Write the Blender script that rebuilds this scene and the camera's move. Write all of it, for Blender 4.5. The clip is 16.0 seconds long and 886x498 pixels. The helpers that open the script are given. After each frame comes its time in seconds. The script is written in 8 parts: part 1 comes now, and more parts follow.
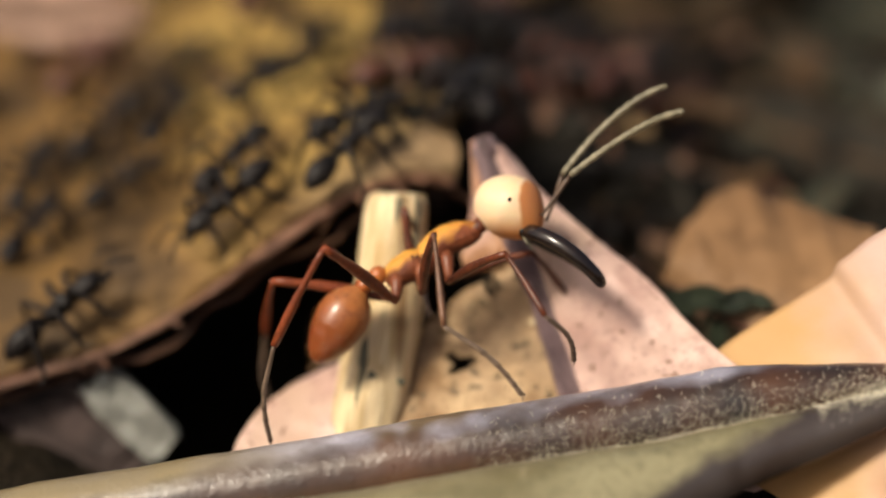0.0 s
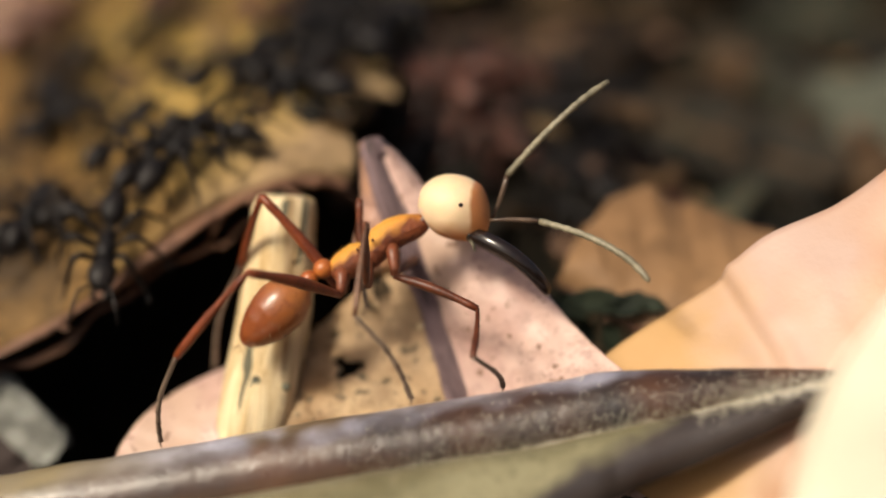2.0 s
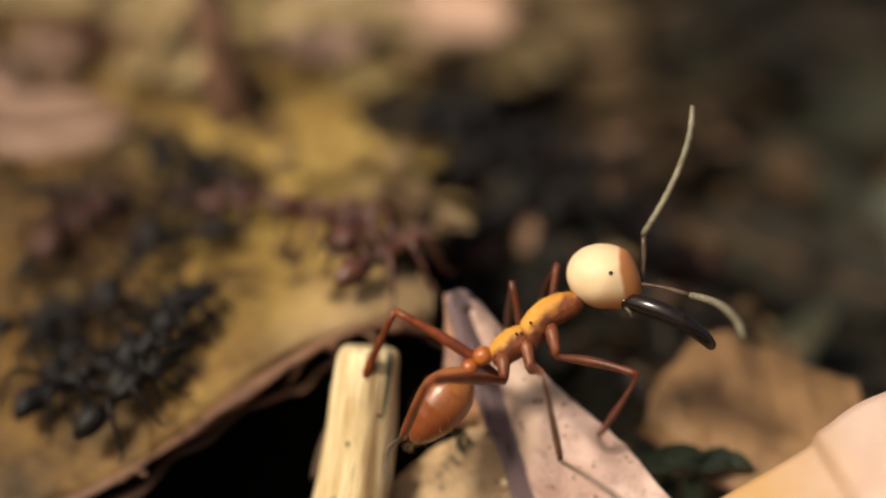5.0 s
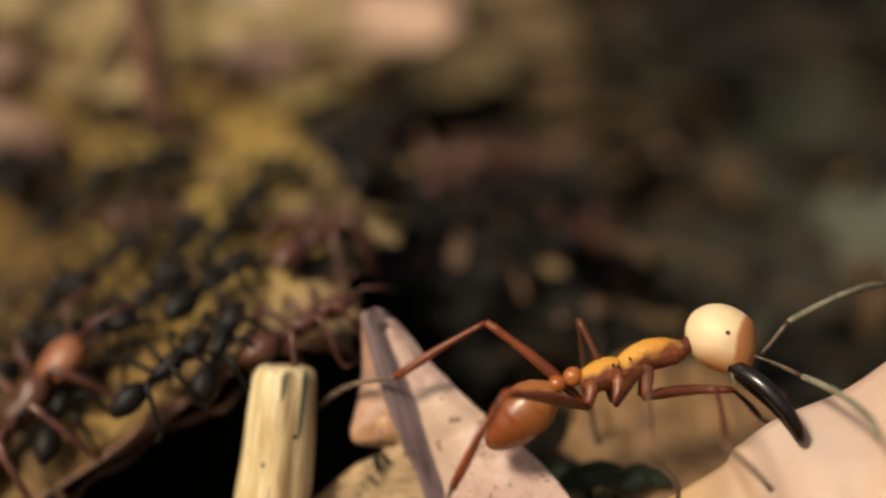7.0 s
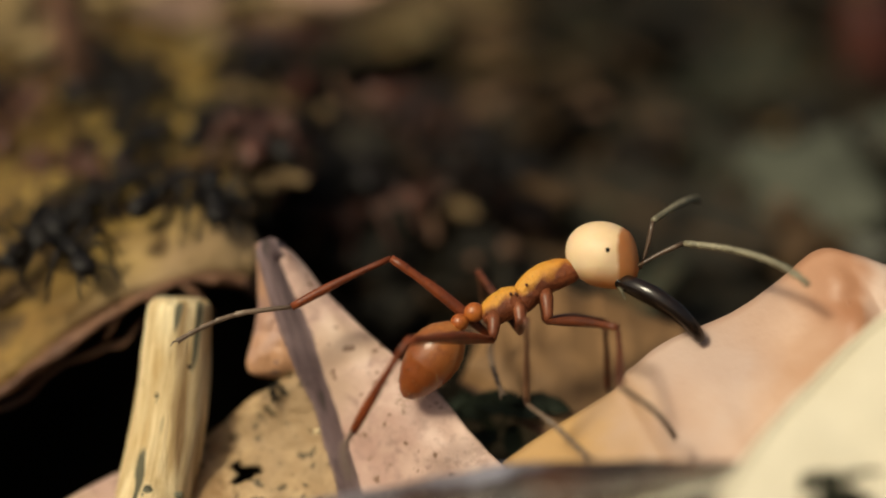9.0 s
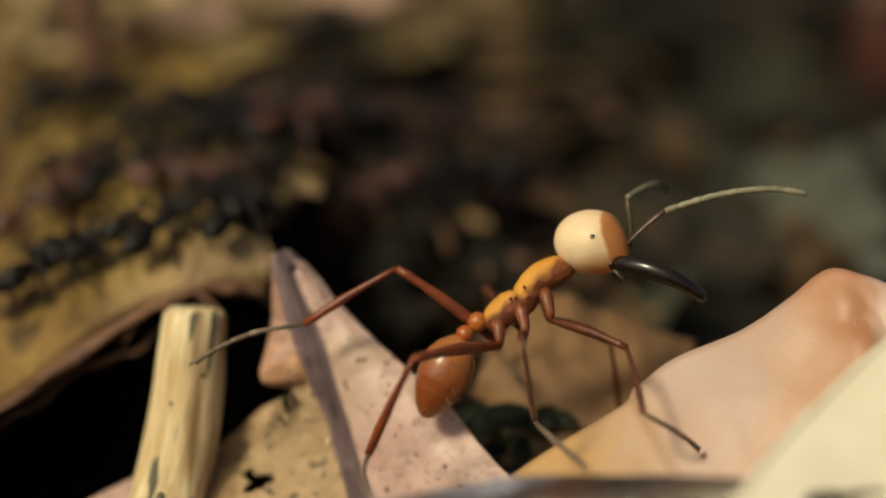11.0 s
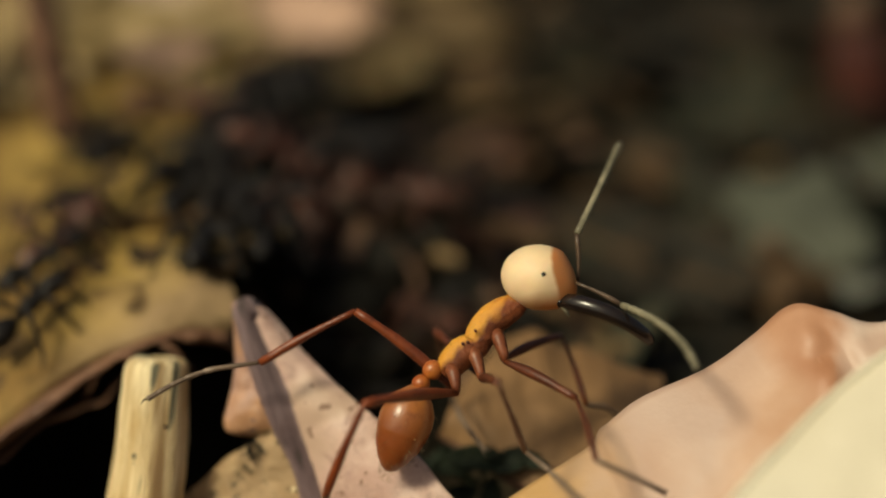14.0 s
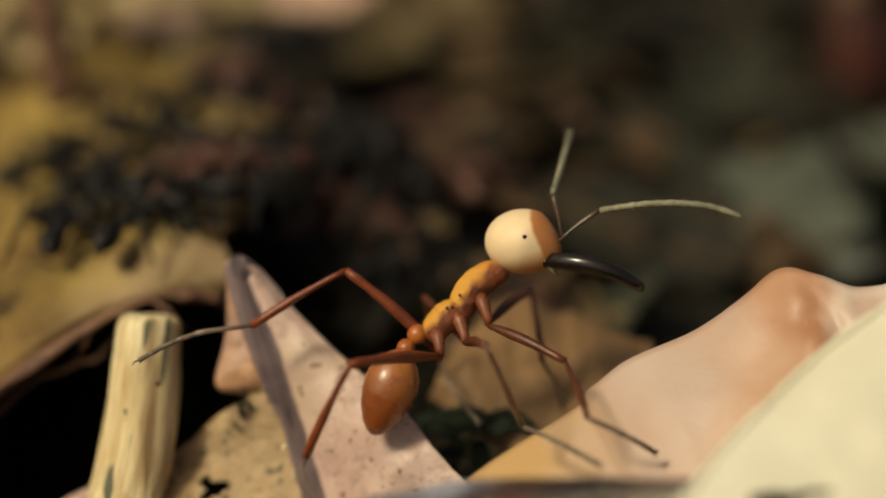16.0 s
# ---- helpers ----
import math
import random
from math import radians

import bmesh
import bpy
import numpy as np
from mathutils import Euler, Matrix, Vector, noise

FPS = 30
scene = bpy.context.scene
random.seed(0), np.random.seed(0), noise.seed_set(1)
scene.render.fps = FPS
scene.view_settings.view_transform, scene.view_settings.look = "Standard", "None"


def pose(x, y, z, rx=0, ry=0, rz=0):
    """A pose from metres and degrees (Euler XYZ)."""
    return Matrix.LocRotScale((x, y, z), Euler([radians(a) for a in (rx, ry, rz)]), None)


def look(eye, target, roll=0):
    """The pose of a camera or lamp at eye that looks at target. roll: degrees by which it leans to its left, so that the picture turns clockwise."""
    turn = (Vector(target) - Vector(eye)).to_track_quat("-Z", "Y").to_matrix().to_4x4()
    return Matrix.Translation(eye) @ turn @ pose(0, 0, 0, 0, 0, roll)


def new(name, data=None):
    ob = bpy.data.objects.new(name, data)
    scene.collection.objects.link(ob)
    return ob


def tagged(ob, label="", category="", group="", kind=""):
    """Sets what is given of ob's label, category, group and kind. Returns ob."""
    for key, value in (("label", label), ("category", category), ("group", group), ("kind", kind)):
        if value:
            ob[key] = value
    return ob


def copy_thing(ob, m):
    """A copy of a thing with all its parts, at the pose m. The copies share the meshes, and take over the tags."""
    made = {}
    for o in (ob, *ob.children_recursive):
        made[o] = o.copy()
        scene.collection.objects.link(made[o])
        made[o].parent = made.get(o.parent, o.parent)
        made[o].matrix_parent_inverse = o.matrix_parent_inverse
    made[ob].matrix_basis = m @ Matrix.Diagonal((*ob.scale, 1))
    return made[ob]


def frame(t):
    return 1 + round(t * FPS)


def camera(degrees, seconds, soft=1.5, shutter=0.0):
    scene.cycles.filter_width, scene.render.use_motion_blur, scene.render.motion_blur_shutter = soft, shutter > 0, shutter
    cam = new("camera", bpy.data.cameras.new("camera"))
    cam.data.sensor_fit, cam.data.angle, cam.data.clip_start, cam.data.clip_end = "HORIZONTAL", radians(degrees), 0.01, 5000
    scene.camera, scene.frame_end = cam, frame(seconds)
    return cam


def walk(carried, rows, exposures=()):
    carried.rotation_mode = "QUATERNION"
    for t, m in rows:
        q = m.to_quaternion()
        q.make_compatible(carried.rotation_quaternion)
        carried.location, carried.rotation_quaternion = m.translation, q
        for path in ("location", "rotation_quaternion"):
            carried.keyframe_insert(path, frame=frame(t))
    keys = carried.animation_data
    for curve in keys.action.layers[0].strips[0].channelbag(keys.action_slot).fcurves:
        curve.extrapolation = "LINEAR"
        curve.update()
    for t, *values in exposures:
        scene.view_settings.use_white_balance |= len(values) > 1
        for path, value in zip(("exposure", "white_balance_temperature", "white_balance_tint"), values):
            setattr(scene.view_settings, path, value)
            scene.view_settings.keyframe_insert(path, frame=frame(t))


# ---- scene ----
MM = 0.001


def mm(x, y, z, rx=0, ry=0, rz=0):
    """A pose from millimetres and degrees."""
    return pose(x * MM, y * MM, z * MM, rx, ry, rz)


# ---- camera: a hand-held macro lens, tilted 20 degrees down ----
cam = camera(30, 16.0, soft=1.9, shutter=0.3)
cam.data.dof.use_dof = True
cam.data.dof.focus_distance = 0.0620
cam.data.dof.aperture_fstop = 15.5
PATH = [
    (0, mm(-5.404, -61.587, 19.227, 69.585, -0.012, -0.031)), (0.5, mm(-4.018, -61.619, 19.104, 69.813, 0.000, -0.117)),
    (1, mm(-2.145, -61.267, 18.529, 69.750, 0.035, -0.250)), (1.5, mm(-1.143, -61.011, 18.377, 69.831, -0.182, -0.226)),
    (2, mm(-1.048, -60.712, 19.042, 69.578, -0.035, -0.175)), (2.5, mm(-0.798, -60.474, 19.457, 69.778, -0.214, -0.250)),
    (3, mm(-1.393, -60.280, 20.793, 69.820, -0.069, -0.148)), (3.5, mm(-3.233, -60.722, 20.479, 69.773, -0.498, 0.016)),
    (4, mm(-4.069, -60.559, 21.664, 69.785, -0.357, -0.160)), (4.5, mm(-4.830, -59.384, 24.180, 69.726, -0.725, 0.121)),
    (4.7, mm(-4.688, -58.847, 24.318, 69.808, -0.871, 0.186)), (6.8, mm(-2.604, -57.137, 25.218, 69.718, -0.540, -0.056)),
    (7, mm(-1.282, -57.461, 25.047, 69.690, -0.402, -0.143)), (7.5, mm(0.574, -59.164, 21.172, 69.597, 0.612, -0.594)),
    (8, mm(0.000, -59.200, 21.548, 70.123, 0.285, -0.780)), (8.5, mm(1.970, -58.620, 22.408, 69.815, 0.539, -0.844)),
    (9, mm(2.503, -58.335, 22.378, 69.675, 0.004, -0.687)), (9.2, mm(2.433, -58.271, 23.079, 69.648, -0.230, -0.530)),
    (11.3, mm(2.563, -58.885, 23.136, 69.697, -0.593, 0.036)), (11.5, mm(3.027, -58.582, 23.012, 69.702, -0.515, -0.011)),
    (12, mm(3.238, -58.557, 23.320, 69.742, -0.662, 0.088)), (12.5, mm(3.079, -58.207, 23.575, 69.961, -0.397, 0.072)),
    (13, mm(3.675, -58.071, 23.323, 70.023, -0.021, -0.059)), (13.5, mm(4.856, -58.023, 24.141, 69.925, -0.365, 0.080)),
    (14, mm(4.178, -57.810, 24.217, 69.962, 0.870, -0.395)), (14.5, mm(4.219, -57.754, 24.140, 69.996, 0.945, -0.420)),
    (15, mm(4.262, -57.775, 24.221, 69.903, 0.090, -0.098)), (15.5, mm(5.163, -58.219, 23.157, 69.817, 0.240, -0.181)),
    (16, mm(4.527, -58.695, 23.126, 69.788, 0.142, -0.094)),
]
EXPOSURES = [(0.0, 0.25, 6800, 11), (4.5, 0.12, 6950, 9), (7.0, -0.08, 7150, 6), (9.0, -0.30, 7250, 2), (12.0, -0.36, 7400, -1), (16.0, -0.38, 7450, -3)]
walk(cam, PATH, EXPOSURES)

# ---- daylight: high sun from the left and a little from behind the camera ----
SUN = Vector((-0.50, -0.46, 0.73)).normalized()
world = bpy.data.worlds.new("sky")
scene.world = world
world.use_nodes = True
sky = world.node_tree.nodes.new("ShaderNodeTexSky")
sky.sky_type, sky.sun_disc = "NISHITA", False
sky.air_density, sky.dust_density, sky.ozone_density = 1.0, 6.0, 0.3
sky.sun_elevation = math.asin(SUN.z)
sky.sun_rotation = math.atan2(SUN.x, SUN.y)
world.node_tree.links.new(sky.outputs[0], world.node_tree.nodes["Background"].inputs[0])
world.node_tree.nodes["Background"].inputs[1].default_value = 0.085
sun = new("sun", bpy.data.lights.new("sun", "SUN"))
sun.data.energy, sun.data.angle, sun.data.color = 3.6, radians(11), (1.0, 0.92, 0.78)
sun.matrix_world = look(SUN, (0, 0, 0))

# ---- the view's own axes, in which the near things are laid out ----
TILT = radians(20)


def place(x, y, z):
    """A point x mm to the right, y mm up and z mm away along the tilted axes of the lens, as world millimetres."""
    return Vector((x, y * math.sin(TILT) + z * math.cos(TILT), y * math.cos(TILT) - z * math.sin(TILT)))


# ---- materials ----
def surface(name, low, high, accent=None, grain=300, fine=2500, rough=0.6, bump=0.3, spots=None, spot_size=900, spot_cut=0.62,
            stretch=(1, 1, 1), vary=0.0, coat=0.0, sheen=0.0, spec=0.5, depth=0.00006, through_light=0.0, accent_cut=0.55, subsurface=0.0, mottle=1.0, axis=None):
    """A dielectric with two scales of colour noise, optional dark spots and fine relief; sizes are per metre, and stretch follows the axis (z)."""
    m = bpy.data.materials.new(name)
    m.use_nodes = True
    n, l = m.node_tree.nodes, m.node_tree.links
    bsdf = n["Principled BSDF"]
    coord, scale = n.new("ShaderNodeTexCoord"), n.new("ShaderNodeMapping")
    scale.inputs["Scale"].default_value = stretch
    if axis:
        scale.vector_type = "TEXTURE"
        scale.inputs["Rotation"].default_value = Vector(axis).to_track_quat("Z", "Y").to_euler()
        scale.inputs["Scale"].default_value = [1 / c for c in stretch]
    l.new(coord.outputs["Object"], scale.inputs["Vector"])

    def grains(size, detail, rough_noise=0.6):
        t = n.new("ShaderNodeTexNoise")
        t.inputs["Scale"].default_value, t.inputs["Detail"].default_value = size, detail
        t.inputs["Roughness"].default_value = rough_noise
        l.new(scale.outputs[0], t.inputs["Vector"])
        return t.outputs["Fac"]

    def cut(value, start, end):
        r = n.new("ShaderNodeMapRange")
        r.inputs["From Min"].default_value, r.inputs["From Max"].default_value = start, end
        l.new(value, r.inputs["Value"])
        return r.outputs[0]

    def mix(fac, a, b):
        x = n.new("ShaderNodeMix")
        x.data_type = "RGBA"
        if isinstance(fac, float):
            x.inputs[0].default_value = fac
        else:
            l.new(fac, x.inputs[0])
        for k, c in ((6, a), (7, b)):
            if isinstance(c, tuple):
                x.inputs[k].default_value = (*c, 1)
            else:
                l.new(c, x.inputs[k])
        return x.outputs[2]

    big, small = grains(grain, 5), grains(fine, 4, 0.7)
    colour = mix(cut(big, 0.36, 0.64), low, high)
    darker = tuple(h - (h - c * 0.72) * mottle for c, h in zip(low, high))
    colour = mix(cut(small, 0.48, 0.48 + 0.27 / max(0.2, mottle)), colour, darker)
    if accent:
        colour = mix(cut(grains(grain * 0.45, 3), accent_cut, accent_cut + 0.1), colour, accent)
    if spots:
        colour = mix(cut(grains(spot_size, 2, 0.4), spot_cut, spot_cut + 0.04), colour, spots)
    if vary:
        info, hsv = n.new("ShaderNodeObjectInfo"), n.new("ShaderNodeHueSaturation")
        r = n.new("ShaderNodeMapRange")
        r.inputs["To Min"].default_value, r.inputs["To Max"].default_value = 1 - vary, 1 + vary
        l.new(info.outputs["Random"], r.inputs["Value"])
        l.new(r.outputs[0], hsv.inputs["Value"])
        l.new(colour, hsv.inputs["Color"])
        colour = hsv.outputs[0]
    l.new(colour, bsdf.inputs["Base Color"])
    r = n.new("ShaderNodeMapRange")
    r.inputs["To Min"].default_value, r.inputs["To Max"].default_value = rough * 0.75, min(1, rough * 1.25)
    l.new(small, r.inputs["Value"])
    l.new(r.outputs[0], bsdf.inputs["Roughness"])
    bsdf.inputs["Coat Weight"].default_value, bsdf.inputs["Sheen Weight"].default_value = coat, sheen
    bsdf.inputs["Coat Roughness"].default_value = 0.25
    bsdf.inputs["Specular IOR Level"].default_value = spec
    if subsurface:
        bsdf.inputs["Subsurface Weight"].default_value, bsdf.inputs["Subsurface Scale"].default_value = subsurface, 0.0006
        bsdf.inputs["Subsurface Radius"].default_value = (1.0, 0.5, 0.2)
    if bump:
        add = n.new("ShaderNodeMath")
        add.operation = "ADD"
        l.new(big, add.inputs[0]), l.new(small, add.inputs[1])
        b = n.new("ShaderNodeBump")
        b.inputs["Strength"].default_value, b.inputs["Distance"].default_value = bump, depth
        l.new(add.outputs[0], b.inputs["Height"])
        l.new(b.outputs[0], bsdf.inputs["Normal"])
    if through_light:
        out, tr, sh = n["Material Output"], n.new("ShaderNodeBsdfTranslucent"), n.new("ShaderNodeMixShader")
        sh.inputs[0].default_value = through_light
        l.new(colour, tr.inputs[0]), l.new(bsdf.outputs[0], sh.inputs[1]), l.new(tr.outputs[0], sh.inputs[2])
        l.new(sh.outputs[0], out.inputs["Surface"])
    return m


def two_tone(name, low, high, second, way, start, end, wobble, wave=900, patchy=None, **more):
    """A surface whose colour changes to a second one along a direction of the thing's own space, at a wavering line."""
    return tint(surface(name, low, high, **more), second, way, start, end, wobble, wave, patchy)


def tint(m, second, way, start, end, wobble, wave=900, patchy=None):
    n, l = m.node_tree.nodes, m.node_tree.links
    bsdf = n["Principled BSDF"]
    old = bsdf.inputs["Base Color"].links[0].from_socket
    coord, noise_tex, split = n.new("ShaderNodeTexCoord"), n.new("ShaderNodeTexNoise"), n.new("ShaderNodeVectorMath")
    noise_tex.inputs["Scale"].default_value = wave
    split.operation, split.inputs[1].default_value = "DOT_PRODUCT", way
    l.new(coord.outputs["Object"], noise_tex.inputs["Vector"]), l.new(coord.outputs["Object"], split.inputs[0])
    w = n.new("ShaderNodeMath")
    w.operation, w.inputs[1].default_value = "MULTIPLY_ADD", wobble
    l.new(noise_tex.outputs["Fac"], w.inputs[0]), l.new(split.outputs["Value"], w.inputs[2])
    r, x = n.new("ShaderNodeMapRange"), n.new("ShaderNodeMix")
    r.inputs["From Min"].default_value, r.inputs["From Max"].default_value = start + wobble / 2, end + wobble / 2
    l.new(w.outputs[0], r.inputs["Value"])
    x.data_type = "RGBA"
    x.inputs[7].default_value = (*second, 1)
    if patchy:
        other, spread, blend = n.new("ShaderNodeTexNoise"), n.new("ShaderNodeMapRange"), n.new("ShaderNodeMix")
        other.inputs["Scale"].default_value, other.inputs["Detail"].default_value = 210, 6
        spread.inputs["From Min"].default_value, spread.inputs["From Max"].default_value = 0.40, 0.66
        blend.data_type = "RGBA"
        blend.inputs[6].default_value, blend.inputs[7].default_value = (*second, 1), (*patchy, 1)
        l.new(coord.outputs["Object"], other.inputs["Vector"]), l.new(other.outputs["Fac"], spread.inputs["Value"])
        l.new(spread.outputs[0], blend.inputs[0]), l.new(blend.outputs[2], x.inputs[7])
    l.new(r.outputs[0], x.inputs[0]), l.new(old, x.inputs[6]), l.new(x.outputs[2], bsdf.inputs["Base Color"])
    return m


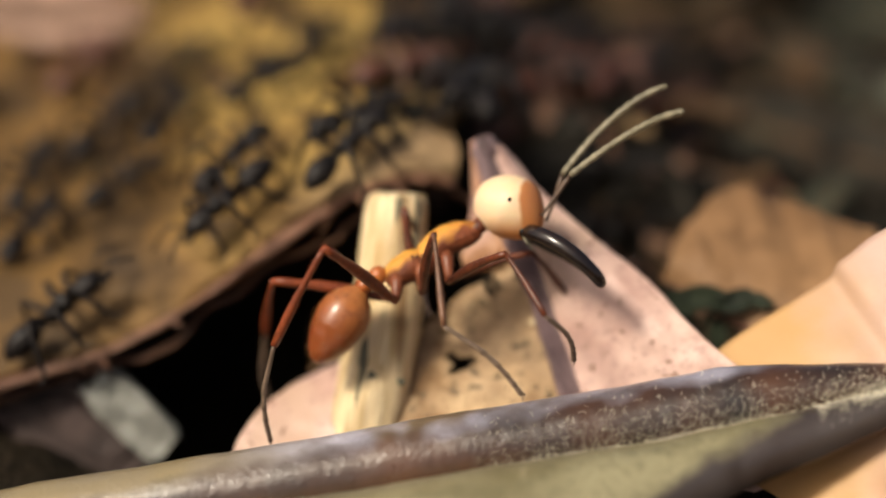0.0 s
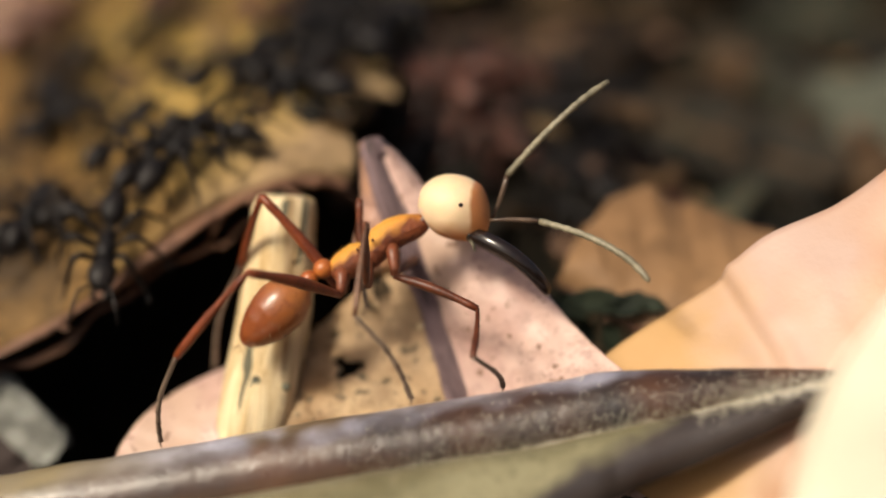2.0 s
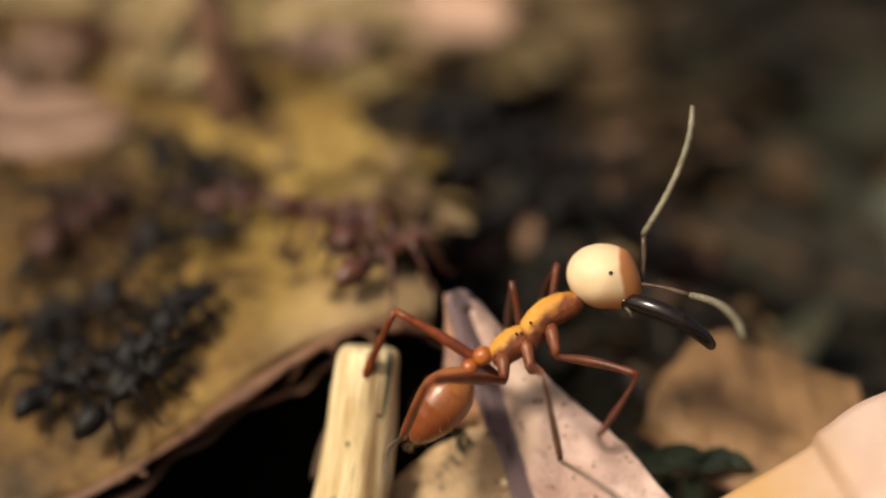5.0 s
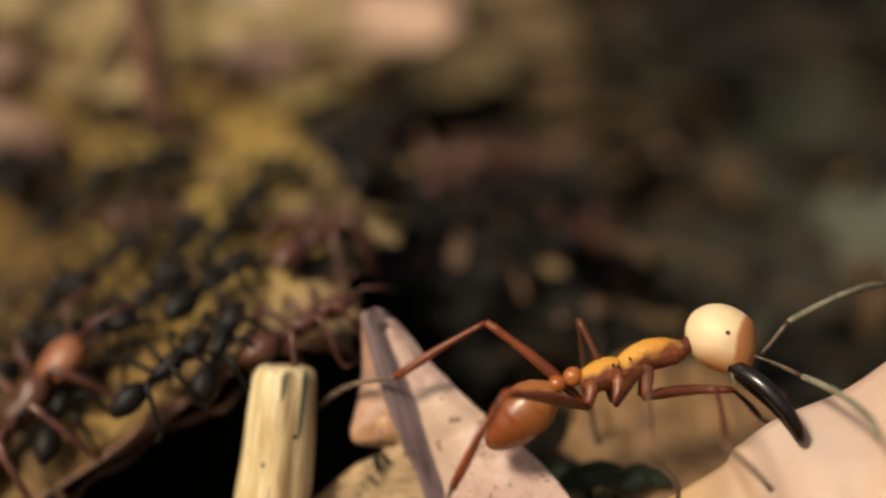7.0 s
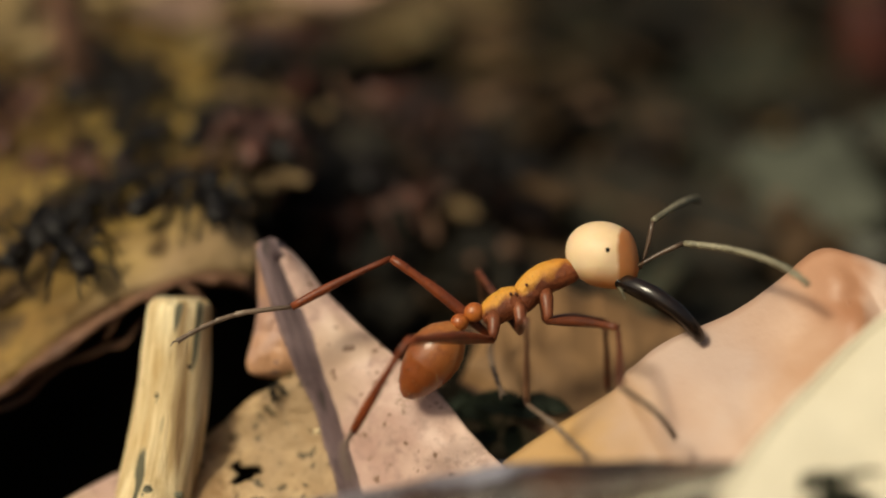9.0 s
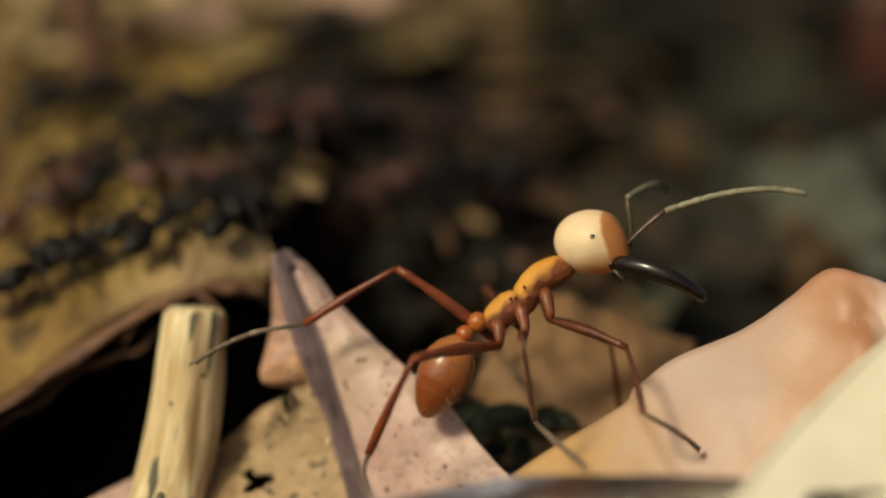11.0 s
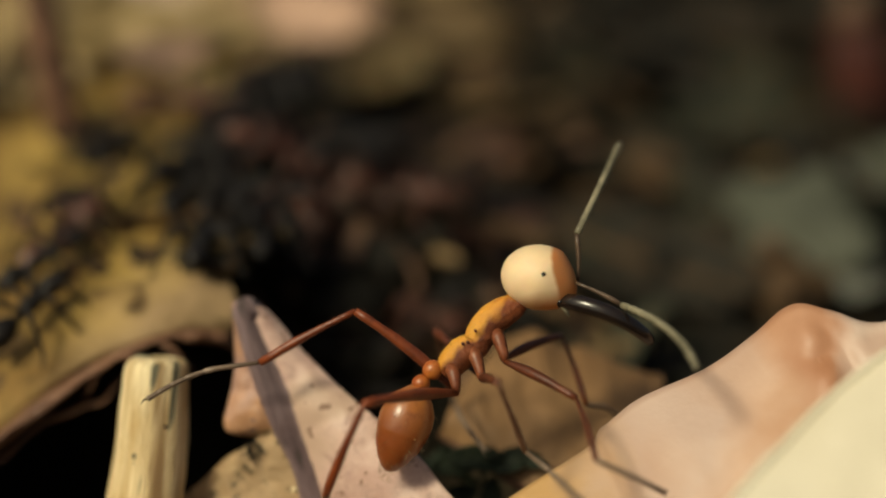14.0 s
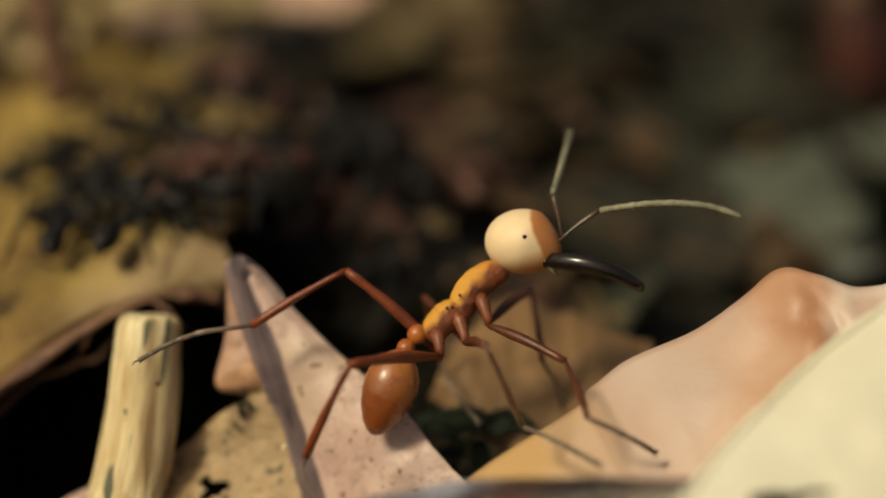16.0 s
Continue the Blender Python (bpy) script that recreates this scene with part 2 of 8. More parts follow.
M = {
    "soil": surface("soil", (0.006, 0.005, 0.0030), (0.026, 0.018, 0.010), accent=(0.045, 0.034, 0.019), grain=120, fine=900, rough=0.95, bump=1.0, depth=0.001, spec=0.1),
    # The chin tint paints in the orange glow of light inside the cuticle.
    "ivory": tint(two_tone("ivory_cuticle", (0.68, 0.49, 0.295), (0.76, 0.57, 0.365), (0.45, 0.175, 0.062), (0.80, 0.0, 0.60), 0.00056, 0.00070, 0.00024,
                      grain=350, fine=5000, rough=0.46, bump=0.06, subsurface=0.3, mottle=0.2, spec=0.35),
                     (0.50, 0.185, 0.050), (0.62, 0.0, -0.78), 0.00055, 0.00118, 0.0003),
    # Dark red flanks; the shade of the underside is also put into this colour.
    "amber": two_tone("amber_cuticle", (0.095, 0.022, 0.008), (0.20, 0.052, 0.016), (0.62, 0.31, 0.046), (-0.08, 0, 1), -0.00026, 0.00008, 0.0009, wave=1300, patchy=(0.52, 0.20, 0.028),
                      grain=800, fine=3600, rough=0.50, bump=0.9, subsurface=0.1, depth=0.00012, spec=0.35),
    "node": surface("orange_cuticle", (0.28, 0.065, 0.014), (0.40, 0.12, 0.024), grain=900, fine=5000, rough=0.36, bump=0.25, subsurface=0.1),
    "gaster": two_tone("red_brown_cuticle", (0.255, 0.080, 0.020), (0.40, 0.150, 0.042), (0.185, 0.042, 0.010), (-1, 0, -0.25), 0.0004, 0.0022, 0.0006, patchy=(0.27, 0.078, 0.020), grain=420, fine=2600, rough=0.34, bump=0.30, subsurface=0.2, depth=0.00006, coat=0.25),
    "leg": surface("dark_red_cuticle", (0.042, 0.012, 0.006), (0.16, 0.038, 0.012), grain=260, fine=5000, rough=0.40, bump=0.25, spec=0.4),
    "hind_leg": surface("red_cuticle", (0.085, 0.018, 0.007), (0.29, 0.062, 0.015), grain=260, fine=5000, rough=0.40, bump=0.25, spec=0.4),
    "shin": surface("brown_shin_cuticle", (0.075, 0.030, 0.016), (0.17, 0.080, 0.042), grain=500, fine=5000, rough=0.42, bump=0.25, spec=0.4),
    "coxa": surface("plum_cuticle", (0.13, 0.034, 0.014), (0.23, 0.074, 0.032), grain=800, fine=5000, rough=0.4, bump=0.2, spec=0.4),
    "tarsus": surface("brown_cuticle", (0.10, 0.064, 0.042), (0.20, 0.14, 0.10), grain=900, fine=5000, rough=0.45, bump=0.2),
    "jaw": surface("black_jaw", (0.006, 0.004, 0.004), (0.018, 0.010, 0.007), grain=900, fine=4000, rough=0.22, bump=0.05),
    "eye": surface("black_eye", (0.01, 0.008, 0.006), (0.02, 0.015, 0.01), rough=0.12, bump=0.0),
    "antenna": surface("pale_antenna", (0.12, 0.105, 0.065), (0.25, 0.22, 0.145), grain=1200, fine=6000, rough=0.5, bump=0.2),
    "scape": surface("dark_antenna", (0.05, 0.028, 0.016), (0.11, 0.07, 0.045), grain=1200, fine=6000, rough=0.35, bump=0.2),
    "worker": surface("black_brown_cuticle", (0.0035, 0.003, 0.0032), (0.013, 0.010, 0.009), grain=900, fine=5000, rough=0.5, bump=0.2, spec=0.2),
    "worker_red": surface("brick_red_cuticle", (0.06, 0.022, 0.014), (0.13, 0.048, 0.030), grain=900, fine=5000, rough=0.4, bump=0.1),
    "runner_head": surface("dull_orange_cuticle", (0.19, 0.062, 0.026), (0.30, 0.11, 0.05), grain=900, fine=5000, rough=0.45, bump=0.2),
    "gold_hair": surface("gold_hair", (0.20, 0.11, 0.045), (0.32, 0.19, 0.085), rough=0.5, bump=0.0),
    "hair": surface("pale_hair", (0.66, 0.62, 0.48), (0.80, 0.76, 0.66), rough=0.4, bump=0.0),
    "straw": surface("straw_stem", (0.50, 0.33, 0.14), (0.95, 0.80, 0.51), accent=(0.27, 0.155, 0.060), accent_cut=0.565, grain=330, fine=1300, rough=0.6, bump=1.0, axis=(0.124, 0.46, 0.88),
                     spots=(0.10, 0.09, 0.05), spot_size=420, spot_cut=0.655, stretch=(4.0, 4.0, 0.42), depth=0.0002, mottle=0.75),
    "mildew": surface("grey_green_mildew", (0.07, 0.068, 0.045), (0.26, 0.24, 0.16), grain=1500, fine=5000, rough=0.9, bump=0.6),
    "pith": surface("pale_pith", (0.62, 0.48, 0.26), (0.76, 0.63, 0.40), grain=900, fine=4000, rough=0.85, bump=0.8),
    "pink_leaf": surface("pink_dry_leaf", (0.49, 0.305, 0.255), (0.68, 0.48, 0.405), accent=(0.52, 0.355, 0.27), grain=330, fine=1900, rough=0.5, bump=0.6,
                         spots=(0.24, 0.135, 0.09), spot_size=2300, spot_cut=0.655, through_light=0.12),
    "tan_leaf": surface("spotted_tan_leaf", (0.30, 0.175, 0.080), (0.65, 0.465, 0.27), accent=(0.39, 0.26, 0.145), grain=420, fine=1500, rough=0.62, bump=1.0,
                        spots=(0.12, 0.085, 0.045), spot_size=2300, spot_cut=0.612, depth=0.00025, through_light=0.08),
    # Upper left lobe of the peaked leaf: its shade is put into this darker mauve.
    "shaded_lobe": surface("shaded_mauve_lobe", (0.25, 0.145, 0.125), (0.44, 0.27, 0.225), accent=(0.42, 0.22, 0.12), grain=420, fine=2000, rough=0.55, bump=0.6, spots=(0.16, 0.10, 0.09), spot_size=1500, spot_cut=0.66),
    "midrib": surface("grey_plum_rib", (0.105, 0.064, 0.068), (0.27, 0.182, 0.19), grain=330, fine=2200, rough=0.6, bump=1.0, stretch=(4.5, 4.5, 0.30), depth=0.00015, axis=(-0.326, 0.438, 0.837),
                      spots=(0.06, 0.04, 0.038), spot_size=700, spot_cut=0.65),
    "orange_leaf": tint(tint(tint(two_tone("orange_pink_leaf", (0.42, 0.235, 0.085), (0.47, 0.285, 0.125), (0.43, 0.298, 0.245), (0.83, -0.2, 0.52), 0.0040, 0.0080, 0.0020, patchy=(0.42, 0.262, 0.190), grain=60, fine=1500, rough=0.5, bump=0.4,
                           spots=(0.37, 0.18, 0.10), spot_size=300, spot_cut=0.74, mottle=0.3),
                          (0.40, 0.215, 0.125), (0.868, -0.17, -0.466), 0.0142, 0.0156, 0.0020, 260, (0.52, 0.34, 0.25)),
                          (0.33, 0.140, 0.068), (0.80, 0.205, 0.564), 0.0121, 0.0130, 0.0022, 260, (0.43, 0.23, 0.14)),
                          (0.62, 0.52, 0.46), (1.0, 0, 0), 0.0180, 0.0192, 0.0026, 420, (0.42, 0.26, 0.19)),
    # Sky sheen on the crest and the dark wall below it are painted in.
    "waxy": tint(tint(tint(surface("waxy_leaf_painted_sheen", (0.125, 0.115, 0.125), (0.50, 0.495, 0.60), accent=(0.135, 0.098, 0.060), accent_cut=0.54, grain=330, fine=2600, rough=0.30, bump=0.6, coat=0.6, spec=0.5, depth=0.0001, mottle=0.7),
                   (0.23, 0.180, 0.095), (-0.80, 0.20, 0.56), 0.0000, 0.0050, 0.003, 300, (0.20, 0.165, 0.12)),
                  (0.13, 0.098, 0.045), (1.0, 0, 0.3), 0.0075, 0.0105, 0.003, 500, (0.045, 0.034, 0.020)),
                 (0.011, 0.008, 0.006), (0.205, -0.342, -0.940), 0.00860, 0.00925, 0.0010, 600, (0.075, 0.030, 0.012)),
    # Near half: olive, darker brown towards its lower right.
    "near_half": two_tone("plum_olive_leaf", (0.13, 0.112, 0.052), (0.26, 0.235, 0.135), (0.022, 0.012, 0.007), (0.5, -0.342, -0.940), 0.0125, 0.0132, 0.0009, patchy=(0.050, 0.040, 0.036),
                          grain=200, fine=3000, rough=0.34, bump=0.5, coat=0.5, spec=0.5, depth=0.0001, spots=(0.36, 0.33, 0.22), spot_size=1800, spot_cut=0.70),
    "olive": surface("olive_groove", (0.16, 0.145, 0.072), (0.30, 0.28, 0.165), accent=(0.10, 0.082, 0.040), grain=260, fine=3000, rough=0.42, bump=0.7,
                     spots=(0.50, 0.48, 0.36), spot_size=3600, spot_cut=0.62, coat=0.4, depth=0.00008),
    "cream": surface("cream_leaf", (0.59, 0.525, 0.40), (0.70, 0.635, 0.505), accent=(0.56, 0.49, 0.36), grain=90, fine=1800, rough=0.55, bump=0.3, mottle=0.4),
    "bark": surface("grey_bark", (0.16, 0.16, 0.14), (0.46, 0.47, 0.42), accent=(0.05, 0.045, 0.038), accent_cut=0.60, grain=520, fine=1900, rough=0.9, bump=1.0, stretch=(1, 2.2, 1), depth=0.0004),
    "plum_bark": surface("plum_bark", (0.018, 0.011, 0.009), (0.060, 0.038, 0.033), grain=320, fine=1700, rough=0.85, bump=0.9, depth=0.0002),
    # Mottled gold; the darker brown left part has its shading put into the colour.
    "yellow_leaf": tint(tint(two_tone("mottled_yellow_leaf_shaded_left", (0.040, 0.022, 0.007), (0.20, 0.108, 0.028), (0.40, 0.265, 0.074), (1.0, 0.35, 0), -0.0140, -0.0070, 0.008, wave=150, patchy=(0.125, 0.070, 0.018),
                                  grain=170, fine=700, rough=0.65, bump=0.6, depth=0.0004, spec=0.25),
                        (0.30, 0.20, 0.105), (0.8, -0.6, 0), -0.0138, -0.0105, 0.004, 260, (0.13, 0.078, 0.034)),
                        (0.070, 0.040, 0.014), (0, 0, 0), 0.05, 0.13, 1.0, 300),
    "l_gold": surface("litter_gold", (0.20, 0.135, 0.045), (0.34, 0.24, 0.09), grain=120, fine=1100, rough=0.65, bump=0.5, vary=0.15),
    "l_rose": surface("litter_rose", (0.36, 0.21, 0.14), (0.52, 0.34, 0.25), grain=120, fine=1100, rough=0.65, bump=0.5, vary=0.15),
    "l_pale": surface("litter_pale", (0.46, 0.34, 0.25), (0.66, 0.52, 0.41), grain=120, fine=1100, rough=0.65, bump=0.5, vary=0.1),
    "l_bright": surface("litter_bright", (0.34, 0.23, 0.10), (0.54, 0.40, 0.21), grain=120, fine=1100, rough=0.65, bump=0.5, vary=0.15),
    "rim": surface("brown_leaf_rim", (0.080, 0.030, 0.014), (0.22, 0.105, 0.055), accent=(0.050, 0.020, 0.009), grain=300, fine=1700, rough=0.6, bump=0.9, stretch=(0.5, 1.5, 1.5), depth=0.0002),
    "l_tan": surface("litter_tan", (0.17, 0.105, 0.045), (0.34, 0.23, 0.11), grain=150, fine=1100, rough=0.65, bump=0.5, vary=0.25, through_light=0.1),
    "l_pink": surface("litter_pink", (0.12, 0.06, 0.034), (0.22, 0.12, 0.07), grain=150, fine=1100, rough=0.6, bump=0.5, vary=0.25, through_light=0.1),
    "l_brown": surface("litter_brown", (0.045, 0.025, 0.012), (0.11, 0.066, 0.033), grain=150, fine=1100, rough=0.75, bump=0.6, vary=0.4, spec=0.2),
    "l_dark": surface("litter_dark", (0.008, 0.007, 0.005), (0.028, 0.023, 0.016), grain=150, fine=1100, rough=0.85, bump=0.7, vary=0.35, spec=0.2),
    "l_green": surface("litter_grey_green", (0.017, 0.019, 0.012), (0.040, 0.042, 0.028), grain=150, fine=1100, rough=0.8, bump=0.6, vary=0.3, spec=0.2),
    "l_yellow": surface("litter_yellow", (0.13, 0.085, 0.024), (0.26, 0.175, 0.06), grain=150, fine=1100, rough=0.65, bump=0.5, vary=0.25, through_light=0.1),
    "moss": surface("dark_green_sprig", (0.007, 0.011, 0.006), (0.024, 0.031, 0.017), grain=400, fine=2000, rough=0.7, bump=0.5, spec=0.2),
    "fawn": surface("fawn_dead_leaf", (0.165, 0.088, 0.038), (0.28, 0.158, 0.074), accent=(0.12, 0.064, 0.028), grain=110, fine=500, rough=0.65, bump=0.25, spec=0.3),
    "pale": surface("pale_grey_scrap", (0.10, 0.10, 0.08), (0.20, 0.20, 0.165), grain=150, fine=1100, rough=0.7, bump=0.5, vary=0.3),
    "worker_brown": surface("red_brown_worker_cuticle", (0.045, 0.014, 0.008), (0.11, 0.038, 0.022), grain=900, fine=5000, rough=0.4, bump=0.1),
    "red": surface("brick_red_husk", (0.03, 0.006, 0.004), (0.075, 0.018, 0.011), grain=120, fine=900, rough=0.5, bump=0.5),
    "pebble": surface("grey_stone", (0.045, 0.048, 0.036), (0.120, 0.125, 0.098), accent=(0.02, 0.02, 0.015), grain=110, fine=900, rough=0.95, bump=0.8, depth=0.0004, spec=0.1),
}


# ---- mesh helpers; all of them work in millimetres ----
def part(name, bm, material, parent=None, label="", smooth=True):
    """Links a bmesh in millimetres as one mesh object, under a thing or a part where one is given."""
    bmesh.ops.recalc_face_normals(bm, faces=bm.faces)
    bmesh.ops.scale(bm, vec=(MM, MM, MM), verts=bm.verts)
    mesh = bpy.data.meshes.new(name)
    bm.to_mesh(mesh)
    bm.free()
    for p in mesh.polygons:
        p.use_smooth = smooth
    for mat in material if isinstance(material, list) else [material]:
        mesh.materials.append(mat)
    ob = new(name, mesh)
    if parent:
        ob.parent = parent
    if label:
        ob["label"] = label
    return ob


def thing(name, at=None, label="", category="", group="", kind=""):
    """An empty at the base of a thing made of parts."""
    ob = tagged(new(name), label, category, group, kind)
    ob.empty_display_size = 0.001
    if at is not None:
        ob.matrix_world = at
    return ob


def tube(points, radii, sides=10, squash=(1, 1), bm=None, wave=0.0, seed=0):
    """A closed tube along points, with a radius at each; squash scales its two cross axes."""
    bm = bm or bmesh.new()
    pts = [Vector(p) for p in points]
    rings, side = [], None
    for i, p in enumerate(pts):
        d = (pts[min(i + 1, len(pts) - 1)] - pts[max(i - 1, 0)]).normalized()
        ref = Vector((0, 0, 1)) if abs(d.z) < 0.9 else Vector((0, 1, 0))
        u = ref.cross(d).normalized() if side is None else (side - side.dot(d) * d).normalized()
        side, v = u, d.cross(u)
        ring = []
        for k in range(sides):
            a = 2 * math.pi * k / sides
            r = radii[i] * (1 + wave * noise.noise(Vector((k * 0.9 + seed, i * 0.7, seed * 3.1))))
            ring.append(bm.verts.new(p + u * math.cos(a) * r * squash[0] + v * math.sin(a) * r * squash[1]))
        rings.append(ring)
    for a, b in zip(rings, rings[1:]):
        for k in range(sides):
            bm.faces.new((a[k], a[(k + 1) % sides], b[(k + 1) % sides], b[k]))
    bm.faces.new(rings[0][::-1]), bm.faces.new(rings[-1])
    return bm


def spline(points, n):
    """n points along a smooth curve through the given ones (any number of coordinates)."""
    p = np.array([points[0], *points, points[-1]], float)
    out = []
    for k in range(n):
        s = k / (n - 1) * (len(points) - 1)
        i = min(int(s), len(points) - 2)
        f = s - i
        a, b, c, d = p[i], p[i + 1], p[i + 2], p[i + 3]
        out.append(0.5 * (2 * b + (c - a) * f + (2 * a - 5 * b + 4 * c - d) * f * f + (3 * b - a - 3 * c + d) * f ** 3))
    return [tuple(q) for q in out]


def ball(centre, radii, segments=20, rings=14, bm=None):
    bm = bm or bmesh.new()
    bmesh.ops.create_uvsphere(bm, u_segments=segments, v_segments=rings, radius=1,
                              matrix=Matrix.Translation(centre) @ Matrix.Diagonal((*radii, 1)))
    return bm


def sheet(shape, nu, nv, thick, keep=None, paint=None):
    """A thin curved sheet of real thickness: shape(u, v) with u and v from 0 to 1; keep(p) cuts holes; paint(p, u, v) picks a material slot."""
    bm = bmesh.new()
    rows = [[bm.verts.new(shape(i / nu, j / nv)) for j in range(nv + 1)] for i in range(nu + 1)]
    for i in range(nu):
        for j in range(nv):
            q = (rows[i][j], rows[i + 1][j], rows[i + 1][j + 1], rows[i][j + 1])
            mid = sum((v.co for v in q), Vector()) / 4
            if keep and not keep(mid):
                continue
            f = bm.faces.new(q)
            if paint:
                f.material_index = paint(mid, (i + 0.5) / nu, (j + 0.5) / nv)
    bmesh.ops.delete(bm, geom=[v for v in bm.verts if not v.link_faces], context="VERTS")
    bmesh.ops.recalc_face_normals(bm, faces=bm.faces)
    bmesh.ops.solidify(bm, geom=bm.faces[:], thickness=thick)
    return bm


def bumpy(p, size, seed=0.0):
    return noise.fractal(Vector(p) / size + Vector((seed, seed * 1.7, seed * 0.3)), 1.0, 2.0, 3)


def hairs(spots, length, thick, material, parent, name="hair", label=""):
    """Many fine three-sided hairs, one mesh: spots are (root, direction)."""
    verts, faces = [], []
    for root, way in spots:
        way = Vector(way).normalized()
        u = way.orthogonal().normalized()
        v = way.cross(u)
        s = length * random.uniform(0.6, 1.3)
        b = len(verts)
        for k in range(3):
            a = 2.094 * k
            verts.append((Vector(root) + (u * math.cos(a) + v * math.sin(a)) * thick) * MM)
        verts.append((Vector(root) + way * s + u * s * random.uniform(-0.25, 0.25)) * MM)
        faces += [(b, b + 1, b + 3), (b + 1, b + 2, b + 3), (b + 2, b, b + 3)]
    mesh = bpy.data.meshes.new(name)
    mesh.from_pydata(verts, [], faces)
    mesh.materials.append(material)
    ob = tagged(new(name, mesh), label, kind="stuff")
    if parent:
        ob.parent = parent
    return ob


# ---- ground: one sheet of dark forest soil, with a hollow behind the stem ----
def pit(x, y):
    return math.exp(-(((x + 11) / 10) ** 2 + ((y - 9) / 7) ** 2))


def mound(x, y):
    return math.exp(-(((x - 0) / 8) ** 2 + ((y - 24) / 8) ** 2))


def ground_height(x, y):
    r = math.hypot(x, y - 40)
    rough = 2.6 * bumpy((x, y, 0), 14) + 1.0 * bumpy((x, y, 5), 4)
    near = 1.0 / (1 + (r / 160) ** 2)
    bank = 0.22 * (max(0, min(y, 150) - 20) - 0.002 * max(0, min(y, 150) - 80) ** 2)
    return -13.5 + bank + rough * near + 5 * bumpy((x, y, 9), 90) * min(1, r / 200) - 16 * pit(x, y) + 7.5 * mound(x, y) + 1.5 * near


def make_ground():
    bm = bmesh.new()
    nx = 150
    def warp(k, reach):
        s = 2 * k / nx - 1
        return s * 75 + (abs(s) ** 7) * s * reach
    rows = []
    for i in range(nx + 1):
        rows.append([])
        for j in range(nx + 1):
            x, y = warp(i, 6000), 45 + warp(j, 6000)
            rows[-1].append(bm.verts.new((x, y, ground_height(x, y))))
    for i in range(nx):
        for j in range(nx):
            bm.faces.new((rows[i][j], rows[i + 1][j], rows[i + 1][j + 1], rows[i][j + 1]))
    ob = part("ground", bm, M["soil"])
    tagged(ob, "dark crumbly forest soil under leaf litter", "ground", kind="structure")


make_ground()


# ---- the yellow leaf that the workers cross, with its brown rolled rim ----
RIM = spline([(-34, -11.8, 4.5), (-25, -9.3, 5.0), (-19, -7.4, 5.2), (-15, -5.0, 5.5), (-12, -2.8, 5.8), (-9.6, -1.25, 6.2), (-7.2, -0.3, 6.8), (-5.0, -0.5, 7.6)], 40)
BACK = spline([(-58, 14.5, 41), (-47, 16, 42), (-36.5, 17, 43), (-27, 17.5, 43), (-18, 17.6, 43), (-11, 17.4, 43), (-6, 17.0, 42)], 40)


def yellow_shape(u, v):
    k = min(int(u * 39), 38)
    f = u * 39 - k
    a = Vector(RIM[k]).lerp(Vector(RIM[k + 1]), f)
    b = Vector(BACK[k]).lerp(Vector(BACK[k + 1]), f)
    p = place(*a.lerp(b, v))
    ramp = min(1, v * 5)
    p.z += 1.0 * bumpy((p.x, p.y, 3), 14) * ramp + 0.18 * bumpy((p.x, p.y, 1), 3.5) * ramp + 0.9 * math.sin(min(1, v * 6) * math.pi)
    p.x += 0.8 * bumpy((p.y, p.x, 8), 6) + max(0, u - 0.8) * (8 * bumpy((p.y, 3, 8), 7) + 6 * bumpy((p.y, 9, 2), 2.2)) * ramp
    return p


def make_yellow_leaf():
    leaf = thing("fallen_leaf", None, "large mottled yellow dead leaf with a rolled brown rim", "leaf")
    part("blade", sheet(yellow_shape, 110, 90, 0.25), M["yellow_leaf"], leaf)
    rim = [place(*p) for p in RIM]
    part("rim", tube([(p.x, p.y - 0.2, p.z - 0.1) for p in rim], [0.30 + 0.16 * bumpy((i * 0.35, 2, 0), 1) + 0.10 * math.sin(i * 0.37) for i in range(40)], 10, squash=(1.5, 0.7), wave=0.6), M["rim"], leaf, "rolled brown leaf edge")
    low = [place(x + 0.8 + 0.8 * bumpy((x, 1, 4), 3), y - 0.7 - 0.9 * bumpy((x, 8, 1), 3), z + 0.7) for x, y, z in RIM]
    part("fold", tube([(p.x, p.y, p.z) for p in low], [0.14 + 0.16 * abs(bumpy((i * 0.4, 5, 1), 1)) for i in range(40)], 10, squash=(2.0, 0.6), wave=0.8, seed=3), M["rim"], leaf, "second brown fold under the edge")
    rnd = random.Random(14)
    for k in range(16):
        p = rim[rnd.randint(4, 36)] + Vector((rnd.uniform(-0.3, 0.3), -0.3, -0.1))
        d = Vector((rnd.uniform(-1.6, 1.6), rnd.uniform(-0.6, 0.3), rnd.uniform(-1.6, 0.6)))
        part("shred", tube([p, p + d * 0.5 + Vector((0, 0, rnd.uniform(-0.2, 0.3))), p + d], [rnd.uniform(0.08, 0.2), 0.12, 0.03], 6, squash=(1.6, 0.5), wave=0.4, seed=k), M["rim"], leaf, "torn shred of the leaf edge")


make_yellow_leaf()
LEAF_GRID = [[yellow_shape(i / 40, j / 30) for j in range(31)] for i in range(41)]


def top_height(x, y):
    """Height of the litter or of the yellow leaf at a place of the plan."""
    best = ground_height(x, y) + 1.0
    for line in LEAF_GRID:
        for q in line:
            if abs(q.x - x) < 1.6 and abs(q.y - y) < 1.6:
                best = max(best, q.z)
    return best


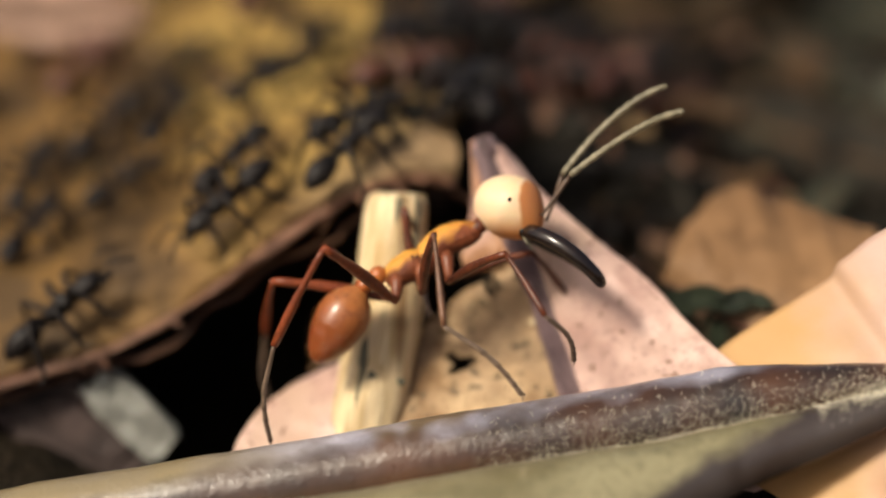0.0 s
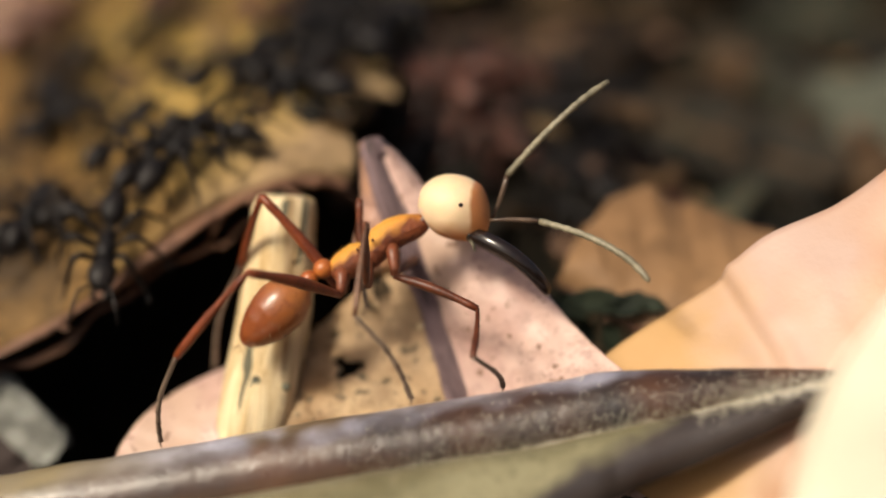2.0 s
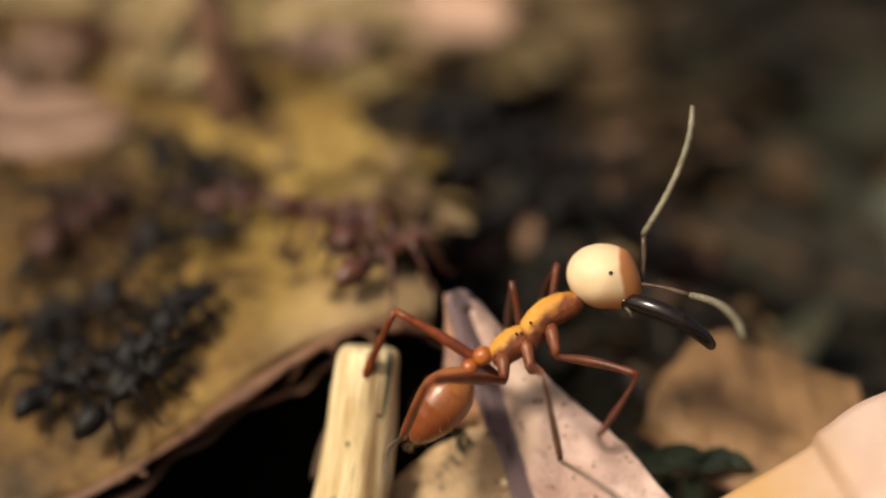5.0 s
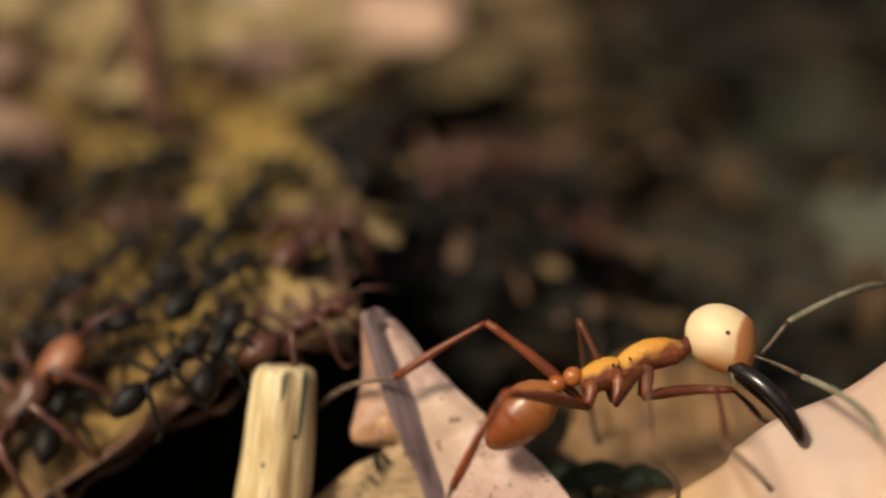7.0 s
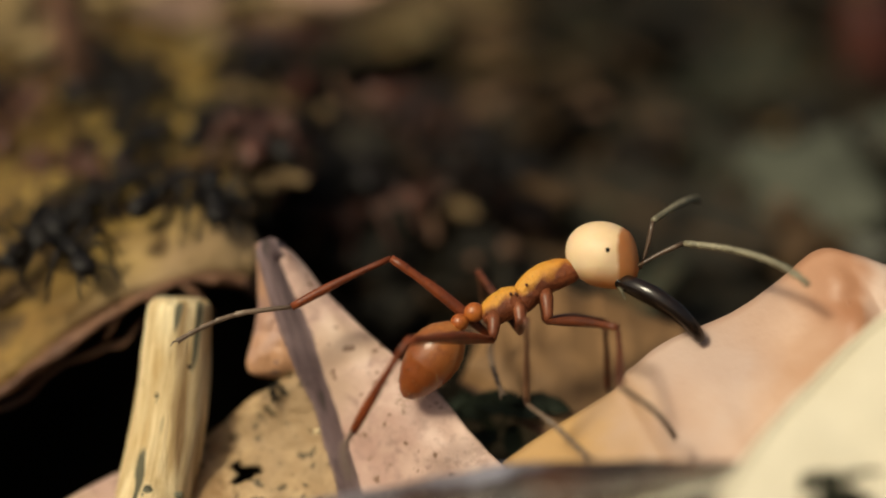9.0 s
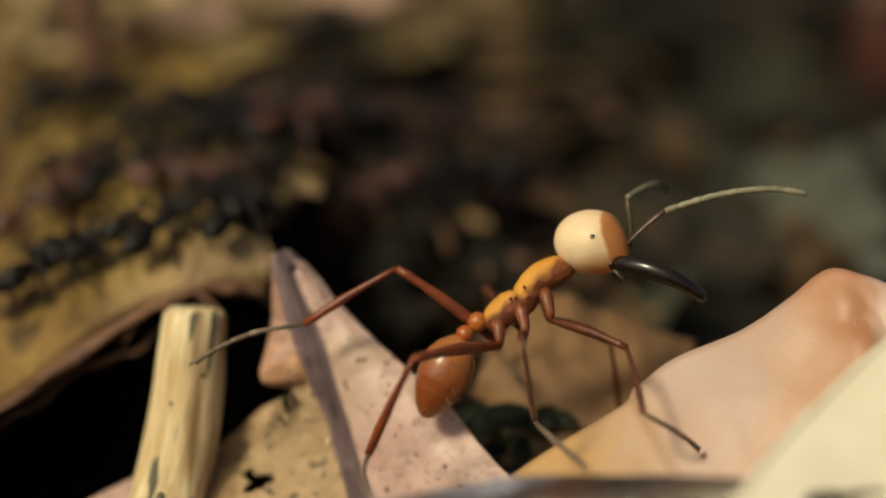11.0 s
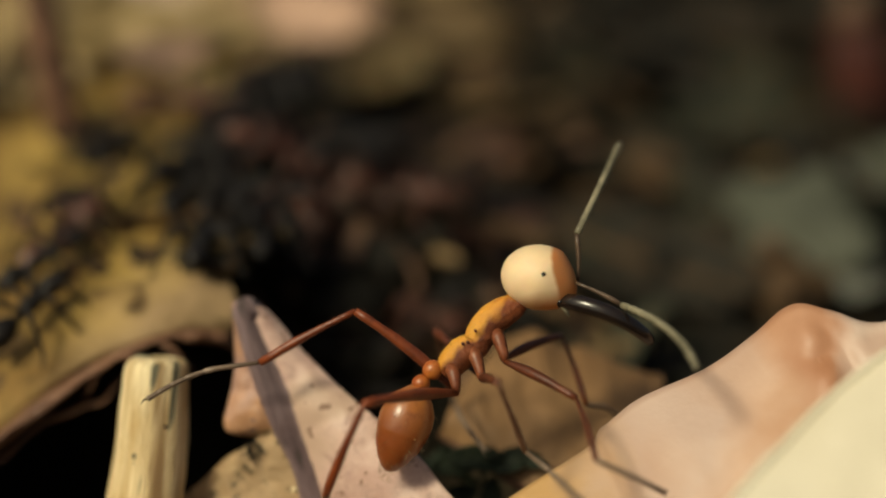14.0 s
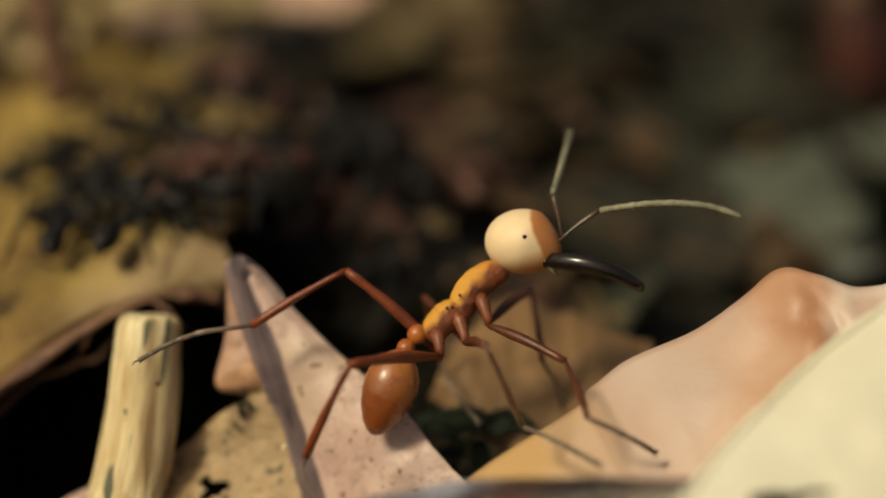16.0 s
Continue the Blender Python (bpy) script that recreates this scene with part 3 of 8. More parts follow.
# ---- straw-coloured broken stem ----
def make_stem():
    stem = thing("plant_stem", None, "cut straw-coloured hollow plant stem with grey mildew spots", "stem")
    axis = spline([(-7.25, -1.25, 3.6), (-7.35, -2.6, 3.55), (-7.55, -5, 3.5), (-7.93, -7.5, 3.1), (-8.3, -9.65, 2.5), (-9.1, -13.9, 2.2), (-10.0, -18.5, 2.6)], 34)
    bm = bmesh.new()
    sides, rings = 40, []
    for i, (x, y, z) in enumerate(axis):
        f = i / 33
        r = (1.24 + 0.27 * min(1, f * 2.2)) * (0.84, 0.96)[i] if i < 2 else 1.24 + 0.27 * min(1, f * 2.2)
        ring = []
        for k in range(sides):
            a = 2 * math.pi * k / sides
            ridge = 1 + 0.035 * noise.noise(Vector((k * 1.3, i * 0.12, 2))) + 0.05 * noise.noise(Vector((k * 0.35, i * 0.25, 7)))
            lip = 0.10 * noise.noise(Vector((k * 0.8, 0, 5))) - 0.05 * math.cos(a) if i == 0 else 0
            p = place(x + math.cos(a) * r * ridge, y + lip, z + math.sin(a) * r * ridge)
            ring.append(bm.verts.new(p))
        rings.append(ring)
    inner = [bm.verts.new(v.co.lerp(place(-7.25, -1.08, 3.6), 0.35)) for v in rings[0]]
    deep = [bm.verts.new(v.co + place(0, -0.12, 0) - (v.co - place(-7.25, -1.2, 3.6)) * 0.4) for v in inner]
    chain = [deep, inner, *rings]
    for a, b in zip(chain, chain[1:]):
        for k in range(sides):
            bm.faces.new((a[k], a[(k + 1) % sides], b[(k + 1) % sides], b[k]))
    bm.faces.new(deep), bm.faces.new(rings[-1])
    part("stalk", bm, M["straw"], stem)
    splinters = bmesh.new()
    rnd = random.Random(4)
    for k in range(16):
        a = rnd.uniform(3.3, 6.2)
        y = rnd.uniform(-9, -1.6)
        r = 1.16 + 0.28 * min(1, (-y - 1.2) / 8)
        x0 = -7.2 + (y + 1.2) * 0.13
        h = rnd.uniform(0.5, 1.6)
        tube([place(x0 + math.cos(a) * r, y, 3.6 + math.sin(a) * r), place(x0 + math.cos(a) * (r + 0.05), y + h * 0.5, 3.6 + math.sin(a) * (r + 0.05)),
              place(x0 + math.cos(a) * r, y + h, 3.6 + math.sin(a) * r)], [0.02, 0.045, 0.015], 5, bm=splinters)
    part("fibre", splinters, M["pith"], stem, "loose pale straw fibre")
    for x, y, z, size in ((-7.6, -7.9, 1.75, 0.24), (-8.3, -8.9, 1.25, 0.30), (-7.25, -6.6, 2.05, 0.15), (-7.0, -8.6, 1.5, 0.17), (-7.9, -5.2, 2.1, 0.12)):
        bm = bmesh.new()
        for j in range(4):
            ball(place(x + rnd.uniform(-0.12, 0.12), y + rnd.uniform(-0.25, 0.25), z + 0.10), (size * rnd.uniform(0.5, 0.9), 0.12, size * rnd.uniform(0.6, 1.3)), 10, 8, bm)
        part("mildew_spot", bm, M["mildew"], stem, "grey-green mildew spot")
    black = ball(place(-6.78, -3.88, 2.42), (0.13, 0.10, 0.12), 10, 8)
    part("speck", black, M["jaw"], stem, "black fungus speck")


make_stem()


# ---- peaked dry leaf: tan half, pink half, raised rib ----
LEFT = spline([(-4.15, 0.95, 3.7), (-4.1, -0.5, 3.7), (-4.1, -1.6, 3.6), (-4.28, -2.7, 3.5), (-4.55, -3.85, 3.5), (-4.32, -4.22, 3.5), (-3.25, -4.4, 3.7), (-3.4, -4.75, 3.7),
               (-4.6, -5.4, 4.0), (-6.0, -6.6, 4.8), (-7.6, -7.6, 5.4), (-9.2, -8.1, 5.0), (-12.1, -9.5, 3.0), (-13.6, -11.2, 1.6), (-14.2, -13.5, 0.6)], 90)
RIBLINE = spline([(-3.65, 0.85, 3.6), (-3.25, -0.5, 3.4), (-2.9, -1.4, 3.3), (-2.55, -2.3, 3.2), (-2.3, -2.9, 3.1), (-2.05, -3.6, 3.0), (-1.9, -4.0, 3.0), (-1.75, -4.4, 3.0),
                  (-1.5, -5.0, 3.0), (-1.2, -5.8, 3.0), (-0.9, -6.9, 2.9), (-0.65, -7.6, 2.7), (-0.3, -8.8, 2.3), (0.1, -10.6, 1.6), (0.6, -13, 0.8)], 90)
RIGHT = spline([(-2.95, 0.65, 3.5), (-2.25, -0.12, 3.5), (-1.6, -0.95, 3.4), (-0.75, -1.75, 3.2), (-0.1, -2.35, 3.0), (0.9, -3.2, 2.6), (1.6, -3.75, 2.3), (2.4, -4.4, 1.9),
                (3.2, -5.15, 1.4), (4.2, -6.3, 0.6), (5.2, -7.3, -0.1), (6.2, -8.1, -0.6), (7.6, -9.3, -1.2), (9.0, -11, -1.8), (10, -13, -2.2)], 90)


def peak_shape(u, v):
    k = min(int(u * 89), 88)
    f = u * 89 - k
    a, m, b = (Vector(q[k]).lerp(Vector(q[k + 1]), f) for q in (LEFT, RIBLINE, RIGHT))
    p = a.lerp(m, v * 2) if v < 0.5 else m.lerp(b, v * 2 - 1)
    w = abs(v - 0.5) * 2
    wave = 0.35 * bumpy((p.x, p.y, 2), 3.2) * w + (0.16 * bumpy((p.x, p.y, 6), 0.9) if v < 0.5 else 0.05 * bumpy((p.x, p.y, 6), 1.2)) * min(1, w * 3)
    edge = 0.5 * max(0, w - 0.75) * (1 if v > 0.5 else 0.4)
    return place(p.x, p.y, p.z + wave - 0.5 * math.sin(w * math.pi) * (0.6 if v > 0.5 else 0.25) + edge)


HOLE = place(-4.75, -8.2, 4.3)


def outside_hole(p):
    d = p - HOLE
    dx, dy = d.x, d.y * math.sin(TILT) + d.z * math.cos(TILT)
    a = math.atan2(dy, dx)
    return math.hypot(dx / 0.55, dy / 0.36) > 1 + 0.35 * math.sin(3 * a + 1) + 0.2 * math.sin(7 * a)


def make_peaked_leaf():
    leaf = thing("dry_leaf", None, "peaked dry leaf, half spotted tan and half dusty pink", "leaf")
    part("blade", sheet(peak_shape, 180, 80, 0.12, outside_hole, lambda p, u, v: 0 if v < 0.5 and u > 0.40 + 0.03 * bumpy((p.x, p.y, p.z), 0.7) and p.x > -8.3 + 0.7 * bumpy((p.z, p.y, p.x), 0.8) else 2 if v < 0.5 and u < 0.42 else 1), [M["tan_leaf"], M["pink_leaf"], M["shaded_lobe"]], leaf)
    rib = [place(x, y, z - 0.15) for x, y, z in RIBLINE]
    part("midrib", tube(rib[::2], [0.62 + 0.16 * math.sin(min(1, i / 26) * math.pi) + 0.05 * max(0, (i - 22) / 23) for i in range(45)], 16, squash=(1, 0.45), wave=0.14), M["midrib"], leaf, "grey-plum raised rib")
    knob = tube([place(-3.5, 0.2, 3.35), place(-3.66, 0.6, 3.3), place(-3.78, 0.95, 3.3), place(-3.85, 1.12, 3.3)], [0.58, 0.52, 0.44, 0.26], 14, wave=0.6, squash=(0.9, 0.5))
    part("stalk_stub", knob, M["midrib"], leaf, "frayed stub of the leaf stalk")
    bits = bmesh.new()
    rnd = random.Random(9)
    for k in range(7):
        x, y = -3.3 + rnd.uniform(-0.45, 0.3), -4.55 + rnd.uniform(-0.5, 0.35)
        tube([place(x, y, 3.35), place(x + rnd.uniform(-0.3, 0.3), y - 0.25, 3.3), place(x + rnd.uniform(-0.3, 0.3), y - 0.6, 3.25)], [0.03, 0.07, 0.02], 5, bm=bits)
    part("torn_fringe", bits, M["l_dark"], leaf, "blackened torn edge")
    part("droplet", ball(place(-1.75, -6.45, 2.55), (0.13, 0.10, 0.13), 12, 8), M["pith"], leaf, "tiny pale grain by the rib")


make_peaked_leaf()


# ---- broad orange-pink leaf under the front feet ----
EDGE = spline([(3.2, -10.5, 1.8), (5.0, -8.2, 1.4), (6.3, -7.0, 1.0), (8.8, -5.35, 0.5), (9.9, -4.62, 0.45), (10.15, -4.05, 0.15), (10.5, -3.75, 0.0), (11.7, -2.8, -0.3), (14.1, -1.75, -0.8), (16.0, -0.45, -1.1), (17.3, 0.6, -1.3), (18.6, 0.35, -1.6), (20.3, -0.1, -1.9), (24, 1.0, -2.6)], 60)


def broad_shape(u, v):
    k = min(int(u * 59), 58)
    f = u * 59 - k
    a = Vector(EDGE[k]).lerp(Vector(EDGE[k + 1]), f)
    end = Vector((8.5 + 16 * u, -13.5 + 2.0 * u, -5.2 - 3.4 * u))
    p = a.lerp(end, v)
    p.z += 0.9 * (v * v - v) * 2.0 + 0.30 * bumpy((p.x, p.y, 1), 4) * min(1, v * 4)
    p.z += 0.7 * max(0, 1 - abs(u - 0.72) * 6) * max(0, 1 - v * 5) + 0.55 * bumpy((p.x, p.y, 4), 1.5) * max(0, min(1, (u - 0.66) * 8)) * min(1, v * 8)
    return place(*p)


def make_broad_leaf():
    leaf = thing("broad_leaf", None, "smooth orange-pink dead leaf with a folded upper corner", "leaf")
    part("blade", sheet(broad_shape, 90, 50, 0.14), M["orange_leaf"], leaf)
    vein = []
    for i in range(16):
        p = broad_shape(0.78 - 0.02 * i / 15, i / 15)
        vein.append(p + place(0, 0, -0.02))
    part("vein", tube(vein, [0.12 - 0.04 * i / 15 for i in range(16)], 10, squash=(1, 0.35), wave=0.3), M["orange_leaf"], leaf)
    for j, (u0, u1) in enumerate(((0.70, 0.45), (0.74, 0.55), (0.80, 0.93))):
        side = [broad_shape(u0 + (u1 - u0) * s, 0.30 + 0.18 * j - 0.2 * s) + place(0, 0, -0.02) for s in [k / 9 for k in range(10)]]
        part("side_vein", tube(side, [0.05] * 10, 6), M["orange_leaf"], leaf)


make_broad_leaf()


# ---- fawn leaf that stands in the gap behind the feet ----
FAWN_TOP = spline([(4.8, -3.7, 8.4), (5.8, -2.3, 9.0), (7.2, -0.9, 9.6), (9.0, -1.1, 9.4), (11.2, -1.9, 9.0), (13.6, -2.9, 8.0)], 30)
FAWN_LOW = spline([(4.0, -4.8, 6.4), (4.9, -5.3, 6.0), (6.0, -6.0, 5.2), (7.6, -6.9, 4.4), (9.6, -7.6, 3.2), (12.6, -7.4, 2.2)], 30)


def fawn_shape(u, v):
    k = min(int(u * 29), 28)
    f = u * 29 - k
    a, b = (Vector(q[k]).lerp(Vector(q[k + 1]), f) for q in (FAWN_TOP, FAWN_LOW))
    p = a.lerp(b, v)
    p.z += -1.1 * math.sin(v * math.pi) + 0.30 * bumpy((p.x, p.y, 2), 3.2) + 0.05 * bumpy((p.x, p.y, 7), 0.8)
    p.y += 0.7 * bumpy((p.x, 2, v), 2.2) * (1 - v)
    return place(*p)


def make_fawn_leaf():
    leaf = thing("dry_leaf", None, "fawn-brown dead leaf standing in the gap behind", "leaf")
    part("blade", sheet(fawn_shape, 60, 40, 0.12), M["fawn"], leaf)
    part("rolled_edge", tube([fawn_shape(i / 23, 1.0) for i in range(24)], [0.16 + 0.10 * bumpy((i * 0.5, 1, 1), 1) for i in range(24)], 8, wave=0.5), M["rim"], leaf, "darker rolled lower edge")
    part("midrib", tube([fawn_shape(0.15 + 0.8 * i / 19, 0.30 + 0.25 * i / 19) + place(0, 0, -0.05) for i in range(20)], [0.13 - 0.004 * i for i in range(20)], 8), M["fawn"], leaf)


make_fawn_leaf()


# ---- dark waxy leaf in front, two swollen halves with a hairy groove ----
GROOVE = spline([(-30, -16.1), (-22, -14.6), (-11, -12.8), (-2.8, -11.4), (2.4, -10.55), (8.6, -9.2), (11.8, -8.5), (14.1, -7.9)], 60)


def waxy_shape(u, v):
    k = min(int(u * 59), 58)
    f = u * 59 - k
    gx, gy = (GROOVE[k][i] * (1 - f) + GROOVE[k + 1][i] * f for i in (0, 1))
    taper = min(1, max(0, 14.25 - gx) / 9.5) ** 0.75
    w = v * 2 - 1
    if w > 0:
        r, a, a0 = 1.48 * taper, radians(-25 + 150 * w), radians(-25)
        y, z = gy + r * (math.sin(a) - math.sin(a0)), -4.4 - r * (math.cos(a) - math.cos(a0))
    else:
        wide = max(0, min(1, (5.0 - gx) / 10))
        r, a, a0 = (1.45 + 2.6 * wide) * taper, radians(112 + (140 - 75 * wide) * w), radians(112)
        y, z = gy + r * (math.sin(a) - math.sin(a0)), -4.4 - r * (math.cos(a) - math.cos(a0))
    return place(gx + 0.05 * bumpy((gx, y, z), 1), y + 0.06 * bumpy((gx, z, 3), 2.4), z)


def groove_paint(p, u, v):
    """The far half, the near half and the olive groove between them."""
    wave = 0.012 * bumpy((p.x, p.y, p.z), 0.8)
    return 1 if 0.455 < v + wave < 0.520 else 0 if v > 0.5 else 2


def make_waxy_leaf():
    leaf = thing("waxy_leaf", None, "dark olive waxy leaf with a painted pale sheen and a hairy groove", "leaf")
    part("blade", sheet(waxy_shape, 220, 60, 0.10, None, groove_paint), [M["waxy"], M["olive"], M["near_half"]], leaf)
    rnd = random.Random(11)
    spots = []
    for k in range(10500):
        u = 1 - 0.60 * rnd.random() ** 1.8
        v = min(0.98, max(0.02, rnd.choice((rnd.gauss(0.57, 0.05), rnd.gauss(0.60, 0.07), rnd.gauss(0.515, 0.02), rnd.gauss(0.36, 0.07) if u > 0.7 else 0.53))))
        p = waxy_shape(u, v)
        q, r = waxy_shape(min(1, u + 0.004), v), waxy_shape(u, min(1, v + 0.01))
        way = (q - p).cross(r - p)
        if way.length < 1e-7:
            continue
        way = (way if way.z > 0 else -way).normalized()
        spots.append((p + way * 0.08, way + Vector((rnd.uniform(-0.4, 0.4), rnd.uniform(-0.4, 0.2), 0.2))))
    hairs(spots, 0.16, 0.021, M["hair"], leaf, "leaf_hair", "short pale leaf hairs")
    return leaf


waxy_leaf = make_waxy_leaf()


# ---- pale cream leaf close to the lens ----
def leaf_piece(seed):
    rnd = random.Random(seed)
    length, width, bend = rnd.uniform(0.9, 1.3), rnd.uniform(0.35, 0.6), rnd.uniform(-0.4, 0.4)

    def shape(u, v):
        w = width * (math.sin(math.pi * (0.04 + 0.92 * u)) ** 0.7) * (1 + 0.25 * noise.noise(Vector((u * 5, seed, v > 0.5))))
        s = (v - 0.5) * 2
        return Vector(((u - 0.5) * 2 * length, s * w, 0.25 * abs(s) ** 1.5 * width + bend * (u - 0.5) ** 2 + 0.10 * bumpy((u * 3, v * 3, seed), 1)))

    return sheet(shape, 22, 10, 0.03)


CREAM = spline([(10.1, -16, -16), (9.5, -12, -15), (9.9, -10, -14), (11.1, -8, -12), (12.9, -6, -10), (15.2, -4, -8), (17.9, -2, -6.5), (20.9, 0, -5.6), (25.7, 3, -5)], 50)


def cream_shape(u, v):
    k = min(int(u * 49), 48)
    f = u * 49 - k
    a = Vector(CREAM[k]).lerp(Vector(CREAM[k + 1]), f)
    end = Vector((21 + 14 * u, -18 + 10 * u, -20 + 7 * u))
    p = a.lerp(end, v)
    p.z += 0.5 * bumpy((p.x, p.y, 4), 5) * min(1, 5 * v)
    p.x += 0.14 * bumpy((p.y, 1, 1), 1.4) * (1 - v)
    p.z += 0.5 * max(0, 1 - v * 9) ** 2
    return place(*p)


GAP = (15.6, -7.4)


def beside_gap(p):
    y = p.y * math.sin(TILT) + p.z * math.cos(TILT)
    return math.hypot((p.x - GAP[0]) / 1.1, (y - GAP[1]) / 0.7) > 1 + 0.06 * math.sin(1.3 * p.x)


def make_cream_leaf():
    leaf = thing("cream_leaf", None, "pale cream dead leaf with a round gap, bright in the sun", "leaf")
    part("blade", sheet(cream_shape, 150, 130, 0.18, beside_gap), M["cream"], leaf)
    part("rolled_edge", tube([cream_shape(i / 59, 0.0) for i in range(60)], [0.16 + 0.05 * bumpy((i * 0.4, 3, 1), 1) for i in range(60)], 8, wave=0.3), M["cream"], leaf)
    # an added dark green sheet lies close under the gap to darken it
    i0, j0 = min(((i / 60, j / 60) for i in range(61) for j in range(61)), key=lambda q: math.hypot(cream_shape(*q).x - GAP[0], cream_shape(*q).y * math.sin(TILT) + cream_shape(*q).z * math.cos(TILT) - GAP[1]))
    core = cream_shape(i0, j0) + place(0, 0, 0.9)

    def under(u, v):
        return core + place((u - 0.5) * 2.8, (v - 0.5) * 2.0, (u - v) * 0.8 + 0.2 * bumpy((u * 6, v * 6, 1), 1))

    scrap = thing("leaf_scrap", None, "dark green sheet added to darken the gap", "leaf")
    part("blade", sheet(under, 20, 20, 0.08), M["l_green"], scrap)


make_cream_leaf()


# ---- weathered bark chip ----
def make_bark_chip():
    chip = thing("bark_chip", None, "weathered grey bark chip lying beside a plum piece of wood", "bark")
    for name, mat, cx, cy, cz, sx, sy, sz, turn, label in (
            ("grey_slab", "bark", -18.7, -10.6, 6.3, 2.1, 0.95, 0.45, -44, "splintered grey outer slab"),
            ("inner_wood", "plum_bark", -21.0, -11.2, 8.0, 3.4, 2.0, 1.8, -30, "plum-brown inner wood")):
        bm = bmesh.new()
        bmesh.ops.create_icosphere(bm, subdivisions=4, radius=1)
        ca, sa = math.cos(radians(turn)), math.sin(radians(turn))
        for v in bm.verts:
            p = v.co.copy()
            q = Vector([math.copysign(abs(c) ** 0.4, c) for c in p])
            q *= 1 + 0.16 * bumpy(p * 2, 1, 2) + 0.13 * bumpy((p.x * 3, p.y * 9, p.z * 9), 1, 5) + 0.10 * bumpy(p * 16, 1, 8)
            x, y, z = q.x * sx, q.y * sy, q.z * sz
            v.co = place(cx + x * ca - y * sa, cy + x * sa + y * ca, cz + z)
        part(name, bm, M[mat], chip, label, smooth=False)


make_bark_chip()


# ---- leaf litter, twigs and stones behind ----
def twig_piece(seed):
    rnd = random.Random(seed)
    pts = spline([(x, rnd.uniform(-0.12, 0.12), rnd.uniform(-0.08, 0.08)) for x in (-1, -0.5, 0, 0.5, 1)], 16)
    bm = tube(pts, [0.075 - 0.03 * i / 15 for i in range(16)], 8, wave=0.4, seed=seed)
    p = pts[9]
    return tube([p, (p[0] + 0.15, p[1] + 0.2, p[2] + 0.05), (p[0] + 0.35, p[1] + 0.42, p[2] + 0.15)], [0.045, 0.03, 0.012], 6, bm=bm)


def clod_piece(seed):
    bm = bmesh.new()
    bmesh.ops.create_icosphere(bm, subdivisions=3, radius=1)
    for v in bm.verts:
        v.co *= 1 + 0.45 * bumpy(v.co * 1.6, 1, seed) + 0.15 * bumpy(v.co * 5, 1, seed + 3)
        v.co.z *= 0.75
    return bm


KINDS = {}
BENDS = {}
for seed in range(1, 6):
    rnd = random.Random(seed)
    BENDS[seed] = (rnd.uniform(0.9, 1.3), rnd.uniform(0.35, 0.6), rnd.uniform(-0.4, 0.4))


def rib_height(seed):
    length, width, bend = BENDS[seed]
    return lambda x: bend * (x / 2 / length) ** 2 + 0.10 * bumpy(((x / 2 / length + 0.5) * 3, 1.5, seed), 1) + 0.02


RIB_Z = {seed: rib_height(seed) for seed in BENDS}


def litter(kind, seed, mat, x, y, size, turn, lift=0.0, tilt=(0, 0), name="", label="", category="", z=None, group=""):
    """A piece of litter at a place of the plan; alike pieces share their mesh."""
    key = (kind, seed, mat)
    if key not in KINDS:
        maker = {"leaf": leaf_piece, "twig": twig_piece, "clod": clod_piece}[kind]
        ob = part("tmp", maker(seed), M[mat])
        KINDS[key] = ob.data
        bpy.data.objects.remove(ob)
    ob = new(name, KINDS[key])
    if kind == "leaf":
        rib_key = ("rib", seed, mat)
        if rib_key not in KINDS:
            made = part("tmp", tube([(x, 0, RIB_Z[seed](x)) for x in [-1.05 + 0.15 * i for i in range(15)]], [0.05 - 0.002 * i for i in range(15)], 6), M["l_brown"])
            KINDS[rib_key] = made.data
            bpy.data.objects.remove(made)
        new("leaf_rib", KINDS[rib_key]).parent = ob
    height = ground_height(x, y) if z is None else z(x, y) if callable(z) else z
    ob.matrix_world = mm(x, y, height + lift, tilt[0], tilt[1], turn) @ Matrix.Diagonal((size, size, size, 1))
    return tagged(ob, label, category, group)


WORDS = {"l_tan": "tan", "l_pink": "dusty pink", "l_brown": "dark brown", "l_dark": "darkened", "l_green": "grey-green", "l_yellow": "mottled yellow", "l_bright": "bright tan", "l_rose": "rose-tan"}


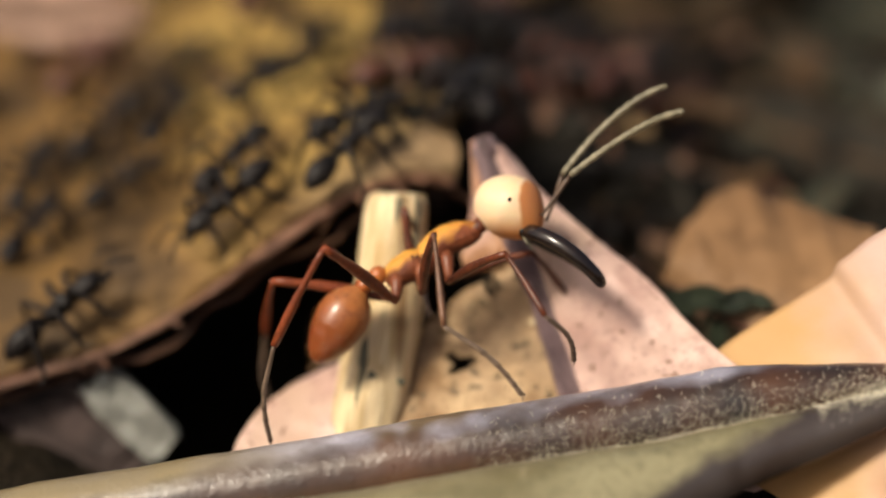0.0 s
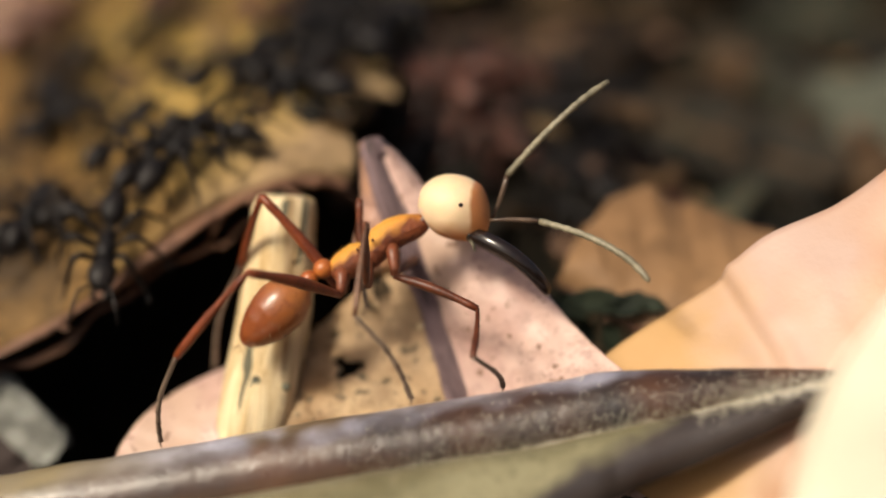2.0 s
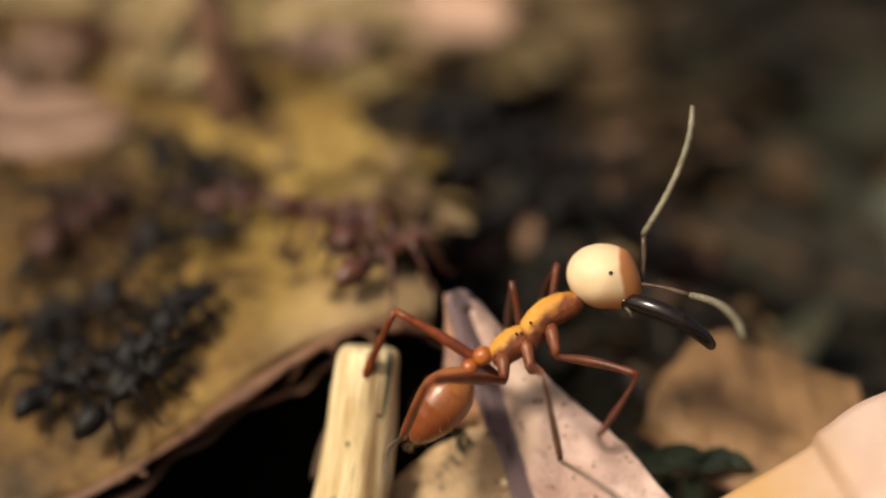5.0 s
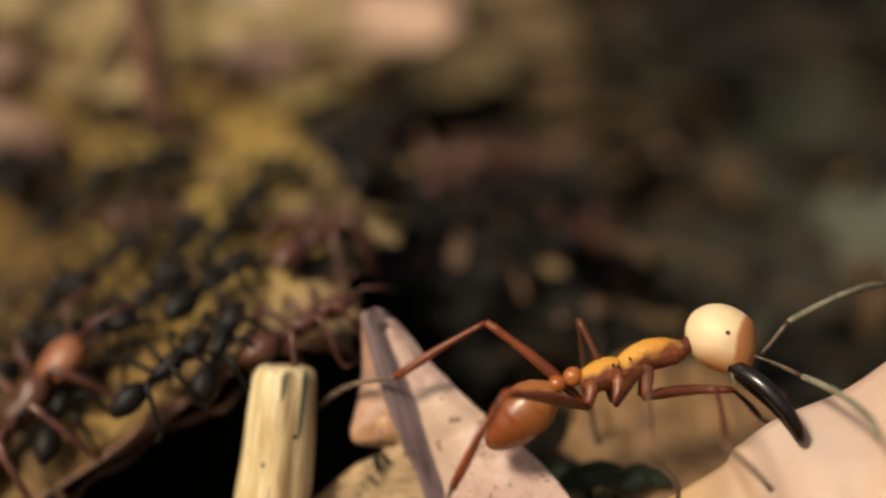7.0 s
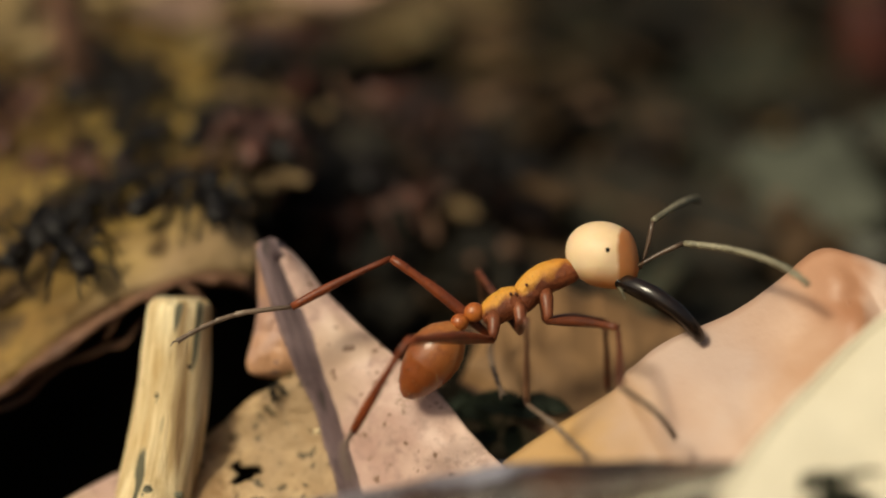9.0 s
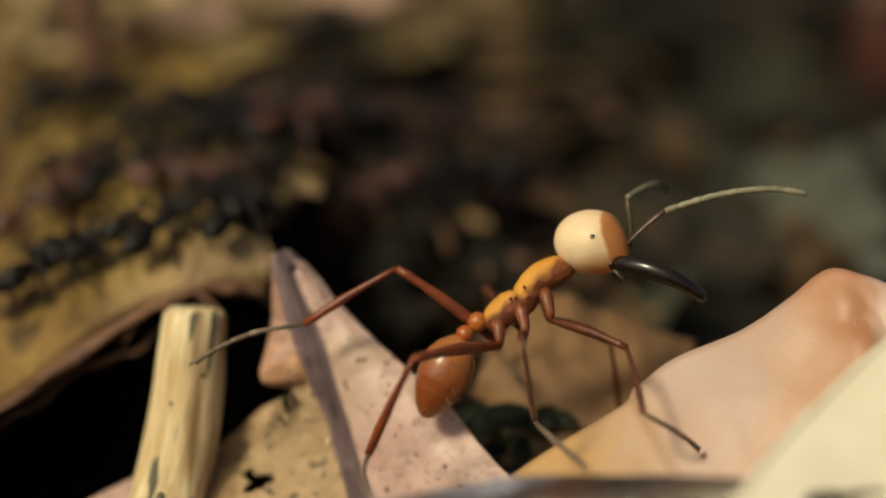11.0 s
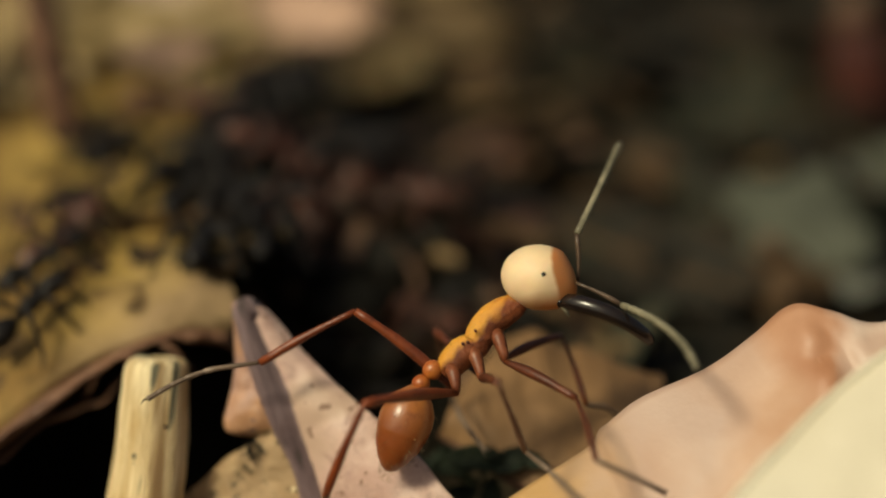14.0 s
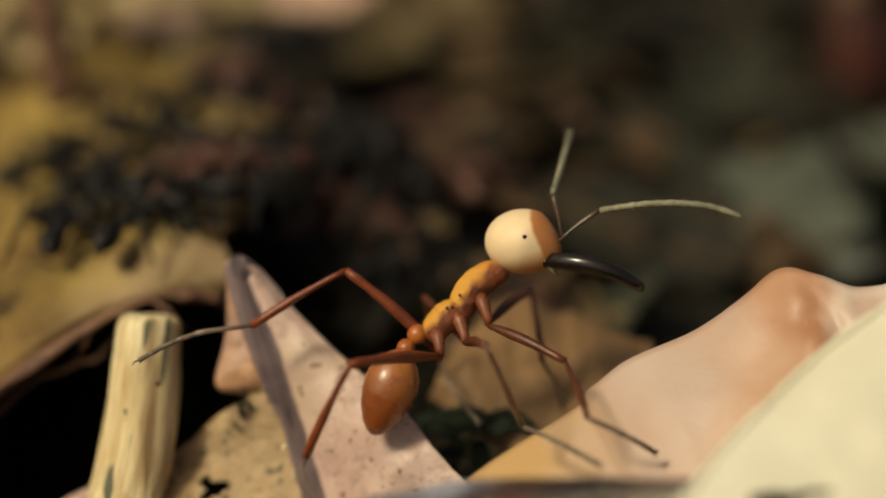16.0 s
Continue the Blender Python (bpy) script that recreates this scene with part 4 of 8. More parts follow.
def make_litter():
    rnd = random.Random(21)
    for k in range(330):
        y = 16 + 78 * rnd.random() ** 1.4
        x = rnd.uniform(-1, 1) * (16 + y * 0.42)
        if pit(x, y) > 0.25 or (x < -4 - y * 0.12 and y < 44):
            continue
        if mound(x, y) > 0.3 and k % 3:
            continue
        # Dark pieces in the centre and right carry the dappled shade in their colour.
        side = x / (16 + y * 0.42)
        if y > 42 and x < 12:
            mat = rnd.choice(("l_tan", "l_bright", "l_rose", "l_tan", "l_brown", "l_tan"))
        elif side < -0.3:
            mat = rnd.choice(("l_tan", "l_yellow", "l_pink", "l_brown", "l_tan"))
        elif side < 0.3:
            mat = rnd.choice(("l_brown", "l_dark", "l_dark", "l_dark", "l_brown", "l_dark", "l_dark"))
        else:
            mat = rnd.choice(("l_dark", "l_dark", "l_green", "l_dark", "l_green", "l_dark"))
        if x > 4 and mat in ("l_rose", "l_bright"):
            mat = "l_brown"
        size = (1.0 + 3.4 * rnd.random() ** 2) * (1 + y / 120) * (1 - 0.55 * mound(x, y))
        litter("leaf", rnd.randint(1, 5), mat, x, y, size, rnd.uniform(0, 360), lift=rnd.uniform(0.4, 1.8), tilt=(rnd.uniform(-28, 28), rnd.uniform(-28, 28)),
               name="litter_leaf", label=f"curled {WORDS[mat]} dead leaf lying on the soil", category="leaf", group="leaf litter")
    for k in range(46):
        y = 14 + 66 * rnd.random() ** 1.3
        x = rnd.uniform(-1, 1) * (14 + y * 0.42)
        if pit(x, y) > 0.25 or (x < -4 - y * 0.12 and y < 44):
            continue
        mat = rnd.choice(("l_dark", "l_brown", "l_tan", "l_dark"))
        if -3 < x < 16 and mat == "l_tan":
            mat = "l_brown"
        litter("twig", rnd.randint(1, 4), mat, x, y, rnd.uniform(3.5, 9), rnd.uniform(0, 360), lift=rnd.uniform(0.6, 2.2), tilt=(0, rnd.uniform(-20, 20)),
               name="twig", label=f"thin {WORDS[mat]} twig lying in the litter", category="twig", group="twigs in the litter")
    for k in range(110):
        y = 14 + 66 * rnd.random() ** 1.3
        x = rnd.uniform(-1, 1) * (14 + y * 0.42)
        if pit(x, y) > 0.25 or (x < -4 - y * 0.12 and y < 44):
            continue
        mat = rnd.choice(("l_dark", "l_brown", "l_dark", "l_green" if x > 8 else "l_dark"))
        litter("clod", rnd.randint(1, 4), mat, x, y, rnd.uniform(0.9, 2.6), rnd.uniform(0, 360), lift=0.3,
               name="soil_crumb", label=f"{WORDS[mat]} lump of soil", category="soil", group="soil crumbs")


make_litter()


def make_small_bits():
    """Small scraps and crumbs strewn behind the near leaves."""
    rnd = random.Random(91)
    for k in range(170):
        y = 11 + 34 * rnd.random() ** 1.3
        x = rnd.uniform(-4 - 0.1 * y, 15 + y * 0.4)
        if pit(x, y) > 0.2:
            continue
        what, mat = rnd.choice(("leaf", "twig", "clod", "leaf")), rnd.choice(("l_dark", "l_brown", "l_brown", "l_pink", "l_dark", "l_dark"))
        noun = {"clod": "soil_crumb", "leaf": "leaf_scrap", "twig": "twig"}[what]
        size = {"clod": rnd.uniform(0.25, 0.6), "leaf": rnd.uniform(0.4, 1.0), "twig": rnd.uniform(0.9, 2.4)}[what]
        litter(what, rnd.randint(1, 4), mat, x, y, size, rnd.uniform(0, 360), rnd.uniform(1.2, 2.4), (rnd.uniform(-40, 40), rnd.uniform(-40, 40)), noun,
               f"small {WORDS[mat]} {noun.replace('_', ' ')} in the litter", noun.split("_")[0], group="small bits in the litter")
    for k in range(70):
        y = 17 + 30 * rnd.random()
        x = rnd.uniform(-8, 15)
        mat = rnd.choice(("l_pink", "l_dark", "l_tan", "l_pink", "l_dark", "l_brown"))
        litter("leaf", rnd.randint(1, 5), mat, x, y, rnd.uniform(0.5, 1.3), rnd.uniform(0, 360), rnd.uniform(1.6, 3.0), (rnd.uniform(0, 60), rnd.uniform(-40, 40)), "leaf_scrap",
               f"small curled {WORDS[mat]} leaf scrap in the litter", "leaf", group="small bits in the litter")


make_small_bits()


def make_leaf_debris():
    """Dark crumbs, twigs and scraps that lie on the yellow leaf."""
    rnd = random.Random(77)
    for k in range(70):
        u, v = (0.05 + 0.5 * rnd.random(), 0.05 + 0.9 * rnd.random()) if k < 30 else (rnd.uniform(0.55, 0.99), 0.08 + 0.5 * rnd.random() ** 1.3)
        q = yellow_shape(u, v)
        what = rnd.choice(("clod", "leaf", "twig", "leaf"))
        mat = rnd.choice(("l_dark", "l_brown", "l_dark", "l_tan", "l_yellow", "l_brown"))
        size = {"clod": rnd.uniform(0.3, 0.8), "leaf": rnd.uniform(0.7, 1.8), "twig": rnd.uniform(1.2, 3.0)}[what]
        noun = {"clod": "soil_crumb", "leaf": "leaf_scrap", "twig": "twig"}[what]
        litter(what, rnd.randint(1, 4), mat, q.x, q.y, size, rnd.uniform(0, 360), lift=0.3, tilt=(rnd.uniform(-20, 20), rnd.uniform(-20, 20)), z=q.z, name=noun,
               label=f"small {WORDS[mat]} {noun.replace('_', ' ')} lying on the yellow leaf", category=noun.split("_")[0], group="scraps on the yellow leaf")


make_leaf_debris()


def make_edge_litter():
    """Dark leaves and crumbs heaped along the torn side of the yellow leaf."""
    rnd = random.Random(58)
    for k in range(46):
        v = 0.10 + 0.88 * rnd.random()
        q = yellow_shape(rnd.uniform(0.86, 1.0), v) + Vector((rnd.uniform(-0.5, 2.2), 0, 0))
        what, mat = rnd.choice(("leaf", "leaf", "clod", "twig")), rnd.choice(("l_dark", "l_brown", "l_tan", "worker_brown", "l_tan", "l_yellow"))
        size = {"clod": rnd.uniform(0.5, 1.2), "leaf": rnd.uniform(1.2, 2.6) * (0.7 + 0.6 * v), "twig": rnd.uniform(1.5, 3.5)}[what]
        noun = {"clod": "soil_crumb", "leaf": "leaf_scrap", "twig": "twig"}[what]
        colour = WORDS.get(mat, "glossy red-brown")
        litter(what, rnd.randint(1, 4), mat, q.x, q.y, size, rnd.uniform(0, 360), 0.35, (rnd.uniform(-25, 25), rnd.uniform(-25, 25)), noun,
               f"{colour} {noun.replace('_', ' ')} at the torn side of the yellow leaf", noun.split("_")[0], z=q.z, group="heap beside the yellow leaf")


make_edge_litter()


def make_far_pieces():
    # pieces that stand out behind: pink leaf, pale stone, red husk, bright leaves on the far side, brown stalk
    litter("leaf", 5, "l_dark", 15.5, 27, 5.5, -30, 1.6, (30, 10), "fallen_leaf", "blackened dead leaf lying on the soil", "leaf")
    litter("leaf", 1, "l_brown", -2.0, 15, 4.2, 60, 3.0, (10, 10), "fallen_leaf", "dark brown dead leaf behind the peaked leaf", "leaf")
    litter("clod", 2, "pebble", 25.0, 31.5, 4.6, 30, 0.8, (0, 0), "stone", "pale grey-green rounded stone in the litter", "stone")
    litter("clod", 3, "pebble", 33, 36, 3.6, 80, 1.0, (0, 0), "stone", "pale grey-green small stone in the litter", "stone")
    litter("clod", 4, "pebble", 17.2, 31, 2.2, 10, 0.8, (0, 0), "stone", "pale grey-green flat stone in the litter", "stone")
    husk = thing("seed_husk", None, "dark brick-red seed husk standing in the litter", "husk")
    base = Vector((31.9, 46.5, ground_height(31.9, 46.5) - 2.5))
    part("shell", tube([base + Vector(p) for p in ((0.5, 0, -0.5), (0.4, 0, 2), (0, 0.2, 5), (-0.5, 0.3, 8), (-0.9, 0.3, 10.3), (-1, 0.3, 11.6))], [0.7, 1.6, 2.1, 2.0, 1.4, 0.4], 16, wave=0.25), M["red"], husk)
    part("tip", ball(base + Vector((-1.2, -0.6, 10.6)), (1.3, 1.2, 1.3), 14, 10), M["l_pink"], husk, "dusty pink tip")
    for x, y, size, turn in ((26, 27, 3.4, 20), (29.5, 34, 4.2, 70), (23.5, 31, 2.6, 130), (-0.5, 22, 0.9, 30), (3.5, 20, 0.8, 100), (-4.5, 24, 0.9, 60), (1.2, 27, 1.0, 10)):
        litter("leaf", 1 + int(turn) % 5, "pale", x, y, size, turn, 1.6, (25, 10), "leaf_scrap", "pale grey leaf scrap lying in the litter", "leaf")
    for x, y, size, turn in ((-2.5, 20, 1.5, 15), (1.5, 24, 1.7, 80), (5.5, 22, 1.4, 140), (-5, 28, 1.8, 50), (8.5, 27, 1.6, 100), (3, 31, 1.8, 35)):
        litter("leaf", 1 + int(turn) % 5, "worker_brown", x, y, size, turn, 1.5, (30, -12), "leaf_scrap", "glossy red-brown leaf scrap in the litter", "leaf")
    litter("leaf", 5, "l_bright", -31.5, 60, 11, 15, 6.0, (38, 8), "fallen_leaf", "large bright tan leaf lying in full sun", "leaf", z=top_height)
    litter("leaf", 2, "l_bright", -20, 63, 10, -20, 5.0, (35, -5), "fallen_leaf", "bright tan leaf lying in full sun", "leaf", z=top_height)
    litter("leaf", 3, "l_bright", -43, 47, 9, 50, 6.0, (35, 5), "fallen_leaf", "large tan leaf on the far litter", "leaf", z=top_height)
    litter("leaf", 2, "l_bright", -26, 43, 5.8, 30, 2.5, (24, 0), "fallen_leaf", "bright cream-tan leaf lying on the yellow leaf", "leaf", z=top_height)
    litter("leaf", 5, "l_bright", -17.2, 39, 4.0, -15, 2.0, (24, 6), "fallen_leaf", "tan leaf scrap lying on the yellow leaf", "leaf", z=top_height)
    litter("leaf", 4, "l_bright", -21.4, 33, 2.8, 65, 1.5, (20, 0), "fallen_leaf", "small tan leaf lying on the yellow leaf", "leaf", z=top_height)
    litter("leaf", 4, "l_rose", -28.5, 32, 3.6, 35, 0.9, (24, 0), "fallen_leaf", "dusty rose leaf lying on the yellow leaf", "leaf", z=top_height)
    litter("leaf", 2, "l_rose", -31.5, 36, 3.0, -10, 0.9, (24, 4), "fallen_leaf", "dusty rose leaf lying on the yellow leaf", "leaf", z=top_height)
    litter("leaf", 4, "l_rose", -26.0, 27.5, 4.6, 15, 1.6, (58, 0), "fallen_leaf", "rose-pink dead leaf leaning up on the yellow leaf", "leaf", z=top_height)
    litter("leaf", 5, "l_pale", -17.0, 48.0, 6.0, -20, 1.6, (52, 0), "fallen_leaf", "pale pinkish leaf leaning behind the yellow leaf", "leaf", z=top_height)
    litter("leaf", 3, "l_pale", -27.5, 48.0, 6.0, 25, 1.6, (52, 0), "fallen_leaf", "pale cream leaf leaning behind the yellow leaf", "leaf", z=top_height)
    litter("leaf", 2, "l_bright", -17.6, 36.5, 4.6, 60, 2.6, (52, -18), "fallen_leaf", "bright tan leaf leaning up on the yellow leaf", "leaf", z=top_height)
    litter("leaf", 1, "l_bright", -21.5, 40.5, 4.8, 35, 2.6, (55, 0), "fallen_leaf", "bright tan curled leaf on the yellow leaf", "leaf", z=top_height)
    litter("leaf", 3, "l_rose", -27, 36, 3.6, 80, 1.8, (24, 0), "fallen_leaf", "rose-tan leaf lying on the yellow leaf", "leaf", z=top_height)
    litter("leaf", 1, "l_rose", -11.5, 35, 2.8, 20, 1.8, (22, 0), "fallen_leaf", "small rose-tan leaf lying on the yellow leaf", "leaf", z=top_height)
    litter("leaf", 4, "l_bright", -9.6, 39.5, 3.6, 15, 1.8, (46, 0), "fallen_leaf", "bright tan leaf leaning at the end of the yellow leaf", "leaf", z=top_height)
    litter("leaf", 2, "l_rose", -4.6, 42.5, 3.4, -20, 1.8, (46, 6), "fallen_leaf", "rose-tan leaf leaning in the far litter", "leaf", z=top_height)
    litter("leaf", 5, "l_bright", -1.0, 50, 3.6, 30, 2.0, (46, 0), "fallen_leaf", "bright tan leaf leaning in the far litter", "leaf", z=top_height)
    litter("leaf", 3, "l_gold", -13.8, 38.5, 5.5, 25, 2.0, (20, 0), "fallen_leaf", "golden tan leaf lying on the yellow leaf", "leaf", z=top_height)
    litter("leaf", 1, "l_gold", -19.5, 41, 5.0, -30, 2.0, (22, 4), "fallen_leaf", "golden tan leaf lying on the yellow leaf", "leaf", z=top_height)
    litter("leaf", 2, "l_gold", -8.5, 32, 2.6, 60, 1.2, (20, 0), "leaf_scrap", "golden tan leaf scrap on the yellow leaf", "leaf", z=top_height)
    litter("leaf", 1, "l_bright", -26.7, 52, 7, 70, 7.0, (30, 8), "fallen_leaf", "bright tan leaf lying over the yellow leaf", "leaf", z=top_height)
    litter("leaf", 4, "l_bright", -13.5, 55, 7, 10, 5.0, (32, 0), "fallen_leaf", "bright tan leaf at the end of the yellow leaf", "leaf", z=top_height)
    litter("leaf", 3, "l_tan", -10, 43, 4.5, 30, 7.5, (25, 0), "fallen_leaf", "tan leaf lying over the yellow leaf", "leaf", z=top_height)
    litter("twig", 2, "l_brown", -24, 50, 9, 82, 9.0, (0, -58), "stalk", "dark brown stalk standing up from the litter", "stalk")
    for x, y, size, turn, mat in ((-10, 51, 5, 20, "l_bright"), (-4, 53, 5, -25, "l_rose"), (1.5, 50, 4, 80, "l_bright"), (-15, 56, 6, 50, "l_rose"), (-6.5, 46.5, 4, 5, "l_bright"), (5, 55, 5, 40, "l_tan"), (-16, 74, 11, 20, "l_bright"), (-4, 78, 11, -25, "l_rose"), (6, 84, 10, 60, "l_tan"), (-26, 80, 12, -10, "l_bright"), (-9, 88, 12, 40, "l_tan"), (2, 68, 7, 10, "l_tan"), (-12, 64, 7, 75, "l_bright")):
        litter("leaf", 1 + size % 5, mat, x, y, size, turn, 3.5, (36, 4), "fallen_leaf", {"l_bright": "bright tan", "l_rose": "rose-tan", "l_tan": "tan"}[mat] + " leaf lying on the far litter", "leaf", z=ground_height)
    stalk = tube(spline([tuple(place(-15.6, 7.4, 27.5)), tuple(place(-16.3, 12, 26)), tuple(place(-17.0, 17, 25)), tuple(place(-17.8, 27, 24))], 20), [1.15 - 0.02 * i for i in range(20)], 12, wave=0.35)
    tagged(part("stalk", stalk, M["rim"]), "dark brown stalk standing on the yellow leaf", "stalk")
    litter("leaf", 4, "l_bright", -21.5, 33, 2.7, 0, 1.5, (80, 84), "leaf_scrap", "pale upright leaf scrap on the yellow leaf", "leaf", z=-1.0)
    sprig = thing("sprig", None, "dark green sprig of tiny leaves in the gap", "plant")
    rnd = random.Random(5)
    for k in range(14):
        x, y, z = 5.6 + rnd.uniform(-2.2, 2.0), -6.3 + rnd.uniform(-1.0, 0.9), 5.2 + rnd.uniform(-0.8, 1.0)
        bm = leaf_piece(k % 4 + 1)
        turn = Euler((rnd.uniform(-0.8, 0.8), rnd.uniform(-0.8, 0.8), rnd.uniform(0, 6.2))).to_matrix()
        if k < 4:
            # the broad leaflets on top stand up side by side
            x, y, z = 4.6 + 0.95 * k, -5.75 + 0.2 * (k % 2), 4.1
            turn = Euler((0.9, 0.25 * (k % 2) - 0.1, 0.3 - 0.25 * k)).to_matrix()
        for v in bm.verts:
            v.co = place(x, y, z) + turn @ v.co * (0.95 if k < 4 else 0.85)
        part("leaflet", bm, M["moss"], sprig)
    part("sprig_stem", tube([place(4.0, -10, 6), place(5, -7.5, 5.6), place(6.2, -5.8, 5.2)], [0.2, 0.15, 0.06], 8), M["moss"], sprig)


make_far_pieces()


# ---- the soldier ant ----
LENGTHS = {"H": (4.9, 4.2, 4.6), "M": (3.4, 3.6, 4.0), "F": (3.5, 2.9, 3.1)}
HIPS = {"H": (0.3, 0.6, -1.2), "M": (1.35, 0.7, -1.35), "F": (2.45, 0.6, -1.4)}


def limb(length, radii, bow=0.0, sides=10, bristles=0):
    n = len(radii)
    bm = tube([(length * i / (n - 1), 0, bow * math.sin(math.pi * i / (n - 1))) for i in range(n)], radii, sides)
    rnd = random.Random(n)
    for k in range(bristles):
        f, a = rnd.uniform(0.1, 0.98), rnd.uniform(0, 6.283)
        r = radii[int(f * (n - 1))] * 0.9
        p = Vector((length * f, r * math.cos(a), r * math.sin(a) + bow * math.sin(math.pi * f)))
        tube([p, p + Vector((0.10, 0.10 * math.cos(a), 0.10 * math.sin(a)))], [0.012, 0.004], 3, bm=bm)
    return bm


def toe_limb(length, sides=8):
    """A jointed tarsus: a long first piece and four short ones, ending in two claws."""
    cuts, pts, radii = (0.0, 0.46, 0.62, 0.75, 0.86, 0.97), [], []
    for a, b in zip(cuts, cuts[1:]):
        for s, r in ((0.0, 0.068), (0.12, 0.09), (0.8, 0.10), (0.98, 0.118)):
            f = a + (b - a) * s
            pts.append((length * f, 0, 0.35 * math.sin(math.pi * f)))
            radii.append(r)
    bm = tube(pts, radii, sides)
    for s in (-1, 1):
        tube([(length * 0.96, 0, 0.04), (length, 0.10 * s, 0.05), (length * 1.03, 0.16 * s, -0.07)], [0.04, 0.032, 0.01], 6, bm=bm)
    return bm


def make_head(parent, mats, jaws=True):
    bm = ball((0, 0, 0), (1.52, 1.30, 1.25), 48, 32)
    lift = radians(-16)
    for v in bm.verts:
        x, z = v.co.x, v.co.z
        v.co.x, v.co.z = x * math.cos(lift) + z * math.sin(lift), -x * math.sin(lift) + z * math.cos(lift)
    for v in bm.verts:
        if v.co.x > 0.25:
            k = (v.co.x - 0.25) / 1.2
            v.co.y *= 1 - 0.26 * k
            v.co.z = v.co.z * (1 - (0.27 if v.co.z > 0 else 0.14) * k) - 0.16 * k * k
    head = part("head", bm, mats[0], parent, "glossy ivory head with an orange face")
    clyp = ball((1.12, 0, -0.48), (0.28, 0.62, 0.24), 18, 12)
    part("mouth_plate", clyp, M["jaw"], head, "black mouth plate")
    for s in (-1, 1):
        part("eye", ball((0.20, 1.265 * s, 0.15), (0.09, 0.06, 0.09), 12, 8), M["eye"], head, "tiny black eye")
        if jaws:
            pts = spline([(1.24, 0.42 * s, -0.36), (1.80, 0.74 * s, -0.22), (2.64, 0.90 * s, -0.06), (3.55, 0.78 * s, -0.02), (4.30, 0.44 * s, -0.11), (4.74, 0.12 * s, -0.24), (4.86, -0.02 * s, -0.34)], 24)
            r = [r[0] for r in spline([(0.28,), (0.31,), (0.32,), (0.31,), (0.29,), (0.27,), (0.24,), (0.17,), (0.03,)], 24)]
            part("mandible", tube(pts, r, 12, squash=(0.75, 1.0)), M["jaw"], head, "long black sickle-shaped jaw")
            part("palp", tube([(1.2, 0.3 * s, -0.62), (1.46, 0.36 * s, -0.70), (1.62, 0.34 * s, -0.84)], [0.055, 0.05, 0.02], 7), M["antenna"], head, "pale mouth feeler")
    return head


def make_soldier():
    ant = thing("soldier_ant", None, "army ant soldier, ivory head, amber body, dark red legs", "ant")
    p = {}
    body = spline([(0.30, 0, -0.30), (0.55, 0, -0.30), (1.0, 0, -0.24), (1.5, 0, -0.20), (1.95, 0, -0.30), (2.3, 0, -0.12), (2.9, 0, 0.08), (3.5, 0, 0.07), (4.0, 0, -0.02), (4.4, 0, 0.0)], 30)
    radii = [r[0] for r in spline([(0.24,), (0.48,), (0.58,), (0.60,), (0.53,), (0.58,), (0.61,), (0.58,), (0.49,), (0.33,)], 30)]
    part("thorax", tube(body, radii, 24, squash=(0.85, 1.0), wave=0.10), M["amber"], ant, "amber thorax, dark red below with shade painted in")
    part("neck", tube([(4.0, 0, -0.05), (4.4, 0, 0.02), (4.8, 0, 0.16)], [0.36, 0.30, 0.34], 14), M["leg"], ant)
    part("petiole", ball((0.10, 0, 0.0), (0.40, 0.36, 0.38)), M["node"], ant, "orange waist node")
    part("postpetiole", ball((-0.56, 0, -0.12), (0.36, 0.36, 0.34)), M["node"], ant, "orange waist node")
    for i, (x, z) in enumerate(((1.62, 0.10), (1.80, 0.02), (2.30, 0.18))):
        part("spiracle", ball((x, -0.50, z), (0.06, 0.05, 0.075), 10, 8), M["leg"], ant, "dark breathing pore")
    # gaster, hanging back from its joint
    prof = [(0.05, 0.20), (-0.15, 0.42), (-0.5, 0.74), (-1.0, 0.98), (-1.5, 1.05), (-2.0, 1.0), (-2.15, 0.99), (-2.2, 0.96), (-2.55, 0.90), (-2.85, 0.80), (-2.90, 0.765), (-3.2, 0.64), (-3.42, 0.52), (-3.46, 0.48), (-3.68, 0.32), (-3.82, 0.10)]
    prof = [(x * 0.89, r) for x, r in prof]
    p["gaster"] = part("gaster", tube([(x, 0, 0) for x, r in prof], [r for x, r in prof], 32, squash=(0.92, 1.0)), M["gaster"], ant, "glossy red-brown gaster")
    rnd = random.Random(3)
    spots = []
    for k in range(240):
        x = -0.6 - 3.2 * rnd.random() ** 0.6
        r = np.interp(-x, [-a for a, b in prof], [b for a, b in prof])
        a = rnd.uniform(0, 6.283)
        n = Vector((-0.55, math.cos(a) * 0.92, math.sin(a)))
        spots.append(((x, math.cos(a) * r * 0.91, math.sin(a) * r * 0.99), n))
    hairs(spots, 0.24, 0.007, M["gold_hair"], p["gaster"], "gaster_hair", "fine pale hairs")
    spots = []
    for k in range(150):
        i = rnd.randint(1, 28)
        a = rnd.uniform(0.15, 2.99)
        n = Vector((rnd.uniform(-0.3, 0.3), math.cos(a), math.sin(a)))
        spots.append((Vector(body[i]) + Vector((0, n.y * 0.83, n.z * 0.97)) * radii[i], n))
    hairs(spots, 0.20, 0.007, M["gold_hair"], ant, "trunk_hair", "fine golden hairs")
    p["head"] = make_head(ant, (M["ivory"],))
    for key in ("A", "B"):
        p[key + "_scape"] = part("antenna_scape", limb(1.9, (0.07, 0.065, 0.075, 0.09, 0.10, 0.085), 0.05), M["scape"], p["head"], "dark first joint of the antenna")
        bm, pts, radii = None, [], []
